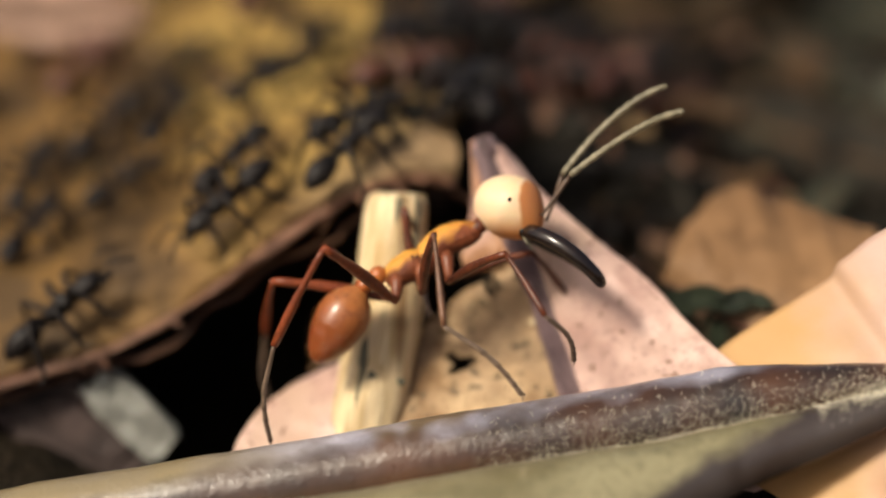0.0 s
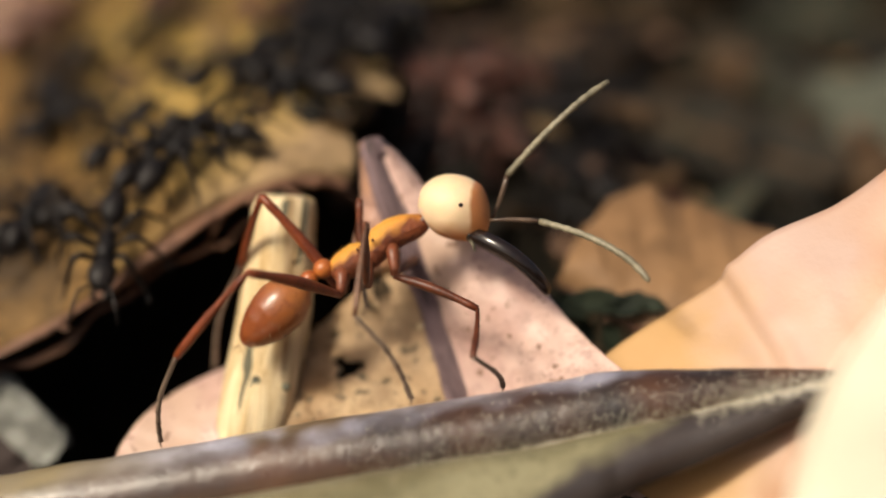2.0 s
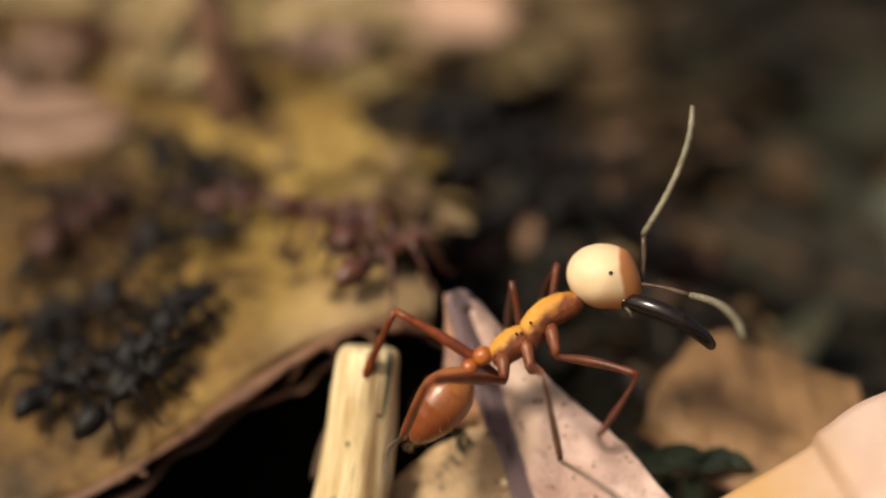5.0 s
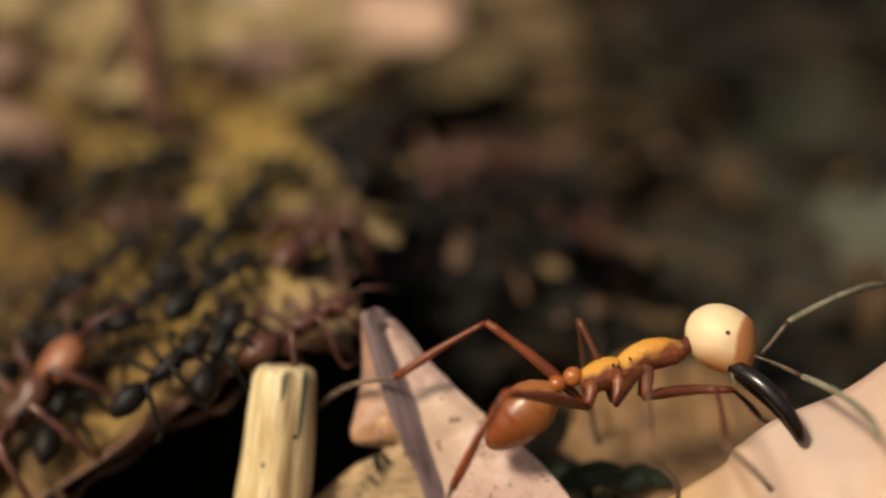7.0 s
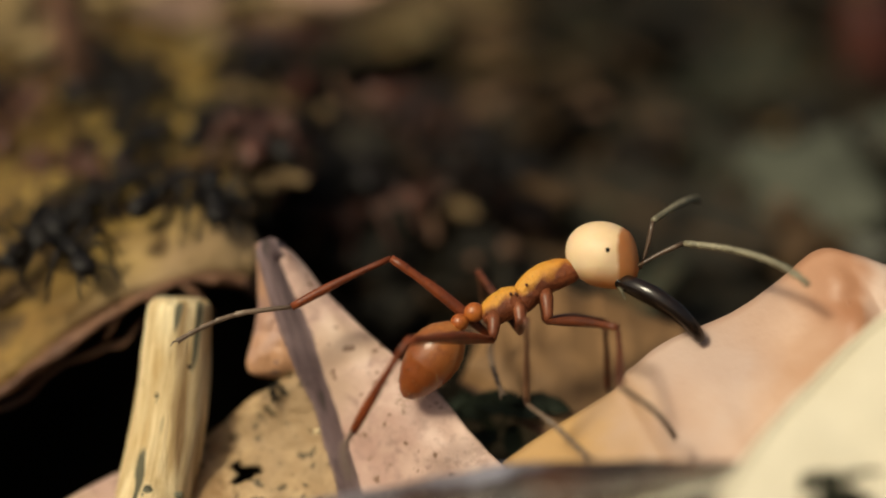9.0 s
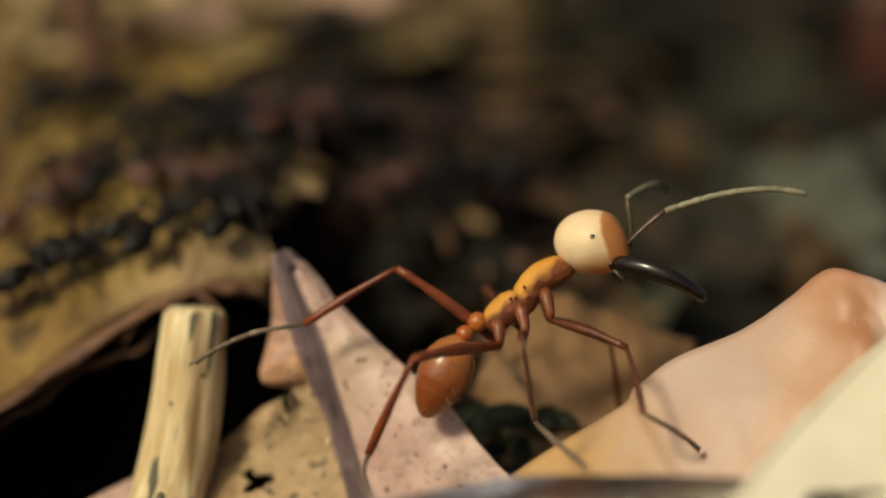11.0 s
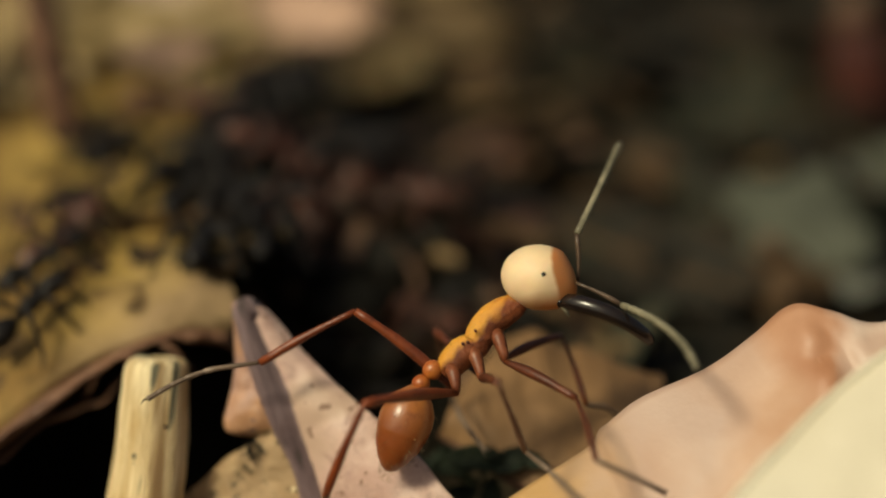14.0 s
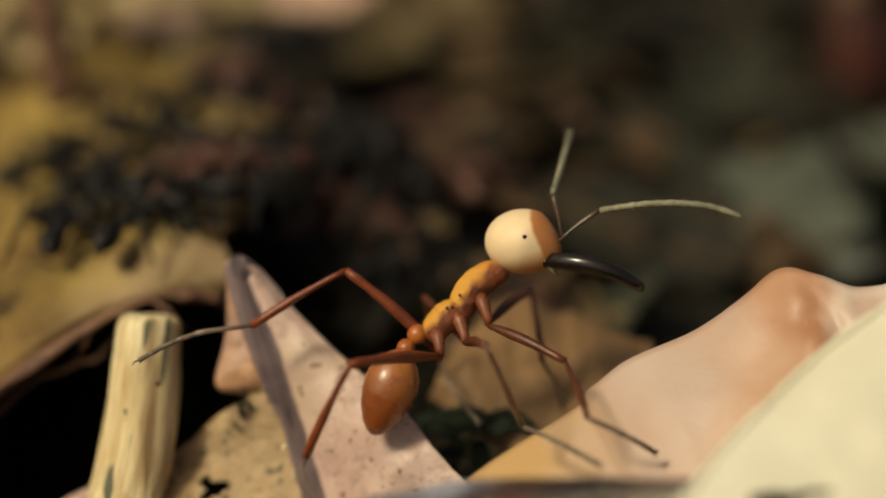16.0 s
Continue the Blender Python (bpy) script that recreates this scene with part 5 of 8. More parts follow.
        for k in range(11):
            for s, r in ((0.05, 0.115), (0.5, 0.145), (0.95, 0.125)):
                f = (k + s) / 11
                pts.append((5.3 * f, 0, 0.30 * math.sin(math.pi * f) - 0.25 * max(0, f - 0.7) ** 2 * 10))
                radii.append(r * (1.0 - 0.35 * max(0, f - 0.9) * 10))
        p[key + "_flagellum"] = part("antenna_whip", tube(pts, radii, 8), M["antenna"], p["head"], "pale jointed antenna whip")
    for key in ("HN", "MN", "FN", "HF", "MF", "FF"):
        x, y, z = HIPS[key[0]]
        s = -1 if key[1] == "N" else 1
        part("coxa", tube([(x + 0.42, 0.20 * s, -0.30), (x + 0.34, 0.40 * s, -0.62), (x + 0.14, 0.55 * s, z + 0.22), (x, y * s, z)], [0.27, 0.26, 0.19, 0.13], 12), M["coxa"], ant, "plum-red hip joint")
        lf, lt, la = LENGTHS[key[0]]
        slim = 1.0 if key[0] == "H" else 0.84
        femur = part("femur", limb(lf, tuple(slim * r for r in (0.13, 0.165, 0.21, 0.235, 0.235, 0.22, 0.195, 0.165, 0.18, 0.15)), 0.12, bristles=26), M["hind_leg"] if key[0] == "H" else M["leg"], ant)
        p[key + "_femur"] = femur
        p[key + "_tibia"] = part("tibia", limb(lt, tuple(slim * slim * r for r in (0.11, 0.125, 0.12, 0.135, 0.16, 0.18, 0.185, 0.175, 0.15)), 0.06, bristles=30), M["shin"] if key[0] == "M" else M["hind_leg"] if key[0] == "H" else M["leg"], femur)
        p[key + "_tarsus"] = part("tarsus", toe_limb(la), M["tarsus"], femur, "thin jointed brown foot")
    return ant, p


soldier, soldier_parts = make_soldier()


# ---- dark worker ants and a second soldier that cross behind ----
def make_worker(name, mat, label, group, big=1.0, head_mat=None):
    ant = thing(name, None, label, "ant", group)
    part("thorax", tube([(-0.8, 0, 0), (-0.4, 0, 0.1), (0.1, 0, 0.05), (0.5, 0, 0.18), (0.95, 0, 0.12)], [0.26, 0.46, 0.42, 0.52, 0.28], 12), mat, ant)
    part("waist", ball((-1.05, 0, 0), (0.26, 0.24, 0.26), 12, 8), mat, ant)
    part("gaster", tube([(-1.2, 0, -0.02), (-1.45, 0, 0), (-1.9, 0, 0), (-2.4, 0, -0.05), (-2.9, 0, -0.12), (-3.25, 0, -0.2), (-3.4, 0, -0.24)], [0.20, 0.48, 0.64, 0.66, 0.52, 0.26, 0.07], 14), mat, ant)
    head = part("head", ball((1.6, 0, 0.14), (0.92, 0.66, 0.52), 18, 12), head_mat or mat, ant)
    for s in (-1, 1):
        part("mandible", tube([(2.3, 0.3 * s, 0), (2.7, 0.32 * s, -0.1), (2.95, 0.05 * s, -0.18)], [0.14, 0.11, 0.04], 7), mat, head)
        part("antenna", tube([(2.2, 0.2 * s, 0.3), (2.9, 0.75 * s, 0.75), (3.6, 0.95 * s, 0.5), (4.3, 1.1 * s, 0.1)], [0.06, 0.07, 0.07, 0.05], 6), mat, head)
        for x, fx, fy in ((0.7, 1.9, 1.9), (0.1, 0.1, 2.6), (-0.5, -2.2, 2.4)):
            pts = spline([(x, 0.3 * s, -0.1), (x + (fx - x) * 0.4, s * fy * 0.55, 0.95), (x + (fx - x) * 0.75, s * fy * 0.85, -0.2), (fx, s * fy, -1.15), (fx + 0.4 * (1 if fx > 0 else -1), s * fy * 1.08, -1.2)], 12)
            part("leg", tube(pts, [0.12, 0.15, 0.16, 0.15, 0.13, 0.12, 0.12, 0.10, 0.085, 0.07, 0.06, 0.035], 7), mat, ant)
    return ant


worker_first = make_worker("worker_ant", M["worker"], "black-brown worker ant hurrying over the litter", "workers behind")
brown_first = make_worker("worker_ant", M["worker_brown"], "red-brown worker ant hurrying over the litter", "workers behind")
red_runner = make_worker("running_ant", M["worker_red"], "brick-red ant with an orange head running past", "", head_mat=M["runner_head"])
red_runner.scale = (1.45, 1.45, 1.45)


def make_workers():
    """Each worker with the ends of its wandering way, its reach, pace, phase and size."""
    rnd = random.Random(33)
    crowd = []
    taken = ([], [], [])

    def free(kind, maker):
        """A place at least 4.6 mm from those that other workers have at that stage."""
        for tries in range(60):
            p = maker()
            if all(math.hypot(p.x - q.x, p.y - q.y) > 4.6 - tries * 0.03 for q in taken[kind]):
                break
        taken[kind].append(p)
        return p

    for k in range(38):
        if k >= 24:
            a = free(0, lambda: Vector((rnd.uniform(-9, 6), rnd.uniform(12, 36), 0)))
            b = free(1, lambda: Vector((rnd.uniform(-9, 4), rnd.uniform(14, 36), 0)))
            c = free(2, lambda: yellow_shape(rnd.uniform(0.3, 0.9), rnd.uniform(0.1, 0.8)) if k % 2 else Vector((rnd.uniform(-8, 6), rnd.uniform(14, 34), 0)))
        elif k < 7:
            a = free(0, lambda: yellow_shape(rnd.uniform(0.0, 0.35), rnd.uniform(0.35, 0.9)))
            b = free(1, lambda: yellow_shape(rnd.uniform(0.25, 0.6), rnd.uniform(0.5, 0.95)))
            c = free(2, lambda: yellow_shape(rnd.uniform(0.12, 0.5), rnd.uniform(0.4, 0.9)))
        else:
            a = free(0, lambda: Vector((rnd.uniform(-4, 12), rnd.uniform(16, 38), 0)))
            b = free(1, lambda: Vector((rnd.uniform(-5, 8), rnd.uniform(17, 38), 0)))
            c = a.lerp(b, 0.4)
        ob = worker_first if k == 0 else brown_first if k == 1 else copy_thing(brown_first if k % 4 == 1 else worker_first, Matrix())
        big = rnd.uniform(0.85, 1.1)
        ob.scale = (big, big, big)
        crowd.append((ob, (a.x, a.y), (c.x, c.y), (b.x, b.y), rnd.uniform(1.0, 3.2), rnd.uniform(0.25, 0.6) * rnd.choice((-1, 1)), rnd.uniform(0, 6.28), big))
    return crowd


crowd = make_workers()
leaf_crossers = [copy_thing(brown_first if k in (6, 9, 16) else worker_first, Matrix()) for k in range(20)]


def wander(ob, start, middle, end, reach, pace, phase, big):
    """Rows of a worker that drifts over three places in loops, facing where it goes."""
    rows, head = [], None

    def drift(t):
        a, b, f = (start, middle, t / 5.5) if t < 5.5 else (middle, end, (t - 5.5) / 10.5)
        f = f * f * (3 - 2 * f)
        w = phase + pace * t * 2
        return a[0] + (b[0] - a[0]) * f + reach * math.cos(w), a[1] + (b[1] - a[1]) * f + reach * math.sin(w)

    for i in range(33):
        t = i * 0.5
        px, py = drift(t)
        qx, qy = drift(t + 0.1)
        dx, dy = qx - px, qy - py
        way = math.degrees(math.atan2(dy, dx))
        if head is None:
            head = way
        head += max(-55, min(55, (way - head + 180) % 360 - 180))
        rows.append((t, mm(px, py, top_height(px, py) + 1.2 * big, 0, 0, head)))
    walk(ob, rows)


for ant, big in zip(leaf_crossers, (0.82, 0.90, 0.78, 0.95, 0.85, 0.80, 0.90, 0.88, 0.78, 0.92, 0.84, 0.80, 0.85, 0.92, 0.80, 0.88, 0.95, 0.83, 0.90, 0.86)):
    ant.scale = (big, big, big)


def stroll(big, stops):
    """Rows of a worker that passes through stops (seconds, x, y, heading), with its body along the slope."""
    rows, head = [], stops[0][3]
    times = [q[0] for q in stops]
    turns = [stops[0][3]]
    for q in stops[1:]:
        turns.append(turns[-1] + (q[3] - turns[-1] + 180) % 360 - 180)
    for i in range(33):
        t = i * 0.5
        x, y = (float(np.interp(t, times, [q[k] for q in stops])) for k in (1, 2))
        head += max(-60, min(60, float(np.interp(t, times, turns)) - head))
        c, n = math.cos(radians(head)), math.sin(radians(head))
        rise = top_height(x + 1.8 * c, y + 1.8 * n) - top_height(x - 1.8 * c, y - 1.8 * n)
        pitch = max(-35, min(35, math.degrees(math.atan2(rise, 3.6))))
        rows.append((t, mm(x, y, top_height(x, y) + 1.15 * big, 0, -pitch, head)))
    return rows


def motions():
    still, nudged = place(0, 0, 0), place(0, 1.55, -5.0)
    walk(waxy_leaf, [(t, mm(*still.lerp(nudged, f))) for t, f in ((0, 0), (3, 0), (4, 0.22), (4.7, 0.4), (6.8, 1.08), (7.5, 1.0), (8, 0.9), (11.4, 1.0), (16, 1.0))])
    for row in crowd:
        wander(*row)
    walk(leaf_crossers[0], stroll(0.82, [
        (0, -14.6, 4.3, -147), (1, -13.1, 6.7, 77), (2, -10.6, 7.2, -62), (3.5, -12.8, 3.2, 37), (4, -14.9, 2.5, 3), (4.6, -18, 5.6, 47), (7, -10, 4.4, 68),
        (8, -7.5, 8, 41), (9, -6.5, 8.9, -116), (11.5, -7.4, 11.3, 83), (12.5, -9.9, 6.1, 54), (14, 3.6, 16.5, 20), (15, 3.4, 20, 34), (16, 3.4, 18.5, 38)]))
    walk(leaf_crossers[1], stroll(0.9, [
        (0, -21.3, 2, 19), (1, -19.3, 4.4, 28), (2, -14.6, 2.9, -138), (3.5, -15.3, 2.5, 79), (4, -19.3, 7.7, 85), (4.6, -21.1, 11.1, -16), (7, -18.8, 12.3, 73),
        (8, -15.2, 7, -18), (9, -14.6, 10, 82), (11.5, -15.1, 17.5, 85), (12.5, -14.3, 13.4, 50), (14, -12.8, 15.8, 84), (15, -11.3, 9.9, 65), (16, -12.2, 9.9, 91)]))
    walk(leaf_crossers[2], stroll(0.78, [
        (0, -11.8, 21.6, 84), (1, -6.4, 20.1, 68), (2, -1.2, 19.8, 0), (3.5, -12.7, 16.7, 87), (4, -9.1, 17.5, 75), (4.6, -5.1, 26.4, 27), (7, -9.4, 20.2, 72),
        (8, -13.4, 23.8, 65), (9, -6.7, 20.9, 37), (11.5, -10.8, 23.6, 39), (12.5, -11.6, 26.2, 58), (14, -4.4, 36.9, 67), (15, -7.1, 37.7, 79), (16, -3.6, 45.3, 70)]))
    walk(leaf_crossers[3], stroll(0.95, [
        (0, -3.1, 22.4, 3), (1, -3.9, 21.6, 66), (2, -3.5, 22.8, 80), (3.5, -8.7, 22.3, 69), (4, -5.7, 29.4, 74), (4.6, -0.3, 48.7, -2), (7, 7.4, 31.5, -9),
        (8, 2.1, 24.4, 28), (9, 15.9, 35.4, 47), (11.5, 5.5, 20.5, 45), (12.5, 4.5, 22.3, 69), (14, 0.1, 25, 37), (15, 3.1, 25.1, 28), (16, 1.9, 23, 29)]))
    walk(leaf_crossers[4], stroll(0.85, [
        (0, -8.9, 8.4, 38), (1, -10.6, 8.3, 15), (2, -7.7, 14.1, 67), (3.5, -10, 7.2, 67), (4, -11.8, 14.1, 73), (4.6, -16.5, 14.4, -38), (7, -12.9, 13.3, 82),
        (8, -3.9, 14.5, 88), (9, -1.8, 21.8, 2), (11.5, -6.8, 21.7, -22), (12.5, -7.2, 21.9, 72), (14, -6.2, 26.7, 76), (15, -0.4, 23.5, 3), (16, -1.9, 21.9, 7)]))
    walk(leaf_crossers[5], stroll(0.8, [
        (0, -18.6, 22, 66), (1, -12.9, 15.1, 67), (2, -20, 17.7, 90), (3.5, -21.1, 7.6, 96), (4, -22.5, 17.3, 62), (4.6, -24.7, 16.8, 79), (7, -19.1, 20.8, 53),
        (8, -18.4, 19.2, 84), (9, -12.4, 21.2, 88), (11.5, -13.2, 20.8, 72), (12.5, -13.6, 20.9, 83), (14, -13.4, 25, 71), (15, -8.6, 22.6, 36), (16, -6.4, 26.9, 7)]))
    walk(leaf_crossers[6], stroll(0.9, [
        (0, 0.4, 22.8, -7), (1, 3.4, 22.3, 55), (2, 2.6, 23.3, 27), (3.5, 0.3, 16.7, -2), (4, -0.4, 20.1, 45), (4.6, 1.2, 40.7, -45), (7, 0.1, 23.8, 45),
        (8, -1.5, 25.1, -57), (9, 2.2, 25.2, 0), (11.5, 0.8, 25.4, 0), (12.5, -2.8, 23.3, 27), (14, -1, 22.2, 46), (15, 0.5, 21.3, 9), (16, 0.5, 19.5, -31)]))
    walk(leaf_crossers[7], stroll(0.88, [
        (0, 7.6, 31.2, -43), (1, 10.5, 33.5, -42), (2, 10.9, 29, 18), (3.5, -2.6, 22.8, -1), (4, -4.4, 21.5, 33), (4.6, -10.3, 39, 74), (7, -5.2, 26.5, 61),
        (8, -4.3, 36.7, 37), (9, -2.2, 44.7, 72), (11.5, -4.3, 37.2, 91), (12.5, 1.5, 47.8, 1), (14, 4.6, 40.5, 23), (15, -3.8, 45.5, 64), (16, -0.9, 51, 7)]))
    walk(leaf_crossers[8], stroll(0.78, [
        (0, -19.9, 11.6, 26), (1, -16.3, 4.8, 60), (2, -13.3, 7.3, 57), (3.5, -13.9, 7, 83), (4, -13.8, 6.3, 58), (4.6, -15.7, 7.2, 56), (7, -13.9, 8.3, 20),
        (8, -13.4, 8.3, -69), (9, -11.5, 12.5, 71), (11.5, -4.8, 15.7, 40), (12.5, -11.6, 13, 65), (14, -6, 17.2, 71), (15, -6.5, 15, 62), (16, -12.3, 14.3, 44)]))
    walk(leaf_crossers[9], stroll(0.92, [
        (0, -7.1, 15.2, 39), (1, -2.5, 19.3, -34), (2, 1.6, 18.6, -35), (3.5, -7.1, 8.9, 63), (4, -7.3, 8.7, 72), (4.6, -6.7, 8.9, 50), (7, -6.6, 5.3, 33),
        (8, -5, 5.9, 11), (9, 0.5, 18.8, 1), (11.5, -1.1, 20.3, 12), (12.5, -3.9, 21.8, -25), (14, -3.9, 21.9, 15), (15, -4.3, 21.5, 38), (16, -5.9, 15.8, 63)]))
    walk(leaf_crossers[10], stroll(0.84, [
        (0, -25, 14, 75), (1, -20.1, 12.3, 90), (2, -18.5, 6.7, 81), (3.5, -17.4, 3.4, -5), (4, -21.3, 4.8, 76), (4.6, -21.6, 6.4, 61), (7, -16.7, 4.5, 79),
        (8, -16.3, 4.1, 61), (9, -12.2, 6.3, -102), (11.5, -14.4, 7.1, 28), (12.5, -13.9, 6.5, 32), (14, -13.5, 12.1, 33), (15, -11.6, 3.9, -2), (16, -9, 8.8, 71)]))
    walk(leaf_crossers[11], stroll(0.8, [
        (0, 3.6, 17.2, -10), (1, 0.1, 19.7, 3), (2, 4.7, 17.8, -33), (3.5, 5.4, 13.6, -63), (4, 5.8, 13.6, -22), (4.6, 5.4, 13.1, -51), (7, 1, 18.5, -2),
        (8, 5.1, 20.7, 76), (9, 5.7, 24.4, 81), (11.5, 2.3, 21.9, 28), (12.5, -1.1, 18.5, 13), (14, -1.7, 19.1, -25), (15, -2, 19.7, -18), (16, -3.2, 19.2, -16)]))
    walk(leaf_crossers[12], stroll(0.85, [
        (0, -24.1, 9.6, 73), (1, -17.5, 2.4, 31), (2.5, -18.2, 7.3, -19), (3.5, -18.5, 1.5, 11), (4.5, -18.5, 3.7, 33), (7, -12.1, 3.6, 30), (8.2, -16.1, 6.4, -20),
        (9.2, -14.7, 7.9, 27), (11.4, -12.1, 7.6, -21), (12.5, -10.6, 4.2, 31), (13.2, -10.7, 5.1, 56), (14, -13.2, 7.3, 56), (15, -12.3, 3.4, 54), (16, -11.5, 15.5, 54)]))
    walk(leaf_crossers[13], stroll(0.92, [
        (0, -21.6, 16.7, 54), (1, -22.5, 19.9, 70), (2.5, -18.5, 22.7, 68), (3.5, -17.7, 26.1, 73), (4.5, -18.3, 18.7, 67), (7, -15.9, 22.3, 67), (8.2, -13.2, 28.5, 48),
        (9.2, -16.6, 28.4, -16), (11.4, -18.1, 24.6, 55), (12.5, -9.4, 25.8, 78), (13.2, -8.1, 20.8, 74), (14, -6, 22.5, 81), (15, -2.2, 24.6, 56), (16, -4.3, 36.6, 67)]))
    walk(leaf_crossers[14], stroll(0.8, [
        (0, -13.6, 15.7, 19), (1, -16.7, 24.1, 65), (2.5, -16, 25.2, 65), (3.5, -14.6, 24.9, 82), (4.5, -15.9, 18, 80), (7, -10.5, 15.1, 74), (8.2, -7.9, 27.1, 82),
        (9.2, -5.9, 28, 84), (11.4, -5, 20.3, 71), (12.5, -4.9, 18.6, 87), (13.2, -3.8, 21.9, 71), (14, -2.2, 23.7, 82), (15, 1.9, 23.2, 67), (16, 1, 21.8, 78)]))
    walk(leaf_crossers[15], stroll(0.88, [
        (0, -9.3, 5.8, 48), (1, -12.5, 3.5, 35), (2.5, -11.7, 7.9, 69), (3.5, -15.5, 5.8, 27), (4.5, -17.7, 6.7, 58), (7, -10.7, 8, 55), (8.2, -9.7, 19.3, 73),
        (9.2, -7.4, 19.4, 78), (11.4, -9.5, 18.6, 75), (12.5, -14.2, 18, 71), (13.2, -13.9, 20.2, 55), (14, -12.7, 24.7, 81), (15, -6, 22.5, 83), (16, -14.7, 18.9, 22)]))
    walk(leaf_crossers[16], stroll(0.95, [
        (0, -24.1, 23, 68), (1, -21.8, 23.9, 68), (2.5, -22.5, 27.9, 52), (3.5, -24.3, 26.7, 82), (4.5, -22.3, 17.4, 56), (7, -22.3, 25.2, 70), (8.2, -20.6, 28.6, 68),
        (9.2, -17.3, 22.6, 70), (11.4, -15.7, 12.5, 27), (12.5, -12.2, 6.8, -15), (13.2, -13.7, 10.2, 58), (14, -13.1, 14.2, 55), (15, -7.2, 14.1, 67), (16, -7.3, 14.3, 68)]))
    walk(leaf_crossers[17], stroll(0.83, [
        (0, -18.6, 15.8, 74), (1, -18.6, 14.7, 70), (2.5, -18.7, 15.9, -14), (3.5, -20.2, 22.7, 67), (4.5, -23.8, 12.3, -17), (7, -18.6, 8.1, 59), (8.2, -18.4, 14.8, 25),
        (9.2, -11.6, 10.6, 79), (11.4, -8.7, 7.7, 56), (12.5, -7.9, 8.7, 56), (13.2, -7.5, 9.2, 70), (14, -6.3, 10.8, 89), (15, -4.6, 13.5, 24), (16, -4.2, 13.6, 52)]))
    walk(leaf_crossers[18], stroll(0.9, [
        (0, -6, 21, 0), (1, -7.8, 15.1, -27), (2.5, -12.4, 16.5, 84), (3.5, -17.7, 14.3, 26), (4.5, -19.2, 13.6, 56), (7, -16.2, 14, 57), (8.2, -15, 18.9, 68),
        (9.2, -10, 16.8, 81), (11.4, -12.5, 15.1, 27), (12.5, -10.9, 15, 78), (13.2, -10.4, 16.4, 55), (14, -8, 17.9, 80), (15, -3.8, 21.7, 63), (16, -3.8, 15.4, 91)]))
    walk(leaf_crossers[19], stroll(0.86, [
        (0, -14.4, 7.6, 53), (1, -14.9, 5, 23), (2.5, -15.5, 15.1, 69), (3.5, -19.7, 10.7, 25), (4.5, -20.6, 4.8, 29), (7, -15.8, 7.4, -21), (8.2, -12.5, 13.8, 77),
        (9.2, -7.9, 9.4, 69), (11.4, -6, 9.1, 76), (12.5, -6.9, 15, 80), (13.2, -5.4, 12.1, 85), (14, -3.9, 13.8, 92), (15, -0.3, 19.5, 21), (16, -0.6, 18.7, 21)]))
    walk(red_runner, [
        (0, mm(-108.154, 15.045, -24.013, -0.0, -6.8, -5.2)),
        (5.8, mm(-44.916, 9.279, -16.498, -0.0, -9.1, -4.6)),
        (6.8, mm(-21.2, 3.1, -6.3, 0, -23.1, 29.4)), (7, mm(-18.1, 4.5, -5.0, 0, -39.7, 38.1)), (7.2, mm(-14.9, 4.7, -3.5, 0, -42.9, 36.0)),
        (7.3, mm(-13.2, 4.9, -2.9, 0, -42.5, 33.4)), (7.4, mm(-11.9, 6.8, -1.8, 0, -40.0, 28.2)), (7.5, mm(-11.2, 12.2, -0.7, 0, -31.9, 20.2)),
        (7.6, mm(-10.6, 15.4, 0.1, 0, -25.5, 16.1)), (7.7, mm(-4.8, 16.1, -0.3, 0, -13.4, 8.0)), (7.8, mm(0.3, 19.1, -2.0, 0, -10.7, 3.2)),
        (8, mm(9.6, 26.5, -4.6, 0, -21.9, 0.4)), (8.2, mm(14.5, 26.5, -6.6, 0, -19.2, -2.7)), (8.4, mm(18.9, 24.8, -7.8, 0, -11.7, -7.6)),
        (8.6, mm(23.1, 23.0, -7.7, 0, -10.5, -10.6)),
        (9.2, mm(39.660, 30.584, -6.060, 0.0, 1.3, 3.6)),
        (16, mm(157.508, 39.008, -9.156, 0.0, 1.5, 4.1)),
    ])
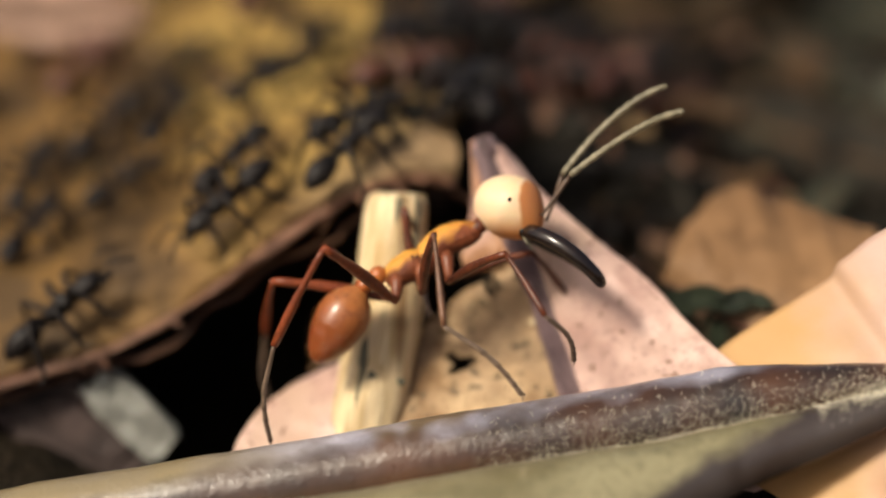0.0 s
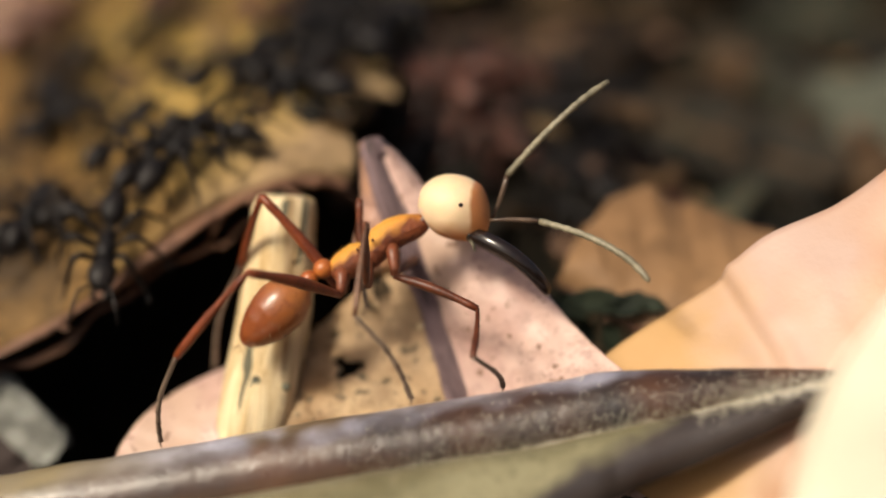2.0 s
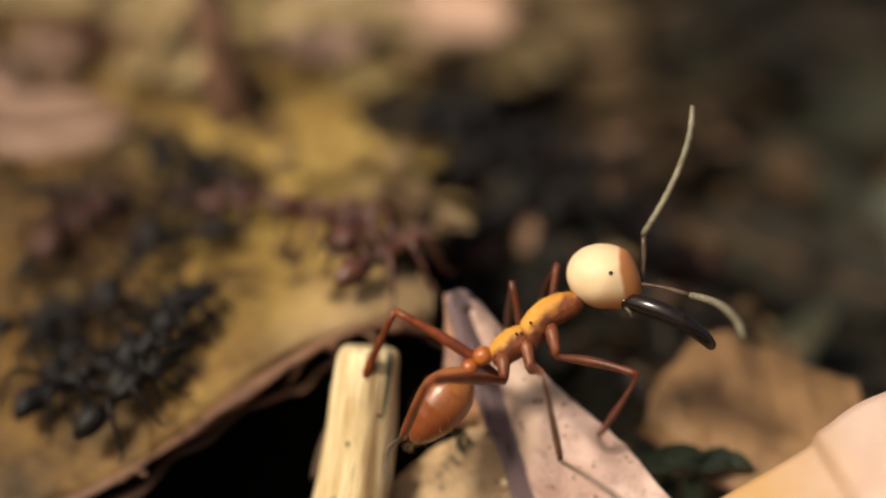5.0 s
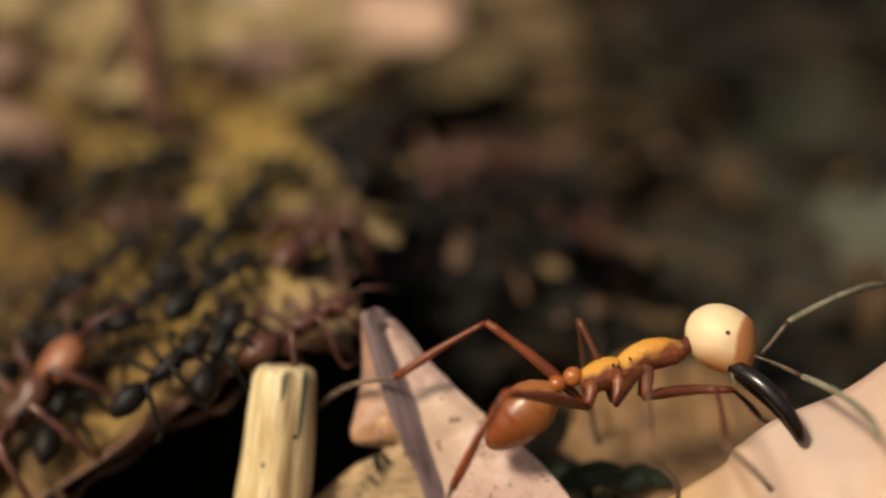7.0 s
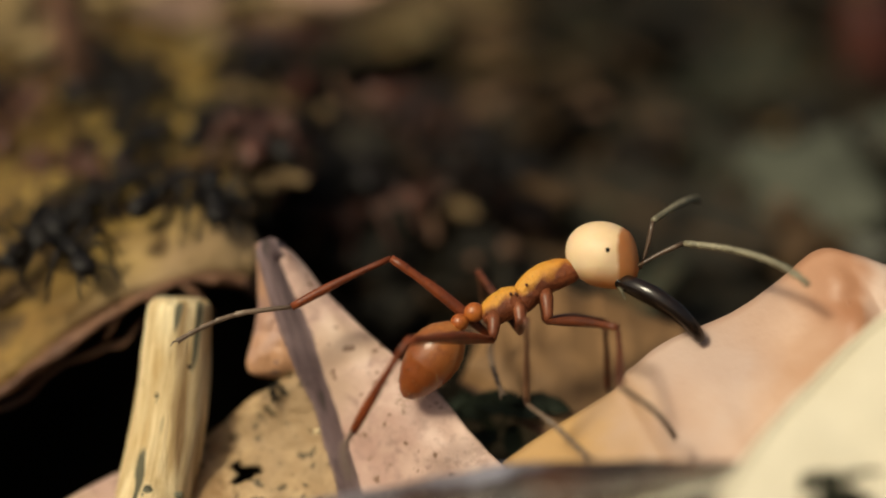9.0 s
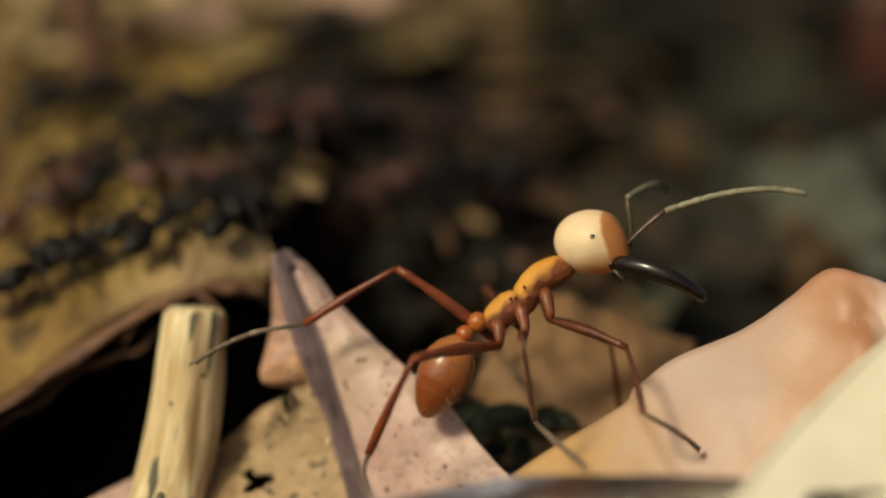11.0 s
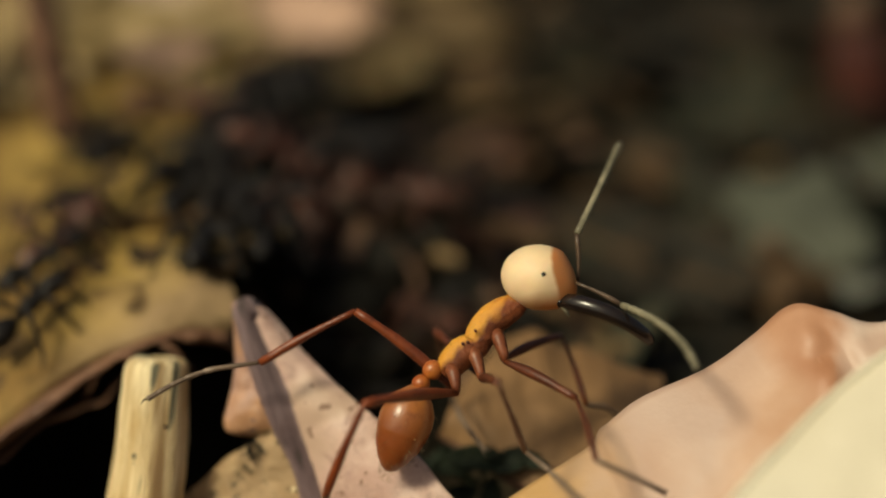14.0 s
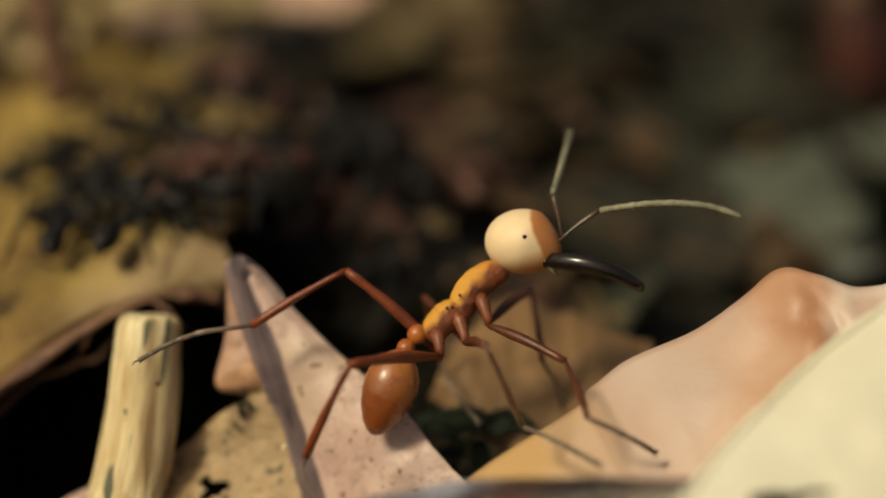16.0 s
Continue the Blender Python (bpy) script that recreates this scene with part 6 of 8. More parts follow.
    walk(soldier, [
        (0, mm(-7.988, -1.554, -4.268, -21.9, -23.7, 9.2)), (0.5, mm(-6.450, -1.509, -4.145, -21.1, -17.9, 6.8)), (1, mm(-4.715, -1.462, -4.017, -21.3, -19.5, 7.4)),
        (1.5, mm(-5.162, -1.476, -4.055, -21.9, -23.7, 9.2)), (2, mm(-5.545, -1.416, -3.891, -21.9, -23.5, 9.1)), (2.5, mm(-5.963, -1.257, -3.454, -23.3, -30.1, 12.2)),
        (3, mm(-5.983, -1.213, -3.332, -25.2, -36.5, 15.6)), (3.5, mm(-6.306, -1.134, -3.115, -29.5, -45.9, 22.1)), (4, mm(-5.818, -0.989, -2.718, -23.8, -31.9, 13.1)),
        (4.5, mm(-5.053, -0.360, -0.988, -24.5, -34.4, 14.4)), (4.7, mm(-4.142, -0.432, -1.188, -24.0, -32.6, 13.5)), (6.8, mm(3.265, -0.483, -1.326, -20.9, -16.4, 6.1)),
        (7, mm(3.881, -0.440, -1.208, -20.6, -13.6, 5.1)), (7.5, mm(3.751, -0.604, -1.659, -21.7, -22.3, 8.6)), (8, mm(3.829, -0.583, -1.601, -21.7, -22.5, 8.7)),
        (8.5, mm(3.907, -0.604, -1.660, -21.0, -17.0, 6.4)), (9, mm(4.283, -0.588, -1.615, -21.7, -22.0, 8.5)), (11.5, mm(3.710, -0.531, -1.459, -23.5, -31.1, 12.7)),
        (12, mm(3.459, -0.571, -1.569, -24.1, -33.2, 13.8)), (12.5, mm(3.526, -0.632, -1.737, -26.6, -40.1, 17.8)), (13, mm(3.658, -0.634, -1.742, -25.3, -36.8, 15.8)),
        (13.5, mm(3.716, -0.593, -1.630, -25.1, -36.2, 15.4)), (14, mm(3.711, -0.578, -1.587, -24.6, -34.8, 14.6)), (14.5, mm(3.811, -0.523, -1.437, -24.1, -33.2, 13.8)),
        (15, mm(3.698, -0.575, -1.581, -24.5, -34.5, 14.5)), (15.5, mm(3.571, -0.620, -1.702, -25.2, -36.7, 15.7)), (16, mm(3.503, -0.648, -1.780, -24.9, -35.6, 15.1)),
    ])
    walk(soldier_parts["gaster"], [
        (0, mm(-0.720, 0.000, -0.150, 0.0, -33.0, 2.2)), (0.5, mm(-0.720, 0.000, -0.150, 0.0, -35.0, 2.2)), (1, mm(-0.720, 0.000, -0.150, 0.0, -30.0, 2.1)),
        (1.5, mm(-0.720, 0.000, -0.150, 0.0, -22.0, 2.3)), (2, mm(-0.720, 0.000, -0.150, 0.0, -20.0, 0.8)), (2.5, mm(-0.720, 0.000, -0.150, 0.0, -24.0, 2.5)),
        (3, mm(-0.720, 0.000, -0.150, 0.0, -18.0, 2.6)), (3.5, mm(-0.720, 0.000, -0.150, 0.0, -12.0, 2.1)), (4, mm(-0.720, 0.000, -0.150, 0.0, -15.0, 2.0)),
        (4.5, mm(-0.720, 0.000, -0.150, 0.0, -21.0, 2.2)), (4.7, mm(-0.720, 0.000, -0.150, 0.0, -21.2, 2.2)), (6.8, mm(-0.720, 0.000, -0.150, -0.0, -31.1, -0.3)),
        (7, mm(-0.720, 0.000, -0.150, -0.0, -29.0, -3.4)), (7.5, mm(-0.720, 0.000, -0.150, -0.0, -27.0, -5.6)), (8, mm(-0.720, 0.000, -0.150, -0.0, -29.0, -7.1)),
        (8.5, mm(-0.720, 0.000, -0.150, -0.0, -29.0, -3.2)), (9, mm(-0.720, 0.000, -0.150, -0.0, -31.0, -6.8)), (11.5, mm(-0.720, 0.000, -0.150, -0.0, -32.0, -0.3)),
        (12, mm(-0.720, 0.000, -0.150, -0.0, -29.0, -2.3)), (12.5, mm(-0.720, 0.000, -0.150, -0.0, -23.0, -5.0)), (13, mm(-0.720, 0.000, -0.150, -0.0, -25.0, -1.9)),
        (13.5, mm(-0.720, 0.000, -0.150, 0.0, -27.0, 2.4)), (14, mm(-0.720, 0.000, -0.150, 0.0, -32.0, 0.8)), (14.5, mm(-0.720, 0.000, -0.150, 0.0, -31.0, 2.4)),
        (15, mm(-0.720, 0.000, -0.150, -0.0, -30.0, -1.2)), (15.5, mm(-0.720, 0.000, -0.150, -0.0, -29.0, -3.0)), (16, mm(-0.720, 0.000, -0.150, -0.0, -32.0, -0.4)),
    ])
    walk(soldier_parts["head"], [
        (0, mm(5.928, -0.000, 0.173, -36.0, 56.2, -41.2)), (0.5, mm(5.727, 0.000, 0.108, -37.4, 55.3, -43.0)), (1, mm(5.686, 0.000, 0.066, 1.6, 60.8, 1.8)),
        (1.5, mm(5.729, 0.000, -0.085, 24.5, 65.0, 26.7)), (2, mm(5.735, -0.000, -0.050, -13.8, 64.3, -15.2)), (2.5, mm(5.780, 0.000, 0.312, 13.8, 59.3, 15.9)),
        (3, mm(5.380, 0.000, 0.389, 21.3, 56.7, 25.0)), (3.5, mm(5.478, 0.000, 0.169, 41.8, 58.2, 46.4)), (4, mm(5.938, -0.000, -0.152, 10.9, 67.8, 11.7)),
        (4.5, mm(5.487, 0.000, 0.186, 4.5, 60.9, 5.1)), (4.7, mm(5.647, -0.000, 0.193, -9.1, 60.6, -10.4)), (6.8, mm(5.747, 0.000, -0.017, -39.6, 60.2, -43.6)),
        (7, mm(5.961, -0.000, -0.004, -37.7, 58.4, -42.2)), (7.5, mm(5.660, -0.000, 0.130, -18.9, 62.2, -21.2)), (8, mm(5.571, 0.000, -0.008, -14.9, 65.1, -16.4)),
        (8.5, mm(5.650, 0.000, 0.060, -37.2, 59.4, -41.4)), (9, mm(5.485, 0.000, -0.013, -27.9, 58.5, -31.9)), (11.5, mm(5.456, 0.000, 0.237, -25.6, 49.8, -32.1)),
        (12, mm(5.455, -0.000, 0.282, -8.0, 50.2, -10.4)), (12.5, mm(5.579, -0.000, 0.176, 3.1, 55.2, 3.8)), (13, mm(5.515, -0.000, 0.126, -10.6, 65.2, -11.7)),
        (13.5, mm(5.569, 0.000, 0.170, -17.2, 61.6, -19.4)), (14, mm(5.476, -0.000, 0.200, -22.4, 63.2, -24.8)), (14.5, mm(5.411, -0.000, 0.180, -29.2, 60.6, -32.6)),
        (15, mm(5.481, 0.000, 0.218, -25.7, 56.4, -30.0)), (15.5, mm(5.443, 0.000, 0.153, -20.4, 56.1, -24.1)), (16, mm(5.497, -0.000, 0.235, -20.6, 54.7, -24.7)),
    ])
    walk(soldier_parts["HN_femur"], [
        (0, mm(0.300, -0.600, -1.200, 0.0, -37.1, -110.6)), (0.5, mm(0.300, -0.600, -1.200, -0.0, -32.1, -125.1)), (0.75, mm(0.300, -0.600, -1.200, 0.1, -30.1, -130.9)),
        (1, mm(0.300, -0.600, -1.200, -0.0, -28.1, -136.7)), (1.25, mm(0.300, -0.600, -1.200, -0.0, -27.8, -130.2)), (1.5, mm(0.300, -0.600, -1.200, -0.0, -27.4, -123.9)),
        (2, mm(0.300, -0.600, -1.200, -0.0, -26.5, -123.8)), (2.5, mm(0.300, -0.600, -1.200, 0.0, -23.6, -121.9)), (3, mm(0.300, -0.600, -1.200, -0.0, -30.0, -121.6)),
        (3.25, mm(0.300, -0.600, -1.200, 0.0, -30.8, -118.9)), (3.5, mm(0.300, -0.600, -1.200, 0.0, -31.5, -116.2)), (4, mm(0.300, -0.600, -1.200, 0.0, -34.1, -94.7)),
        (4.5, mm(0.300, -0.600, -1.200, -0.0, -23.8, -116.1)), (4.7, mm(0.300, -0.600, -1.200, -0.0, -20.6, -118.3)), (6.8, mm(0.300, -0.600, -1.200, -0.0, -24.2, -126.9)),
        (7, mm(0.300, -0.600, -1.200, -0.0, -19.4, -129.7)), (7.5, mm(0.300, -0.600, -1.200, 0.0, -18.5, -119.1)), (8, mm(0.300, -0.600, -1.200, -0.0, -16.0, -120.7)),
        (8.5, mm(0.300, -0.600, -1.200, -0.0, -16.2, -124.2)), (9, mm(0.300, -0.600, -1.200, -0.0, -17.1, -127.1)), (11.5, mm(0.300, -0.600, -1.200, -0.0, -19.6, -127.5)),
        (12, mm(0.300, -0.600, -1.200, 0.0, -22.8, -123.9)), (12.5, mm(0.300, -0.600, -1.200, -0.0, -24.7, -124.2)), (13, mm(0.300, -0.600, -1.200, -0.0, -23.8, -127.2)),
        (13.5, mm(0.300, -0.600, -1.200, 0.0, -24.0, -124.9)), (14, mm(0.300, -0.600, -1.200, -0.0, -23.9, -125.8)), (14.5, mm(0.300, -0.600, -1.200, -0.0, -22.9, -129.3)),
        (15, mm(0.300, -0.600, -1.200, 0.0, -24.9, -127.1)), (15.5, mm(0.300, -0.600, -1.200, 0.0, -24.5, -124.6)), (16, mm(0.300, -0.600, -1.200, 0.0, -24.0, -124.4)),
    ])
    walk(soldier_parts["HN_tibia"], [
        (0, mm(4.900, 0.000, -0.000, -90.2, 29.7, -110.8)), (0.5, mm(4.900, -0.000, 0.000, -82.2, 43.7, -90.6)), (0.75, mm(4.900, -0.000, -0.000, -75.4, 42.6, -80.7)),
        (1, mm(4.900, -0.000, -0.000, -69.1, 40.7, -71.2)), (1.25, mm(4.900, -0.000, -0.000, -72.4, 34.8, -75.7)), (1.5, mm(4.900, -0.000, 0.000, -75.0, 28.7, -79.5)),
        (2, mm(4.900, -0.000, 0.000, -76.9, 29.4, -83.4)), (2.5, mm(4.900, 0.000, -0.000, -77.2, 22.2, -83.7)), (3, mm(4.900, -0.000, 0.000, -76.6, 22.2, -82.3)),
        (3.25, mm(4.900, 0.000, 0.000, -78.0, 16.6, -86.3)), (3.5, mm(4.900, 0.000, 0.000, -78.9, 11.0, -90.1)), (4, mm(4.900, 0.000, 0.000, -79.9, 6.2, -138.1)),
        (4.5, mm(4.900, -0.000, -0.000, -86.4, 15.4, -121.8)), (4.7, mm(4.900, -0.000, -0.000, -82.7, 9.4, -124.0)), (6.8, mm(4.900, -0.000, 0.000, -90.3, 43.7, -102.5)),
        (7, mm(4.900, -0.000, -0.000, -86.8, 46.7, -96.4)), (7.5, mm(4.900, 0.000, -0.000, -86.2, 30.5, -102.2)), (8, mm(4.900, -0.000, -0.000, -87.0, 30.0, -104.2)),
        (8.5, mm(4.900, -0.000, 0.000, -86.5, 36.5, -99.7)), (9, mm(4.900, -0.000, 0.000, -81.2, 34.4, -91.0)), (11.5, mm(4.900, -0.000, 0.000, -79.3, 32.3, -87.8)),
        (12, mm(4.900, 0.000, 0.000, -82.9, 22.8, -99.2)), (12.5, mm(4.900, -0.000, 0.000, -81.2, 18.8, -96.2)), (13, mm(4.900, -0.000, -0.000, -79.2, 26.3, -88.5)),
        (13.5, mm(4.900, 0.000, 0.000, -81.2, 26.9, -92.9)), (14, mm(4.900, -0.000, -0.000, -81.1, 27.5, -92.7)), (14.5, mm(4.900, -0.000, -0.000, -80.8, 29.1, -91.6)),
        (15, mm(4.900, 0.000, 0.000, -81.2, 27.5, -92.8)), (15.5, mm(4.900, 0.000, -0.000, -80.9, 23.1, -93.6)), (16, mm(4.900, 0.000, -0.000, -79.8, 25.9, -89.9)),
    ])
    walk(soldier_parts["HN_tarsus"], [
        (0, mm(3.602, -3.409, -2.081, -100.2, 22.8, -140.4)), (0.5, mm(4.867, -3.034, -2.904, -98.6, 26.5, -131.1)), (0.75, mm(5.401, -3.049, -2.845, -90.6, 76.2, -121.8)),
        (1, mm(5.927, -3.014, -2.739, 74.1, 53.6, 44.1)), (1.25, mm(5.753, -3.342, -2.397, -49.6, 69.8, -85.0)), (1.5, mm(5.571, -3.622, -2.018, -73.1, 21.7, -114.8)),
        (2, mm(5.323, -3.634, -2.062, -92.8, 25.9, -120.5)), (2.5, mm(5.324, -3.866, -1.586, -88.5, 18.8, -121.2)), (3, mm(5.420, -3.853, -1.588, -84.3, 13.5, -116.9)),
        (3.25, mm(5.159, -4.016, -1.203, -56.2, 54.5, -71.4)), (3.5, mm(4.895, -4.123, -0.801, 19.1, 46.1, 18.7)), (4, mm(1.791, -2.787, -0.454, -2.1, 57.9, -2.0)),
        (4.5, mm(2.766, -3.441, -1.114, 30.6, 27.8, 21.2)), (4.7, mm(2.584, -3.436, -0.686, 31.2, 24.5, 20.3)), (6.8, mm(4.242, -2.966, -2.900, 42.5, 36.8, 36.2)),
        (7, mm(4.580, -2.861, -3.058, 46.7, 32.8, 38.8)), (7.5, mm(4.137, -3.536, -2.135, 27.6, 38.4, 22.4)), (8, mm(4.010, -3.527, -2.100, 27.8, 33.5, 21.1)),
        (8.5, mm(4.328, -3.327, -2.499, 43.1, 32.0, 34.5)), (9, mm(4.838, -3.463, -2.375, 47.7, 27.2, 36.8)), (11.5, mm(5.034, -3.546, -2.247, 48.4, 31.1, 39.8)),
        (12, mm(4.282, -3.822, -1.629, 39.5, 40.2, 34.4)), (12.5, mm(4.470, -3.954, -1.350, 38.3, 35.0, 31.2)), (13, mm(4.997, -3.765, -1.858, 48.5, 33.0, 40.9)),
        (13.5, mm(4.708, -3.741, -1.899, 45.2, 34.3, 37.9)), (14, mm(4.723, -3.723, -1.937, 45.8, 33.4, 38.1)), (14.5, mm(4.798, -3.670, -2.041, 49.5, 33.4, 42.3)),
        (15, mm(4.716, -3.722, -1.937, 48.3, 36.1, 42.2)), (15.5, mm(4.659, -3.855, -1.651, 45.4, 38.4, 39.9)), (16, mm(4.906, -3.777, -1.837, 48.4, 36.2, 42.3)),
    ])
    walk(soldier_parts["MN_femur"], [
        (0, mm(1.350, -0.700, -1.350, -0.0, -33.2, -60.1)), (0.5, mm(1.350, -0.700, -1.350, 0.0, -48.5, -59.0)), (1, mm(1.350, -0.700, -1.350, -0.0, -42.3, -57.1)),
        (1.5, mm(1.350, -0.700, -1.350, 0.0, -37.3, -57.8)), (2, mm(1.350, -0.700, -1.350, 0.0, -38.7, -65.9)), (2.5, mm(1.350, -0.700, -1.350, 0.0, -23.0, -72.0)),
        (3, mm(1.350, -0.700, -1.350, 0.0, -20.7, -77.6)), (3.5, mm(1.350, -0.700, -1.350, -0.0, -9.0, -89.3)), (4, mm(1.350, -0.700, -1.350, -0.0, 4.8, -69.9)),
        (4.5, mm(1.350, -0.700, -1.350, 0.0, 19.0, -82.1)), (4.7, mm(1.350, -0.700, -1.350, 0.0, 10.8, -86.2)), (5.75, mm(1.350, -0.700, -1.350, 1.6, -6.8, -76.2)),
        (6.8, mm(1.350, -0.700, -1.350, 0.0, -24.5, -65.8)), (7, mm(1.350, -0.700, -1.350, -0.0, -24.9, -67.5)), (7.25, mm(1.350, -0.700, -1.350, 0.2, -15.7, -70.4)),
        (7.5, mm(1.350, -0.700, -1.350, -0.0, -6.4, -73.2)), (8, mm(1.350, -0.700, -1.350, -0.0, -4.3, -76.1)), (8.5, mm(1.350, -0.700, -1.350, -0.0, -11.0, -79.4)),
        (9, mm(1.350, -0.700, -1.350, -0.0, -9.2, -85.1)), (11.5, mm(1.350, -0.700, -1.350, 0.0, 1.0, -94.7)), (12, mm(1.350, -0.700, -1.350, -0.0, 2.9, -92.4)),
        (12.5, mm(1.350, -0.700, -1.350, -0.0, 0.3, -86.3)), (13, mm(1.350, -0.700, -1.350, -0.0, 4.7, -80.7)), (13.5, mm(1.350, -0.700, -1.350, -0.0, 5.9, -80.7)),
        (14, mm(1.350, -0.700, -1.350, 0.0, 3.9, -81.6)), (14.5, mm(1.350, -0.700, -1.350, 0.0, 2.6, -82.9)), (15, mm(1.350, -0.700, -1.350, -0.0, -5.8, -84.6)),
        (15.5, mm(1.350, -0.700, -1.350, -0.0, 7.0, -80.7)), (16, mm(1.350, -0.700, -1.350, -0.0, 5.9, -79.7)),
    ])
    walk(soldier_parts["MN_tibia"], [
        (0, mm(3.400, 0.000, 0.000, -117.1, 55.4, -128.6)), (0.5, mm(3.400, 0.000, -0.000, -124.1, 37.1, -148.5)), (1, mm(3.400, 0.000, 0.000, -100.0, 38.2, -120.1)),
        (1.5, mm(3.400, 0.000, 0.000, -103.2, 37.9, -124.7)), (2, mm(3.400, 0.000, -0.000, -105.7, 45.7, -121.9)), (2.5, mm(3.400, 0.000, 0.000, -87.1, 52.1, -95.3)),
        (3, mm(3.400, 0.000, 0.000, -112.1, 30.7, -143.8)), (3.5, mm(3.400, -0.000, -0.000, -103.7, 28.4, -136.5)), (4, mm(3.400, 0.000, -0.000, 165.4, 62.9, 159.8)),
        (4.5, mm(3.400, -0.000, -0.000, -147.1, 69.3, -151.1)), (4.7, mm(3.400, -0.000, 0.000, -144.6, 60.1, -151.8)), (5.75, mm(3.400, -0.000, 0.000, -112.3, 65.7, -118.1)),
        (6.8, mm(3.400, 0.000, 0.000, -77.8, 61.8, -82.2)), (7, mm(3.400, -0.000, 0.000, -81.0, 64.1, -85.6)), (7.25, mm(3.400, -0.000, 0.000, -130.3, 65.5, -135.4)),
        (7.5, mm(3.400, -0.000, -0.000, -162.2, 52.6, -167.9)), (8, mm(3.400, -0.000, -0.000, -161.2, 54.1, -166.8)), (8.5, mm(3.400, -0.000, 0.000, -159.3, 47.8, -167.1)),
        (9, mm(3.400, -0.000, -0.000, -142.5, 45.3, -156.8)), (11.5, mm(3.400, -0.000, -0.000, -130.3, 51.9, -143.2)), (12, mm(3.400, 0.000, -0.000, -137.9, 48.9, -151.4)),
        (12.5, mm(3.400, 0.000, 0.000, -130.7, 44.2, -148.4)), (13, mm(3.400, 0.000, -0.000, -153.0, 56.1, -160.1)), (13.5, mm(3.400, 0.000, -0.000, -156.5, 58.7, -162.0)),
        (14, mm(3.400, -0.000, 0.000, -159.7, 54.4, -165.6)), (14.5, mm(3.400, -0.000, 0.000, -161.8, 54.5, -167.1)), (15, mm(3.400, -0.000, 0.000, -163.0, 56.9, -167.5)),
        (15.5, mm(3.400, 0.000, -0.000, -139.4, 65.9, -145.1)), (16, mm(3.400, 0.000, 0.000, -150.5, 69.5, -154.1)),
    ])
    walk(soldier_parts["MN_tarsus"], [
        (0, mm(2.124, -1.599, -2.962, 123.7, 49.9, 138.4)), (0.5, mm(0.951, -1.501, -2.170, 118.9, 31.2, 149.8)), (1, mm(1.983, -2.450, -2.225, 132.1, 25.2, 165.2)),
        (1.5, mm(1.781, -2.335, -2.211, 126.6, 24.8, 162.9)), (2, mm(2.072, -2.133, -2.578, 138.2, 32.6, 162.1)), (2.5, mm(3.195, -2.202, -2.841, 152.4, 36.7, 167.2)),
        (3, mm(0.902, -1.830, -1.836, -37.6, 71.2, -28.2)), (3.5, mm(1.104, -2.182, -1.710, -12.7, 63.3, -12.6)), (4, mm(1.860, 0.566, -3.204, 15.6, 61.9, 15.3)),
        (4.5, mm(2.289, -0.614, -3.369, -5.9, 24.2, -3.5)), (4.7, mm(1.817, -0.849, -3.120, 5.4, 29.2, 3.6)), (5.75, mm(2.704, -1.304, -3.282, 66.7, 53.4, 86.2)),
        (6.8, mm(3.632, -1.687, -3.172, 106.8, 14.3, 149.5)), (7, mm(3.522, -1.569, -3.238, 93.7, 15.4, 148.5)), (7.25, mm(2.338, -1.047, -3.276, 63.9, 57.6, 103.2)),
        (7.5, mm(1.262, -0.460, -2.860, -16.8, 46.6, 9.2)), (8, mm(1.345, -0.483, -2.916, 7.0, 38.9, 5.5)), (8.5, mm(1.043, -0.538, -2.667, 20.8, 43.3, 17.7)),
        (9, mm(1.075, -0.998, -2.561, 21.9, 44.5, 18.9)), (11.5, mm(1.622, -1.329, -2.834, 22.9, 27.0, 15.1)), (12, mm(1.325, -1.133, -2.715, 13.2, 29.0, 8.8)),
        (12.5, mm(1.202, -1.351, -2.511, 41.5, 75.1, 42.5)), (13, mm(1.511, -0.683, -2.988, 13.6, 41.8, 11.2)), (13.5, mm(1.623, -0.577, -3.077, 5.2, 30.0, 3.5)),
        (14, mm(1.372, -0.519, -2.929, 1.9, 29.1, 1.3)), (14.5, mm(1.362, -0.467, -2.931, 3.7, 31.5, 2.6)), (15, mm(1.482, -0.425, -3.017, 7.0, 38.2, 5.4)),
        (15.5, mm(2.195, -0.841, -3.286, 23.7, 32.4, 17.4)), (16, mm(2.264, -0.553, -3.371, 20.4, 32.3, 14.7)),
    ])
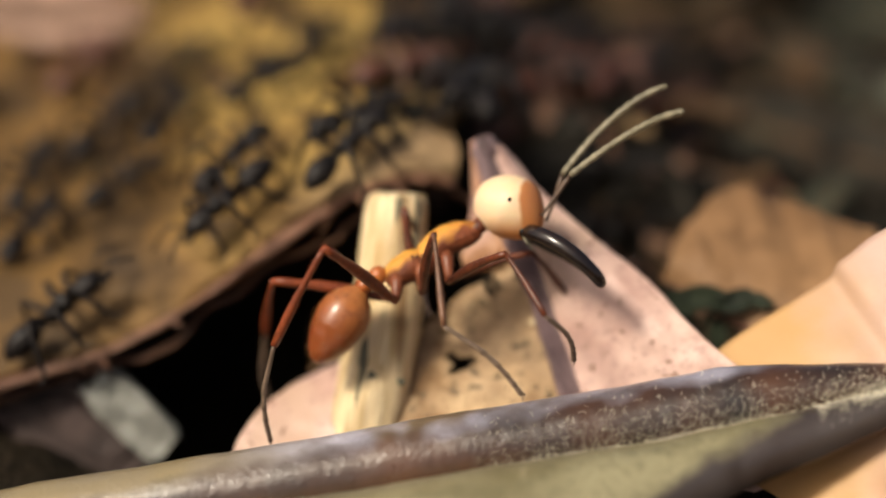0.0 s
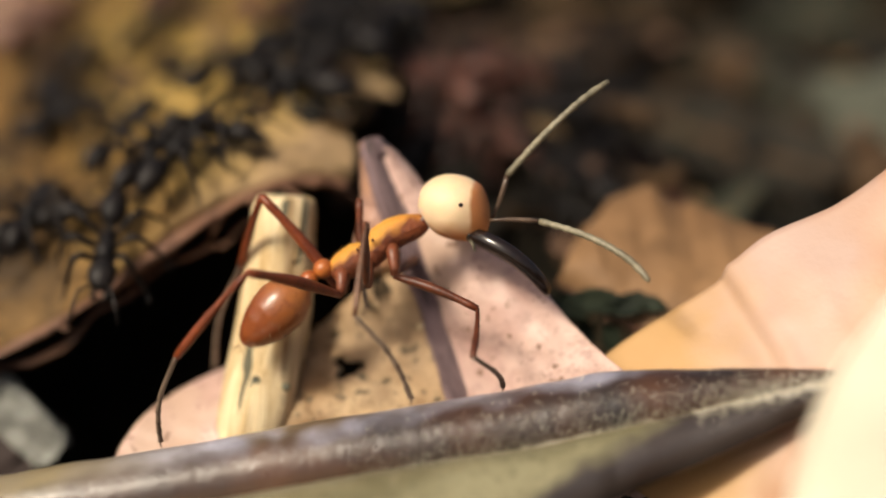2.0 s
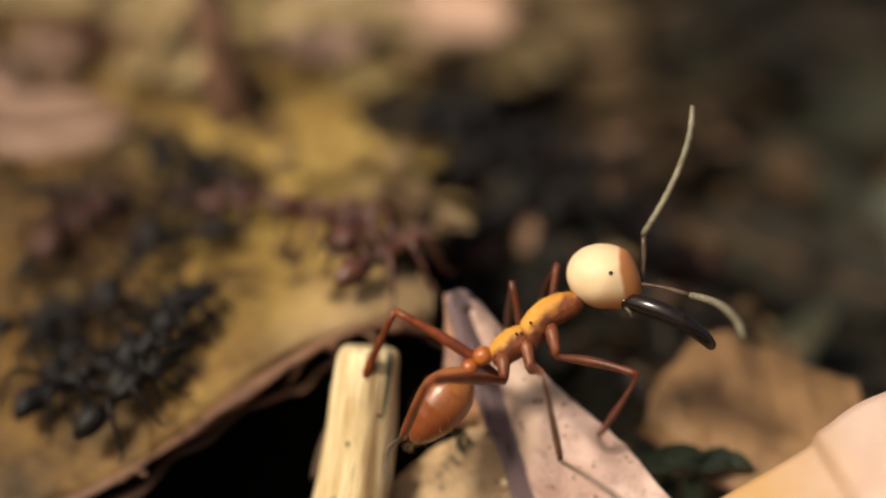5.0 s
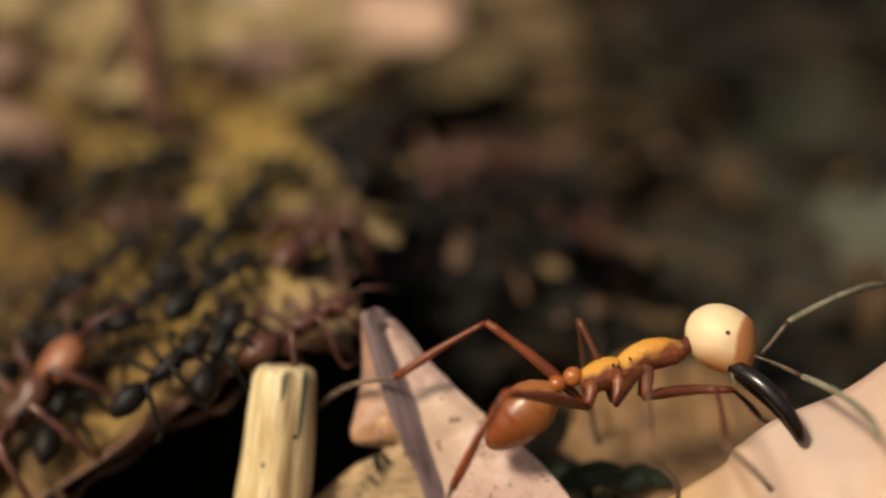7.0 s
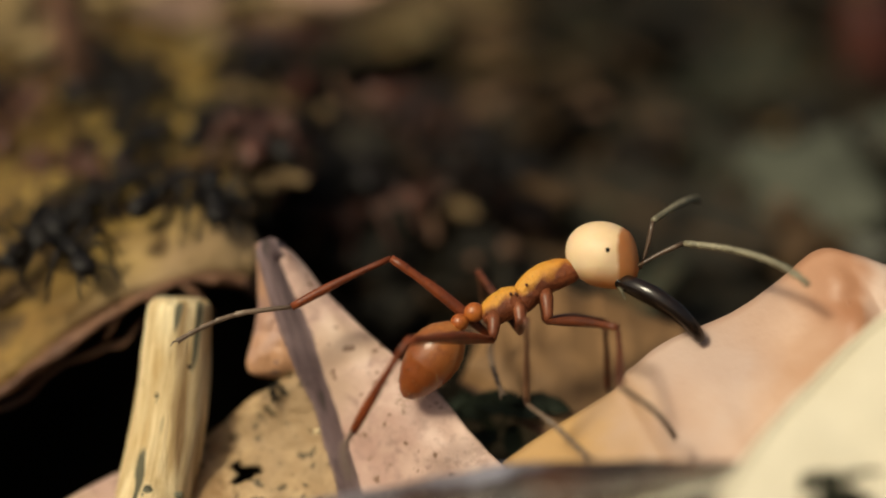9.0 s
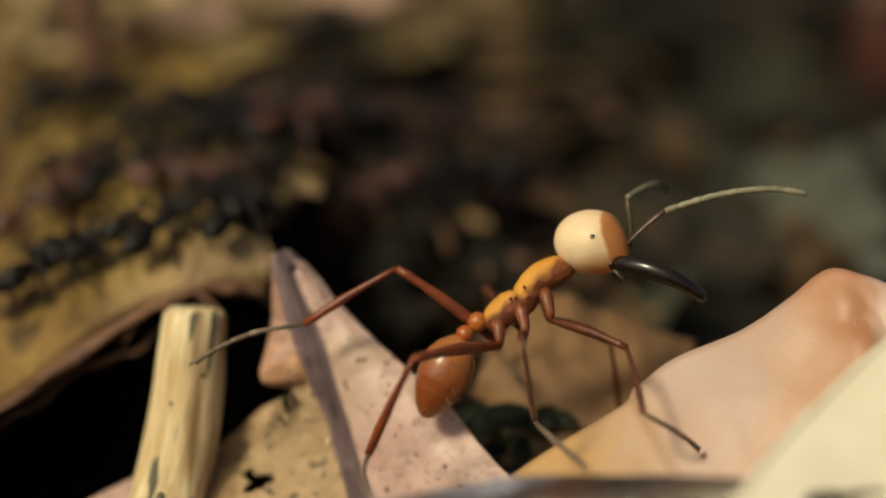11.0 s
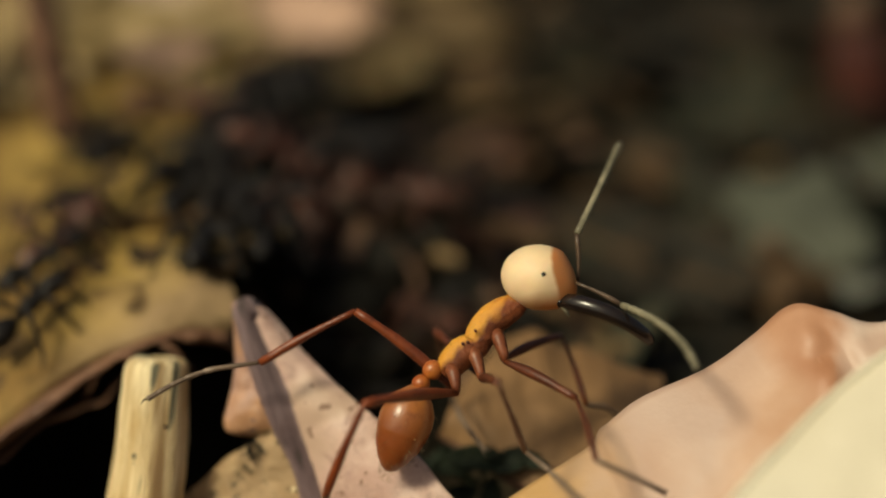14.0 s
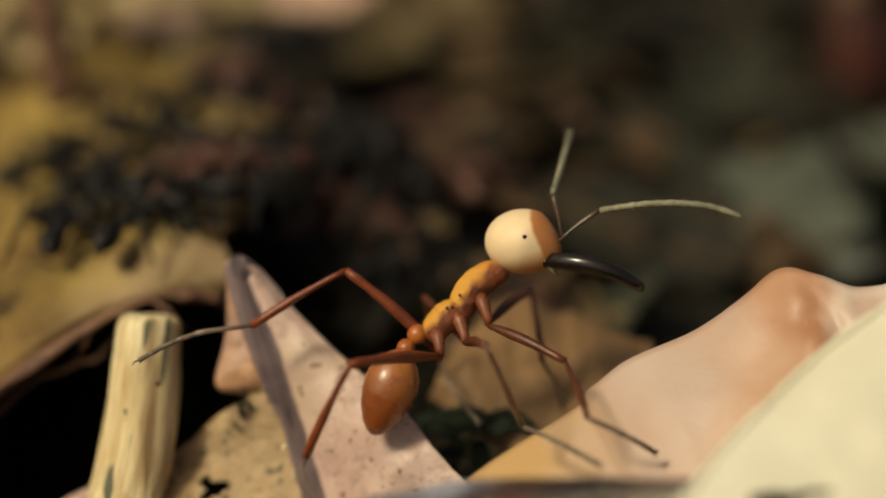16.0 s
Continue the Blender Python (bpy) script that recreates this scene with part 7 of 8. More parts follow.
    walk(soldier_parts["FN_femur"], [
        (0, mm(2.450, -0.600, -1.400, -0.0, -1.9, -46.4)), (0.5, mm(2.450, -0.600, -1.400, -0.0, -6.0, -54.8)), (1, mm(2.450, -0.600, -1.400, -0.0, -1.1, -46.7)),
        (1.5, mm(2.450, -0.600, -1.400, -0.0, 30.3, -30.9)), (2, mm(2.450, -0.600, -1.400, -0.0, 44.2, -20.0)), (2.5, mm(2.450, -0.600, -1.400, 0.0, 43.6, -36.3)),
        (3, mm(2.450, -0.600, -1.400, -0.0, 2.1, -34.4)), (3.5, mm(2.450, -0.600, -1.400, -0.0, 36.0, -38.6)), (4, mm(2.450, -0.600, -1.400, -0.0, 32.7, -21.0)),
        (4.25, mm(2.450, -0.600, -1.400, -0.0, 32.3, -26.4)), (4.5, mm(2.450, -0.600, -1.400, -0.0, 31.8, -31.7)), (4.7, mm(2.450, -0.600, -1.400, -0.0, 35.4, -36.3)),
        (5.75, mm(2.450, -0.600, -1.400, -0.4, 26.3, -41.5)), (6.8, mm(2.450, -0.600, -1.400, 0.0, 17.3, -46.4)), (7, mm(2.450, -0.600, -1.400, -0.0, -0.1, -48.2)),
        (7.5, mm(2.450, -0.600, -1.400, 0.0, 16.0, -44.9)), (8, mm(2.450, -0.600, -1.400, 0.0, 13.1, -45.3)), (8.5, mm(2.450, -0.600, -1.400, 0.0, 14.2, -48.8)),
        (9, mm(2.450, -0.600, -1.400, 0.0, 16.8, -51.0)), (11.5, mm(2.450, -0.600, -1.400, 0.0, 41.8, -50.4)), (12, mm(2.450, -0.600, -1.400, 0.0, 44.2, -50.6)),
        (12.5, mm(2.450, -0.600, -1.400, 0.0, 48.7, -57.9)), (13, mm(2.450, -0.600, -1.400, 0.0, 43.5, -63.0)), (13.5, mm(2.450, -0.600, -1.400, -0.0, 43.7, -58.0)),
        (14, mm(2.450, -0.600, -1.400, 0.0, 45.1, -60.0)), (14.5, mm(2.450, -0.600, -1.400, 0.0, 44.7, -61.6)), (15, mm(2.450, -0.600, -1.400, -0.0, 43.3, -57.4)),
        (15.5, mm(2.450, -0.600, -1.400, -0.0, 48.7, -54.5)), (16, mm(2.450, -0.600, -1.400, -0.0, 49.6, -52.2)),
    ])
    walk(soldier_parts["FN_tibia"], [
        (0, mm(3.500, -0.000, 0.000, -31.2, 66.6, -31.5)), (0.5, mm(3.500, -0.000, -0.000, -56.5, 41.6, -54.2)), (1, mm(3.500, -0.000, 0.000, -65.4, 68.0, -67.8)),
        (1.5, mm(3.500, -0.000, 0.000, -68.8, 31.3, -68.6)), (2, mm(3.500, 0.000, 0.000, -71.9, 20.4, -69.9)), (2.5, mm(3.500, -0.000, 0.000, -58.5, 31.1, -52.5)),
        (3, mm(3.500, 0.000, 0.000, -59.9, 31.0, -54.4)), (3.5, mm(3.500, 0.000, 0.000, -64.6, 24.7, -58.0)), (4, mm(3.500, 0.000, 0.000, -77.1, 16.1, -82.7)),
        (4.25, mm(3.500, 0.000, 0.000, -80.4, 29.9, -88.6)), (4.5, mm(3.500, 0.000, 0.000, -86.3, 43.3, -96.7)), (4.7, mm(3.500, 0.000, 0.000, -87.7, 32.7, -103.8)),
        (5.75, mm(3.500, 0.000, 0.000, -73.8, 27.6, -76.3)), (6.8, mm(3.500, -0.000, 0.000, -64.5, 17.7, -52.3)), (7, mm(3.500, -0.000, 0.000, -57.9, 35.3, -53.7)),
        (7.5, mm(3.500, -0.000, -0.000, -61.2, 37.8, -59.1)), (8, mm(3.500, -0.000, 0.000, -64.9, 43.2, -65.8)), (8.5, mm(3.500, -0.000, -0.000, -62.1, 23.7, -53.3)),
        (9, mm(3.500, -0.000, -0.000, -61.0, 27.1, -53.8)), (11.5, mm(3.500, -0.000, -0.000, -55.5, 20.7, -41.3)), (12, mm(3.500, -0.000, -0.000, -58.2, 17.0, -41.4)),
        (12.5, mm(3.500, -0.000, -0.000, -64.0, 10.2, -42.2)), (13, mm(3.500, -0.000, 0.000, -57.3, 12.2, -35.0)), (13.5, mm(3.500, 0.000, 0.000, -60.0, 11.9, -38.3)),
        (14, mm(3.500, -0.000, -0.000, -63.6, 7.3, -37.1)), (14.5, mm(3.500, -0.000, 0.000, -62.7, 6.8, -35.0)), (15, mm(3.500, 0.000, 0.000, -61.7, 9.8, -38.0)),
        (15.5, mm(3.500, 0.000, -0.000, -65.8, 7.0, -40.3)), (16, mm(3.500, 0.000, -0.000, -67.9, 4.2, -39.1)),
    ])
    walk(soldier_parts["FN_tarsus"], [
        (0, mm(4.480, -0.601, -2.662, 110.4, 42.8, 129.6)), (0.5, mm(4.767, -1.759, -1.926, 131.3, 54.8, 142.6)), (1, mm(3.910, -1.006, -2.689, 102.6, 50.6, 115.2)),
        (1.5, mm(4.404, -2.306, -1.509, 81.4, 38.3, 90.4)), (2, mm(4.432, -2.553, -1.013, 70.3, 28.4, 70.3)), (2.5, mm(5.012, -1.969, -1.499, 70.2, 44.8, 73.3)),
        (3, mm(4.948, -2.020, -1.495, 105.1, 35.8, 129.3)), (3.5, mm(4.896, -2.234, -1.212, 85.9, 29.9, 101.9)), (4, mm(3.854, -2.764, -0.803, 78.2, 10.8, 86.4)),
        (4.25, mm(3.561, -2.512, -1.447, 75.6, -7.1, 16.5)), (4.5, mm(3.252, -2.095, -1.990, 92.1, -15.4, -56.5)), (4.7, mm(2.919, -2.369, -1.568, 143.3, -23.7, -52.6)),
        (5.75, mm(4.108, -2.498, -1.342, 138.3, 16.8, 15.0)), (6.8, mm(5.190, -2.185, -0.881, -179.8, 31.8, 100.4)), (7, mm(4.901, -1.906, -1.678, 124.1, 45.0, 98.1)),
        (7.5, mm(4.675, -1.967, -1.778, 61.0, 54.9, 62.6)), (8, mm(4.367, -1.929, -1.984, 58.3, 57.2, 59.6)), (8.5, mm(5.087, -2.128, -1.168, 58.6, 46.4, 58.3)),
        (9, mm(5.025, -2.082, -1.322, 69.1, 55.5, 72.4)), (11.5, mm(5.538, -1.790, -1.026, 51.2, 40.6, 47.5)), (12, mm(5.581, -1.834, -0.846, 41.9, 35.0, 34.7)),
        (12.5, mm(5.616, -1.916, -0.512, 29.4, 42.0, 25.2)), (13, mm(5.823, -1.624, -0.612, 47.7, 49.6, 46.3)), (13.5, mm(5.727, -1.758, -0.600, 43.4, 44.2, 39.9)),
        (14, mm(5.795, -1.734, -0.369, 48.3, 42.8, 44.8)), (14.5, mm(5.860, -1.650, -0.344, 50.2, 43.8, 47.4)), (15, mm(5.752, -1.759, -0.496, 47.6, 45.1, 44.9)),
        (15.5, mm(5.694, -1.864, -0.353, 39.8, 38.0, 33.9)), (16, mm(5.746, -1.822, -0.210, 44.4, 35.9, 37.7)),
    ])
    walk(soldier_parts["HF_femur"], [
        (0, mm(0.300, 0.600, -1.200, 0.0, -34.3, -172.2)), (0.5, mm(0.300, 0.600, -1.200, 0.0, -39.1, -172.8)), (1, mm(0.300, 0.600, -1.200, 0.0, -71.3, -164.7)),
        (1.5, mm(0.300, 0.600, -1.200, 0.0, -72.5, -159.8)), (2, mm(0.300, 0.600, -1.200, 0.0, -75.0, -157.8)), (2.5, mm(0.300, 0.600, -1.200, 0.0, -74.7, -154.3)),
        (3, mm(0.300, 0.600, -1.200, 0.0, -80.4, -144.7)), (3.5, mm(0.300, 0.600, -1.200, -0.0, -81.3, -140.1)), (4, mm(0.300, 0.600, -1.200, -0.0, -74.3, -165.7)),
        (4.5, mm(0.300, 0.600, -1.200, -0.0, -67.1, -173.4)), (4.7, mm(0.300, 0.600, -1.200, -0.0, -64.2, -175.7)), (6.8, mm(0.300, 0.600, -1.200, -0.0, -60.9, 172.8)),
        (7, mm(0.300, 0.600, -1.200, 0.0, -53.9, 175.4)), (7.5, mm(0.300, 0.600, -1.200, 0.0, -67.9, -177.6)), (8, mm(0.300, 0.600, -1.200, -0.0, -67.4, -179.5)),
        (8.5, mm(0.300, 0.600, -1.200, 0.0, -61.9, -178.3)), (9, mm(0.300, 0.600, -1.200, 0.0, -62.4, -177.7)), (11.5, mm(0.300, 0.600, -1.200, -0.0, -73.1, -175.3)),
        (12, mm(0.300, 0.600, -1.200, -0.0, -78.1, -173.4)), (12.5, mm(0.300, 0.600, -1.200, -0.0, -83.0, -172.1)), (13, mm(0.300, 0.600, -1.200, 0.0, -80.2, -171.4)),
        (13.5, mm(0.300, 0.600, -1.200, -0.0, -78.5, -170.7)), (14, mm(0.300, 0.600, -1.200, -0.0, -76.4, -174.4)), (14.5, mm(0.300, 0.600, -1.200, -0.0, -73.6, -174.7)),
        (15, mm(0.300, 0.600, -1.200, -0.0, -76.8, -173.7)), (15.5, mm(0.300, 0.600, -1.200, -0.0, -80.1, -164.9)), (16, mm(0.300, 0.600, -1.200, -0.0, -79.9, -167.6)),
    ])
    walk(soldier_parts["HF_tibia"], [
        (0, mm(4.900, -0.000, -0.000, -80.9, 29.1, -91.7)), (0.5, mm(4.900, 0.000, -0.000, -85.5, 45.1, -95.1)), (1, mm(4.900, 0.000, -0.000, -95.8, 34.5, -116.8)),
        (1.5, mm(4.900, 0.000, 0.000, -89.4, 24.7, -114.2)), (2, mm(4.900, -0.000, -0.000, -86.6, 18.7, -115.1)), (2.5, mm(4.900, 0.000, -0.000, -85.5, 14.0, -121.6)),
        (3, mm(4.900, 0.000, 0.000, -80.3, 6.0, -117.2)), (3.5, mm(4.900, -0.000, -0.000, -76.2, -2.8, -115.9)), (4, mm(4.900, -0.000, -0.000, -91.1, 24.2, -119.0)),
        (4.5, mm(4.900, -0.000, -0.000, -144.8, 64.3, -150.5)), (4.7, mm(4.900, -0.000, -0.000, -101.7, 52.9, -112.9)), (6.8, mm(4.900, -0.000, -0.000, -14.2, 77.4, -14.4)),
        (7, mm(4.900, 0.000, -0.000, -19.9, 70.3, -20.1)), (7.5, mm(4.900, 0.000, 0.000, 2.9, 74.1, 3.0)), (8, mm(4.900, -0.000, -0.000, 7.2, 72.5, 7.3)),
        (8.5, mm(4.900, 0.000, -0.000, -14.6, 71.0, -14.7)), (9, mm(4.900, 0.000, 0.000, 7.1, 64.7, 7.1)), (11.5, mm(4.900, -0.000, -0.000, -24.9, 68.4, -25.2)),
        (12, mm(4.900, -0.000, 0.000, -0.9, 72.5, -1.0)), (12.5, mm(4.900, 0.000, 0.000, -27.5, 65.7, -27.6)), (13, mm(4.900, 0.000, -0.000, -4.9, 68.9, -5.0)),
        (13.5, mm(4.900, -0.000, -0.000, -15.1, 69.3, -15.2)), (14, mm(4.900, -0.000, -0.000, -24.8, 64.3, -24.7)), (14.5, mm(4.900, -0.000, -0.000, -20.7, 63.8, -20.6)),
        (15, mm(4.900, -0.000, -0.000, -21.7, 66.7, -21.7)), (15.5, mm(4.900, -0.000, -0.000, -39.2, 64.7, -39.6)), (16, mm(4.900, -0.000, -0.000, -33.1, 68.5, -33.6)),
    ])
    walk(soldier_parts["HF_tarsus"], [
        (0, mm(4.788, -3.670, -2.040, -99.0, 49.3, -111.5)), (0.5, mm(4.637, -2.950, -2.978, -94.7, 47.7, -106.7)), (1, mm(3.341, -3.089, -2.381, -116.7, 47.5, -133.0)),
        (1.5, mm(3.334, -3.479, -1.756, -108.2, 39.9, -129.4)), (2, mm(3.214, -3.604, -1.345, -115.9, 40.5, -137.6)), (2.5, mm(2.768, -3.472, -1.019, -94.6, 32.0, -117.1)),
        (3, mm(2.992, -3.716, -0.436, -92.8, 30.8, -115.0)), (3.5, mm(3.065, -3.772, 0.203, -85.9, 22.2, -108.0)), (4, mm(3.042, -3.351, -1.720, -169.0, 68.9, -170.5)),
        (4.5, mm(3.317, -0.896, -3.786, -113.8, 65.4, -120.6)), (4.7, mm(3.914, -2.332, -3.351, -106.1, 66.0, -112.4)), (6.8, mm(5.789, -0.229, -4.098, -58.7, 51.3, -59.4)),
        (7, mm(6.226, -0.486, -3.955, -56.9, 47.8, -56.5)), (7.5, mm(6.048, 0.060, -4.039, -71.5, 48.1, -75.3)), (8, mm(6.152, 0.160, -4.006, 15.6, 63.8, 15.5)),
        (8.5, mm(6.221, -0.348, -3.972, 16.0, 58.6, 15.4)), (9, mm(6.683, 0.221, -3.797, 14.7, 54.8, 13.8)), (11.5, mm(6.301, -0.658, -3.904, 12.0, 57.0, 11.4)),
        (12, mm(6.161, -0.021, -4.006, 10.1, 60.3, 9.8)), (12.5, mm(6.433, -0.801, -3.827, 7.7, 58.9, 7.4)), (13, mm(6.407, -0.131, -3.918, 6.9, 58.5, 6.6)),
        (13.5, mm(6.334, -0.390, -3.928, 7.6, 58.3, 7.2)), (14, mm(6.557, -0.763, -3.783, 12.7, 55.8, 12.0)), (14.5, mm(6.636, -0.652, -3.768, 13.0, 54.5, 12.1)),
        (15, mm(6.443, -0.615, -3.858, 11.9, 57.1, 11.3)), (15.5, mm(6.282, -1.144, -3.797, -2.9, 59.3, -2.8)), (16, mm(6.184, -0.853, -3.907, 0.8, 59.4, 0.8)),
    ])
    walk(soldier_parts["MF_femur"], [
        (0, mm(1.350, 0.700, -1.350, -0.0, -76.4, -9.5)), (0.5, mm(1.350, 0.700, -1.350, -0.0, -79.6, -14.0)), (0.75, mm(1.350, 0.700, -1.350, -0.8, -72.8, -9.5)),
        (1, mm(1.350, 0.700, -1.350, 0.0, -66.1, -6.4)), (1.25, mm(1.350, 0.700, -1.350, -0.3, -69.9, -9.2)), (1.5, mm(1.350, 0.700, -1.350, -0.0, -73.8, -12.5)),
        (2, mm(1.350, 0.700, -1.350, 0.0, -70.3, -8.5)), (2.25, mm(1.350, 0.700, -1.350, 15.9, -80.3, -57.5)), (2.5, mm(1.350, 0.700, -1.350, 79.4, -79.3, -153.9)),
        (3, mm(1.350, 0.700, -1.350, 16.2, -79.5, -155.5)), (3.5, mm(1.350, 0.700, -1.350, 0.0, -83.1, -141.7)), (4, mm(1.350, 0.700, -1.350, -66.6, -83.8, -20.3)),
        (4.5, mm(1.350, 0.700, -1.350, 115.6, -49.1, 109.8)), (4.7, mm(1.350, 0.700, -1.350, -99.4, -73.0, 1.2)), (6.8, mm(1.350, 0.700, -1.350, 65.1, -82.5, 144.2)),
        (7, mm(1.350, 0.700, -1.350, -0.0, -81.1, 152.4)), (7.5, mm(1.350, 0.700, -1.350, 82.0, -86.5, 3.1)), (8, mm(1.350, 0.700, -1.350, 0.0, -66.5, 96.8)),
        (8.5, mm(1.350, 0.700, -1.350, -0.0, -52.8, 94.3)), (9, mm(1.350, 0.700, -1.350, 0.0, -51.1, 102.1)), (11.5, mm(1.350, 0.700, -1.350, -0.0, -38.7, 95.8)),
        (12, mm(1.350, 0.700, -1.350, -0.0, -43.9, 95.1)), (12.5, mm(1.350, 0.700, -1.350, -0.0, -45.8, 90.1)), (13, mm(1.350, 0.700, -1.350, 0.0, -39.8, 98.3)),
        (13.5, mm(1.350, 0.700, -1.350, -0.0, -45.4, 98.2)), (14, mm(1.350, 0.700, -1.350, 0.0, -43.8, 98.3)), (14.5, mm(1.350, 0.700, -1.350, 0.0, -40.6, 100.0)),
        (15, mm(1.350, 0.700, -1.350, 0.0, -46.3, 99.9)), (15.5, mm(1.350, 0.700, -1.350, -0.0, -38.5, 97.6)), (16, mm(1.350, 0.700, -1.350, -0.0, -41.9, 95.7)),
    ])
    walk(soldier_parts["MF_tibia"], [
        (0, mm(3.400, 0.000, 0.000, 75.9, -3.2, 116.3)), (0.5, mm(3.400, -0.000, 0.000, 73.9, -10.2, 113.0)), (0.75, mm(3.400, -0.000, 0.000, 72.9, -8.5, 119.1)),
        (1, mm(3.400, 0.000, -0.000, 72.0, -6.6, 125.2)), (1.25, mm(3.400, -0.000, 0.000, 70.4, -12.2, 121.7)), (1.5, mm(3.400, -0.000, 0.000, 69.1, -17.9, 118.2)),
        (2, mm(3.400, 0.000, -0.000, 72.5, -10.6, 117.2)), (2.25, mm(3.400, 0.000, -0.000, 66.3, -58.2, 127.2)), (2.5, mm(3.400, -0.000, 0.000, -78.2, -71.5, -85.3)),
        (3, mm(3.400, 0.000, 0.000, -78.1, 0.4, -89.0)), (3.5, mm(3.400, 0.000, 0.000, -78.9, 4.6, -92.1)), (4, mm(3.400, 0.000, 0.000, -44.4, -64.9, -145.9)),
        (4.5, mm(3.400, -0.000, 0.000, -75.4, -20.0, -101.3)), (4.7, mm(3.400, 0.000, -0.000, -27.5, -52.1, -154.3)), (6.8, mm(3.400, -0.000, -0.000, -64.2, -14.2, -132.1)),
        (7, mm(3.400, -0.000, -0.000, -108.9, 25.5, -147.7)), (7.5, mm(3.400, -0.000, 0.000, -179.4, 33.9, 167.0)), (8, mm(3.400, 0.000, -0.000, 169.4, 61.1, 171.8)),
        (8.5, mm(3.400, -0.000, -0.000, 162.1, 74.7, 163.7)), (9, mm(3.400, 0.000, -0.000, 174.2, 77.0, 174.6)), (11.5, mm(3.400, -0.000, -0.000, 88.0, 76.9, 90.6)),
        (12, mm(3.400, -0.000, 0.000, 109.2, 74.9, 112.8)), (12.5, mm(3.400, -0.000, 0.000, 103.9, 63.7, 110.9)), (13, mm(3.400, 0.000, -0.000, 86.4, 74.3, 89.5)),
        (13.5, mm(3.400, -0.000, 0.000, 99.0, 75.4, 102.3)), (14, mm(3.400, 0.000, -0.000, 95.2, 76.1, 98.2)), (14.5, mm(3.400, 0.000, -0.000, 83.1, 78.6, 85.2)),
        (15, mm(3.400, -0.000, -0.000, 113.0, 75.1, 116.5)), (15.5, mm(3.400, -0.000, -0.000, 88.4, 75.5, 91.3)), (16, mm(3.400, -0.000, 0.000, 87.4, 74.5, 90.5)),
    ])
    walk(soldier_parts["MF_tarsus"], [
        (0, mm(1.805, 3.221, 0.200, -77.3, 3.2, -134.7)), (0.5, mm(2.014, 3.260, 0.639, -78.1, 3.9, -133.8)), (0.75, mm(1.666, 3.110, 0.530, -80.5, 2.6, -175.2)),
        (1, mm(1.339, 2.922, 0.414, -81.4, -0.0, 143.5)), (1.25, mm(1.552, 2.994, 0.761, -79.1, 6.4, -176.0)), (1.5, mm(1.779, 3.018, 1.107, -73.0, 9.8, -134.8)),
        (2, mm(1.781, 3.146, 0.663, -80.8, 6.7, -133.8)), (2.25, mm(2.254, 1.509, 3.061, -63.6, -22.5, -131.8)), (2.5, mm(3.492, -1.136, 3.415, -39.8, -50.8, -142.1)),
        (3, mm(3.460, -3.599, -0.023, -80.4, 6.2, -113.1)), (3.5, mm(3.270, -3.586, -0.288, -80.7, 7.2, -112.4)), (4, mm(2.134, -0.858, 3.259, -144.3, 53.9, -154.1)),
        (4.5, mm(2.740, -3.317, 1.233, 177.7, 36.5, 179.0)), (4.7, mm(1.405, -0.959, 2.839, 177.0, -39.4, -161.6)), (6.8, mm(1.061, -2.590, 0.885, -135.9, -15.7, -134.0)),
        (7, mm(0.653, -1.737, -1.549, -101.2, 25.1, -137.7)), (7.5, mm(0.488, 0.672, -2.007, 172.7, 46.2, 167.9)), (8, mm(1.678, 0.249, -3.152, 171.7, -30.3, 162.2)),
        (8.5, mm(2.489, 0.267, -3.473, 100.3, -22.3, 170.0)), (9, mm(2.594, 0.076, -3.508, 33.2, -19.5, 160.8)), (11.5, mm(3.391, 0.818, -3.506, 3.2, -3.7, 179.2)),
        (12, mm(3.036, 0.866, -3.475, 9.7, -5.2, 177.2)), (12.5, mm(2.832, 1.489, -3.228, 10.8, -8.0, 176.3)), (13, mm(3.409, 0.977, -3.465, 24.9, -7.1, 171.4)),
        (13.5, mm(3.207, 0.889, -3.483, 21.9, -7.5, 172.4)), (14, mm(3.276, 0.856, -3.495, 25.7, -7.8, 170.8)), (14.5, mm(3.459, 0.708, -3.529, 31.3, -4.5, 170.3)),
        (15, mm(2.987, 0.828, -3.479, 24.4, -10.3, 170.3)), (15.5, mm(3.379, 0.904, -3.485, 35.4, -1.5, 170.8)), (16, mm(3.391, 0.962, -3.469, 34.3, 1.8, 173.4)),
    ])
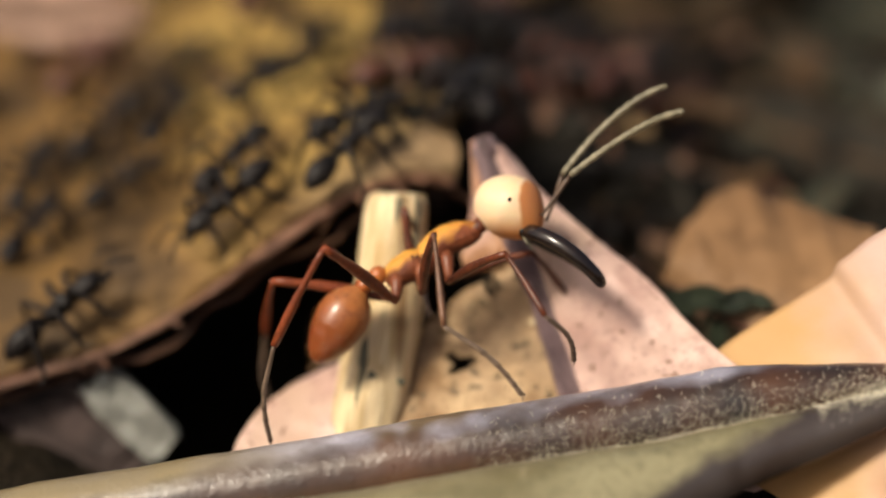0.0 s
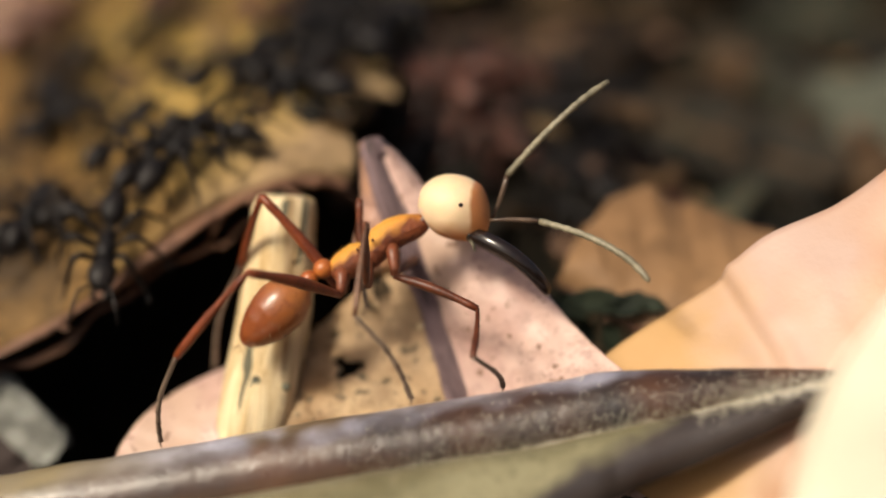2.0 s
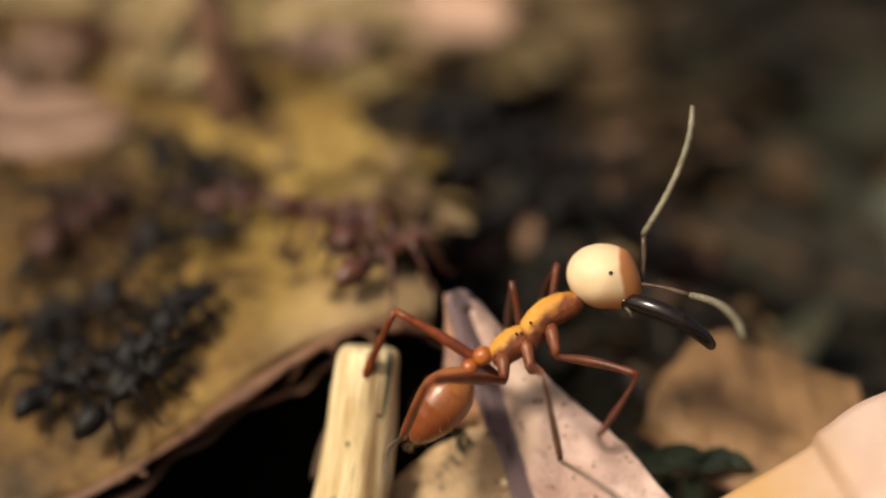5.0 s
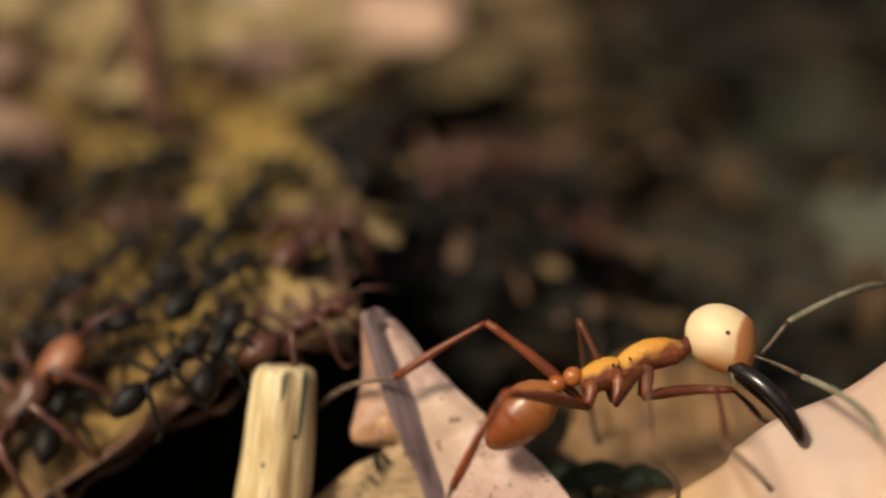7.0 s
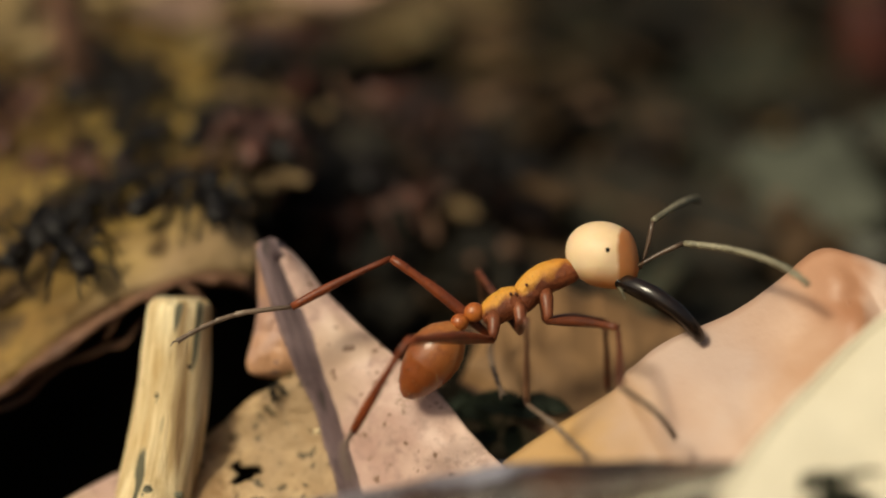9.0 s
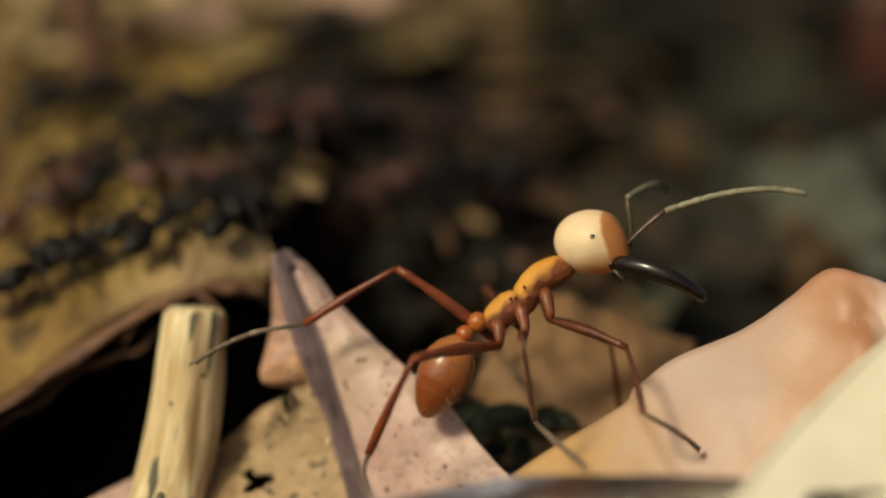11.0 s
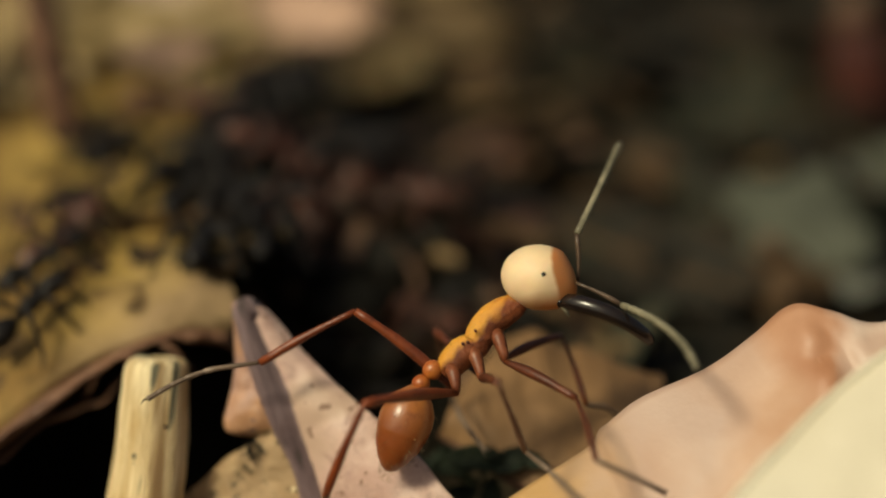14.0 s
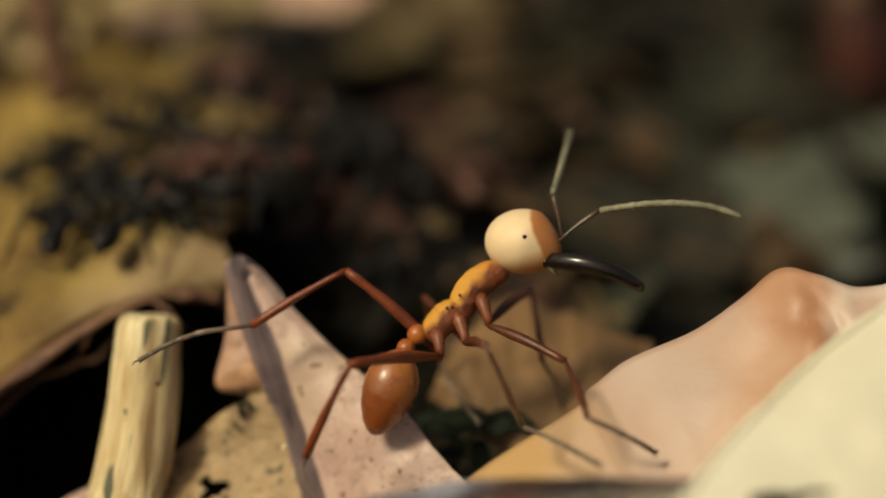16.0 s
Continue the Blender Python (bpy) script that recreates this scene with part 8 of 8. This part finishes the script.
    walk(soldier_parts["FF_femur"], [
        (0, mm(2.450, 0.600, -1.400, -0.0, 5.7, -3.2)), (0.25, mm(2.450, 0.600, -1.400, 0.2, 4.0, 9.7)), (0.5, mm(2.450, 0.600, -1.400, -0.0, 2.2, 22.5)),
        (0.75, mm(2.450, 0.600, -1.400, -5.0, 20.2, 49.6)), (1, mm(2.450, 0.600, -1.400, 0.0, 38.3, 80.2)), (1.25, mm(2.450, 0.600, -1.400, -5.8, -5.0, 61.5)),
        (1.5, mm(2.450, 0.600, -1.400, 4.7, -47.7, 39.6)), (1.75, mm(2.450, 0.600, -1.400, -0.5, -25.3, 53.3)), (2, mm(2.450, 0.600, -1.400, 0.0, -2.5, 63.7)),
        (2.5, mm(2.450, 0.600, -1.400, 0.0, 14.9, 56.8)), (2.75, mm(2.450, 0.600, -1.400, 1.3, -20.9, 34.1)), (3, mm(2.450, 0.600, -1.400, 24.6, -51.8, -3.0)),
        (3.25, mm(2.450, 0.600, -1.400, 13.9, -56.6, 11.0)), (3.5, mm(2.450, 0.600, -1.400, -0.0, -59.5, 28.1)), (4, mm(2.450, 0.600, -1.400, 0.0, -54.7, -2.6)),
        (4.5, mm(2.450, 0.600, -1.400, 0.0, -62.3, -0.1)), (4.7, mm(2.450, 0.600, -1.400, -0.0, -61.9, 0.6)), (6.8, mm(2.450, 0.600, -1.400, 6.0, 10.1, -10.5)),
        (7, mm(2.450, 0.600, -1.400, -0.0, 9.5, -10.2)), (7.5, mm(2.450, 0.600, -1.400, -0.0, -56.8, -4.6)), (7.75, mm(2.450, 0.600, -1.400, -30.0, -14.7, 41.7)),
        (8, mm(2.450, 0.600, -1.400, -25.1, 32.9, 69.8)), (8.5, mm(2.450, 0.600, -1.400, 0.0, 8.5, 36.6)), (8.75, mm(2.450, 0.600, -1.400, -0.3, 14.2, 41.6)),
        (9, mm(2.450, 0.600, -1.400, 0.0, 19.9, 46.7)), (11.5, mm(2.450, 0.600, -1.400, 0.0, 41.5, 56.0)), (11.75, mm(2.450, 0.600, -1.400, 0.2, 38.6, 61.8)),
        (12, mm(2.450, 0.600, -1.400, 0.0, 35.8, 67.4)), (12.5, mm(2.450, 0.600, -1.400, 0.0, 32.6, 85.1)), (13, mm(2.450, 0.600, -1.400, 0.0, 36.2, 79.2)),
        (13.5, mm(2.450, 0.600, -1.400, 0.0, 41.7, 72.6)), (13.75, mm(2.450, 0.600, -1.400, -1.8, 28.3, 58.2)), (14, mm(2.450, 0.600, -1.400, 0.0, 14.8, 45.5)),
        (14.5, mm(2.450, 0.600, -1.400, 0.0, 13.8, 53.2)), (14.75, mm(2.450, 0.600, -1.400, -0.0, 11.9, 51.7)), (15, mm(2.450, 0.600, -1.400, -0.0, 9.9, 50.2)),
        (15.25, mm(2.450, 0.600, -1.400, -0.1, 11.9, 54.9)), (15.5, mm(2.450, 0.600, -1.400, -0.0, 13.8, 59.6)), (16, mm(2.450, 0.600, -1.400, 0.0, 3.0, 51.7)),
    ])
    walk(soldier_parts["FF_tibia"], [
        (0, mm(3.500, 0.000, 0.000, 67.7, 46.0, 69.9)), (0.25, mm(3.500, 0.000, 0.000, 72.2, 45.5, 76.2)), (0.5, mm(3.500, 0.000, 0.000, 76.6, 44.6, 82.4)),
        (0.75, mm(3.500, -0.000, 0.000, 54.8, 17.3, 42.4)), (1, mm(3.500, -0.000, 0.000, 54.4, -15.6, 14.0)), (1.25, mm(3.500, -0.000, 0.000, 59.4, 34.1, 41.6)),
        (1.5, mm(3.500, -0.000, 0.000, 127.0, 63.2, 123.1)), (1.75, mm(3.500, -0.000, 0.000, 54.0, 54.0, 41.5)), (2, mm(3.500, -0.000, 0.000, 36.0, 19.7, 13.2)),
        (2.5, mm(3.500, 0.000, 0.000, 54.5, 2.8, 20.1)), (2.75, mm(3.500, -0.000, 0.000, 63.9, 18.7, 67.1)), (3, mm(3.500, -0.000, 0.000, 83.2, 22.0, 119.2)),
        (3.25, mm(3.500, -0.000, 0.000, 80.8, 12.7, 115.3)), (3.5, mm(3.500, -0.000, 0.000, 79.1, 3.3, 111.8)), (4, mm(3.500, 0.000, 0.000, 71.0, -14.9, 116.7)),
        (4.5, mm(3.500, 0.000, 0.000, 68.1, -12.2, 126.7)), (4.7, mm(3.500, -0.000, 0.000, 69.5, -10.6, 125.6)), (6.8, mm(3.500, 0.000, 0.000, 53.7, 35.0, 63.0)),
        (7, mm(3.500, 0.000, 0.000, 68.6, 30.4, 67.8)), (7.5, mm(3.500, -0.000, -0.000, 91.9, 15.6, 142.5)), (7.75, mm(3.500, -0.000, -0.000, 74.7, 20.0, 90.0)),
        (8, mm(3.500, 0.000, -0.000, 60.7, 9.9, 39.1)), (8.5, mm(3.500, 0.000, -0.000, 63.0, 42.4, 63.0)), (8.75, mm(3.500, -0.000, 0.000, 59.5, 50.4, 59.9)),
        (9, mm(3.500, -0.000, 0.000, 54.3, 58.3, 55.2)), (11.5, mm(3.500, -0.000, 0.000, 43.6, 36.9, 37.3)), (11.75, mm(3.500, -0.000, -0.000, 43.4, 35.3, 36.5)),
        (12, mm(3.500, -0.000, -0.000, 43.3, 33.7, 35.6)), (12.5, mm(3.500, -0.000, 0.000, 37.2, 28.4, 27.0)), (13, mm(3.500, -0.000, 0.000, 44.9, 28.0, 34.2)),
        (13.5, mm(3.500, -0.000, 0.000, 80.8, -6.6, 55.9)), (13.75, mm(3.500, -0.000, 0.000, 83.0, 38.6, 63.4)), (14, mm(3.500, -0.000, 0.000, 130.3, 80.3, 114.2)),
        (14.5, mm(3.500, -0.000, 0.000, 65.9, 74.8, 68.0)), (14.75, mm(3.500, 0.000, -0.000, 75.0, 61.9, 78.9)), (15, mm(3.500, 0.000, -0.000, 77.8, 48.8, 83.7)),
        (15.25, mm(3.500, 0.000, -0.000, 89.1, 52.4, 97.5)), (15.5, mm(3.500, 0.000, 0.000, 102.2, 54.0, 113.1)), (16, mm(3.500, -0.000, 0.000, 126.2, 62.1, 134.3)),
    ])
    walk(soldier_parts["FF_tarsus"], [
        (0, mm(4.191, 1.892, -2.086, 84.5, 42.2, 94.4)), (0.25, mm(3.984, 1.976, -2.067, 161.5, 70.8, 180.0)), (0.5, mm(3.775, 2.048, -2.035, -144.1, 34.2, -116.8)),
        (0.75, mm(5.546, 1.866, -0.860, -150.1, 51.9, -137.7)), (1, mm(6.210, 0.674, 0.780, -174.2, 65.4, -175.2)), (1.25, mm(5.296, 1.593, -1.627, -160.3, 28.5, -157.3)),
        (1.5, mm(2.785, 1.095, -2.588, -159.0, -9.3, -149.8)), (1.75, mm(4.779, 1.130, -2.345, -132.1, 3.2, -157.9)), (2, mm(6.159, 0.622, -0.976, -106.0, 18.1, -159.5)),
        (2.5, mm(6.220, 0.995, -0.140, -128.6, 33.7, -155.0)), (2.75, mm(4.567, 2.531, -0.931, -164.9, 37.9, 166.6)), (3, mm(2.188, 2.346, -1.089, 164.6, 23.7, 133.9)),
        (3.25, mm(2.293, 2.558, -0.638, 173.1, 0.7, 172.0)), (3.5, mm(2.425, 2.688, -0.165, 165.6, -22.6, -150.3)), (4, mm(2.242, 2.505, 0.744, 179.8, 4.2, 135.2)),
        (4.5, mm(1.807, 2.274, 0.613, 116.0, -0.7, 135.1)), (4.7, mm(1.842, 2.318, 0.535, 77.6, 2.7, 129.5)), (6.8, mm(4.579, 2.116, -1.663, 72.5, 39.8, 76.3)),
        (7, mm(4.444, 2.317, -1.466, 68.0, 35.4, 68.4)), (7.5, mm(1.283, 1.700, -0.778, 96.5, 22.6, 134.1)), (7.75, mm(3.501, 2.725, -0.992, 117.0, 51.2, 138.9)),
        (8, mm(5.718, 1.801, -0.497, 176.0, 72.3, -175.2)), (8.5, mm(4.471, 1.908, -1.956, -92.6, 46.3, -104.5)), (8.75, mm(4.426, 1.599, -2.236, -37.0, 59.0, -37.8)),
        (9, mm(4.370, 1.253, -2.467, 2.5, 35.4, 13.4)), (11.5, mm(5.343, 1.406, -1.743, 21.9, 11.4, 9.1)), (11.75, mm(5.403, 1.406, -1.677, 5.6, 53.6, -18.9)),
        (12, mm(5.462, 1.404, -1.609, -83.5, 62.3, -117.3)), (12.5, mm(5.772, 1.160, -1.380, -170.4, 67.4, -171.9)), (13, mm(5.618, 1.440, -1.360, -148.0, 67.5, -152.4)),
        (13.5, mm(5.117, 2.384, 0.333, -170.3, 68.0, -171.8)), (13.75, mm(4.516, 2.026, -1.809, 34.4, 69.6, 31.3)), (14, mm(3.301, 0.444, -2.859, 26.6, 28.5, 21.7)),
        (14.5, mm(3.785, 0.707, -2.798, 22.8, 27.1, 15.0)), (14.75, mm(3.762, 1.339, -2.559, -20.2, 73.2, -35.5)), (15, mm(3.710, 1.899, -2.181, -120.8, 43.9, -143.1)),
        (15.25, mm(3.269, 1.756, -2.296, 95.8, 87.9, 73.0)), (15.5, mm(2.832, 1.569, -2.346, 62.5, 40.4, 39.1)), (16, mm(2.552, 0.972, -2.563, 56.6, 53.0, 57.2)),
    ])
    walk(soldier_parts["A_scape"], [
        (0, mm(1.320, 0.400, 0.420, 0.0, -70.7, -145.1)), (0.5, mm(1.320, 0.400, 0.420, -73.4, -79.8, -10.4)), (1, mm(1.320, 0.400, 0.420, 102.0, -58.1, 132.3)),
        (1.5, mm(1.320, 0.400, 0.420, 0.0, -61.6, 178.4)), (2, mm(1.320, 0.400, 0.420, 0.0, -69.3, -162.6)), (2.5, mm(1.320, 0.400, 0.420, -0.0, -32.4, 176.3)),
        (3, mm(1.320, 0.400, 0.420, -0.0, -19.9, 169.7)), (3.5, mm(1.320, 0.400, 0.420, -0.0, -37.9, 162.7)), (4, mm(1.320, 0.400, 0.420, 0.0, -68.6, -173.7)),
        (4.5, mm(1.320, 0.400, 0.420, -0.0, -64.0, -177.0)), (4.7, mm(1.320, 0.400, 0.420, 0.0, -60.3, -171.0)), (6.8, mm(1.320, 0.400, 0.420, 0.0, -74.0, -140.0)),
        (7, mm(1.320, 0.400, 0.420, 0.0, -76.3, -132.1)), (7.5, mm(1.320, 0.400, 0.420, -0.0, -43.1, -168.6)), (8, mm(1.320, 0.400, 0.420, -0.0, -49.1, 137.0)),
        (8.5, mm(1.320, 0.400, 0.420, -0.0, -71.7, 164.6)), (9, mm(1.320, 0.400, 0.420, 0.0, -65.8, -157.1)), (11.5, mm(1.320, 0.400, 0.420, -0.0, -57.7, -158.8)),
        (12, mm(1.320, 0.400, 0.420, -0.0, -38.7, -174.7)), (12.5, mm(1.320, 0.400, 0.420, -0.0, -52.5, 177.3)), (13, mm(1.320, 0.400, 0.420, 0.0, -62.5, -170.2)),
        (13.5, mm(1.320, 0.400, 0.420, -0.0, -52.5, -169.4)), (14, mm(1.320, 0.400, 0.420, 0.0, -61.8, -166.0)), (14.5, mm(1.320, 0.400, 0.420, 0.0, -69.4, -157.7)),
        (15, mm(1.320, 0.400, 0.420, -0.0, -46.4, -164.6)), (15.5, mm(1.320, 0.400, 0.420, -0.0, -41.9, -166.7)), (16, mm(1.320, 0.400, 0.420, -0.0, -60.3, -162.4)),
    ])
    walk(soldier_parts["A_flagellum"], [
        (0, mm(0.806, 0.041, 2.214, -0.0, -79.8, -0.9)), (0.5, mm(1.651, 0.339, 2.290, 0.0, -47.4, 57.6)), (1, mm(0.643, 1.142, 2.033, 0.0, -16.9, 109.8)),
        (1.5, mm(0.417, 0.425, 2.091, -120.0, -80.7, -124.4)), (2, mm(0.679, 0.199, 2.197, 115.3, -79.7, -48.2)), (2.5, mm(-0.281, 0.503, 1.438, -51.8, -22.2, 120.3)),
        (3, mm(-0.438, 0.719, 1.067, 0.0, -6.2, 120.4)), (3.5, mm(-0.112, 0.845, 1.587, -0.0, -38.1, 109.5)), (4, mm(0.632, 0.324, 2.190, -97.7, -80.7, -108.1)),
        (4.5, mm(0.489, 0.357, 2.128, -0.0, -72.2, 96.8)), (4.7, mm(0.391, 0.253, 2.071, -73.4, -78.2, -128.4)), (6.8, mm(0.919, 0.063, 2.246, 27.0, -45.7, 87.9)),
        (7, mm(1.019, 0.067, 2.266, 0.0, -55.4, 78.5)), (7.5, mm(-0.040, 0.127, 1.718, -0.0, -4.0, 105.4)), (8, mm(0.409, 1.249, 1.855, 0.0, -17.3, 97.9)),
        (8.5, mm(0.744, 0.559, 2.223, 0.0, -21.1, 95.2)), (9, mm(0.602, 0.097, 2.153, 0.0, -27.0, 88.6)), (11.5, mm(0.374, 0.033, 2.026, -0.0, -13.1, 89.3)),
        (12, mm(-0.157, 0.264, 1.607, -0.0, -16.5, 114.7)), (12.5, mm(0.165, 0.454, 1.928, 0.0, -12.6, 92.5)), (13, mm(0.455, 0.251, 2.105, -0.0, -50.2, 94.0)),
        (13.5, mm(0.184, 0.188, 1.928, -0.0, -49.3, 116.9)), (14, mm(0.449, 0.183, 2.095, 0.0, -54.1, 99.2)), (14.5, mm(0.701, 0.146, 2.198, 0.0, -70.5, 64.2)),
        (15, mm(0.057, 0.053, 1.797, -0.0, -33.9, 126.2)), (15.5, mm(-0.056, 0.075, 1.690, 0.0, -17.9, 114.3)), (16, mm(0.423, 0.115, 2.070, 0.0, -35.2, 102.8)),
    ])
    walk(soldier_parts["B_scape"], [
        (0, mm(1.320, -0.400, 0.420, 0.0, -83.4, -92.3)), (0.5, mm(1.320, -0.400, 0.420, -40.1, -65.6, 9.5)), (1, mm(1.320, -0.400, 0.420, -0.0, -53.1, -10.5)),
        (1.5, mm(1.320, -0.400, 0.420, -0.0, -25.4, -15.4)), (2, mm(1.320, -0.400, 0.420, -0.0, -38.8, 2.0)), (2.5, mm(1.320, -0.400, 0.420, -0.0, -61.5, -16.5)),
        (3, mm(1.320, -0.400, 0.420, -0.0, -5.6, -15.9)), (3.5, mm(1.320, -0.400, 0.420, -0.0, -48.7, -29.3)), (4, mm(1.320, -0.400, 0.420, -0.0, -29.7, -54.5)),
        (4.5, mm(1.320, -0.400, 0.420, -0.0, -3.5, -46.9)), (4.7, mm(1.320, -0.400, 0.420, -0.0, -16.9, -3.2)), (6.8, mm(1.320, -0.400, 0.420, -0.0, -17.0, 5.6)),
        (7, mm(1.320, -0.400, 0.420, -0.0, -27.2, 5.3)), (7.5, mm(1.320, -0.400, 0.420, -0.0, -47.4, -6.6)), (8, mm(1.320, -0.400, 0.420, 0.0, -40.3, -35.6)),
        (8.5, mm(1.320, -0.400, 0.420, -0.0, -3.8, 11.4)), (9, mm(1.320, -0.400, 0.420, -0.0, -64.5, -3.3)), (11.5, mm(1.320, -0.400, 0.420, 0.0, -66.6, 4.2)),
        (11.75, mm(1.320, -0.400, 0.420, -1.0, -71.1, -2.9)), (12, mm(1.320, -0.400, 0.420, -0.0, -75.6, -11.8)), (12.5, mm(1.320, -0.400, 0.420, 34.2, -51.2, -102.4)),
        (12.75, mm(1.320, -0.400, 0.420, 9.2, -40.3, -60.3)), (13, mm(1.320, -0.400, 0.420, -0.0, -21.5, -31.6)), (13.5, mm(1.320, -0.400, 0.420, -0.0, -48.1, 1.4)),
        (14, mm(1.320, -0.400, 0.420, 0.0, -1.1, -2.0)), (14.25, mm(1.320, -0.400, 0.420, 1.8, 6.9, -26.6)), (14.5, mm(1.320, -0.400, 0.420, 0.0, 14.8, -51.6)),
        (14.75, mm(1.320, -0.400, 0.420, -0.8, -18.4, -27.6)), (15, mm(1.320, -0.400, 0.420, -20.9, -47.2, 7.7)), (15.5, mm(1.320, -0.400, 0.420, -0.0, -63.7, 2.6)),
        (16, mm(1.320, -0.400, 0.420, -0.0, -55.6, 4.9)),
    ])
    walk(soldier_parts["B_flagellum"], [
        (0, mm(1.311, -0.617, 2.308, -0.0, -55.6, -35.1)), (0.5, mm(2.095, -0.270, 2.150, 0.0, -10.0, -40.8)), (1, mm(2.441, -0.607, 1.940, 0.0, -21.3, -24.8)),
        (1.5, mm(2.975, -0.856, 1.235, -0.0, 2.6, -44.1)), (2, mm(2.800, -0.348, 1.611, 0.0, -10.6, -27.2)), (2.5, mm(2.189, -0.658, 2.090, -0.0, -35.0, -17.6)),
        (3, mm(3.138, -0.919, 0.607, 25.9, 0.6, -90.7)), (3.5, mm(2.413, -1.014, 1.848, 0.0, -18.8, -30.9)), (4, mm(2.278, -1.745, 1.361, -0.0, 3.1, -62.3)),
        (4.5, mm(2.616, -1.785, 0.536, 0.0, 6.9, -81.1)), (4.7, mm(3.135, -0.501, 0.973, -0.0, 5.8, -68.4)), (6.8, mm(3.128, -0.222, 0.975, 0.0, -0.4, -49.0)),
        (7, mm(3.003, -0.243, 1.287, 0.0, -4.0, -42.2)), (7.5, mm(2.598, -0.547, 1.818, 0.0, 7.8, -44.4)), (8, mm(2.499, -1.243, 1.649, -0.0, -0.3, 0.7)),
        (8.5, mm(3.179, -0.026, 0.544, 0.0, 14.6, -30.7)), (9, mm(2.138, -0.447, 2.134, -0.0, -16.6, -22.8)), (11.5, mm(2.072, -0.344, 2.164, -0.0, -33.2, 5.1)),
        (11.75, mm(1.934, -0.431, 2.218, 24.2, -26.0, -41.8)), (12, mm(1.781, -0.497, 2.261, 35.4, -6.5, -79.8)), (12.5, mm(1.065, -1.562, 1.901, -0.0, -5.8, -83.4)),
        (12.75, mm(2.037, -1.658, 1.650, -4.6, -3.6, -31.4)), (13, mm(2.826, -1.325, 1.118, -5.7, 1.4, 20.2)), (13.5, mm(2.587, -0.369, 1.835, -0.0, -11.9, -1.8)),
        (14, mm(3.219, -0.465, 0.456, 0.0, 7.2, -46.0)), (14.25, mm(3.007, -1.243, 0.193, 15.4, 19.8, 13.8)), (14.5, mm(2.462, -1.839, -0.066, 34.4, 12.8, 75.3)),
        (14.75, mm(2.918, -1.236, 1.018, 29.5, 2.4, 39.8)), (15, mm(2.600, -0.228, 1.813, 31.6, -8.9, 4.9)), (15.5, mm(2.161, -0.362, 2.123, -0.0, -36.6, 0.2)),
        (16, mm(2.390, -0.309, 1.987, -0.0, -18.0, 2.8)),
    ])

motions()
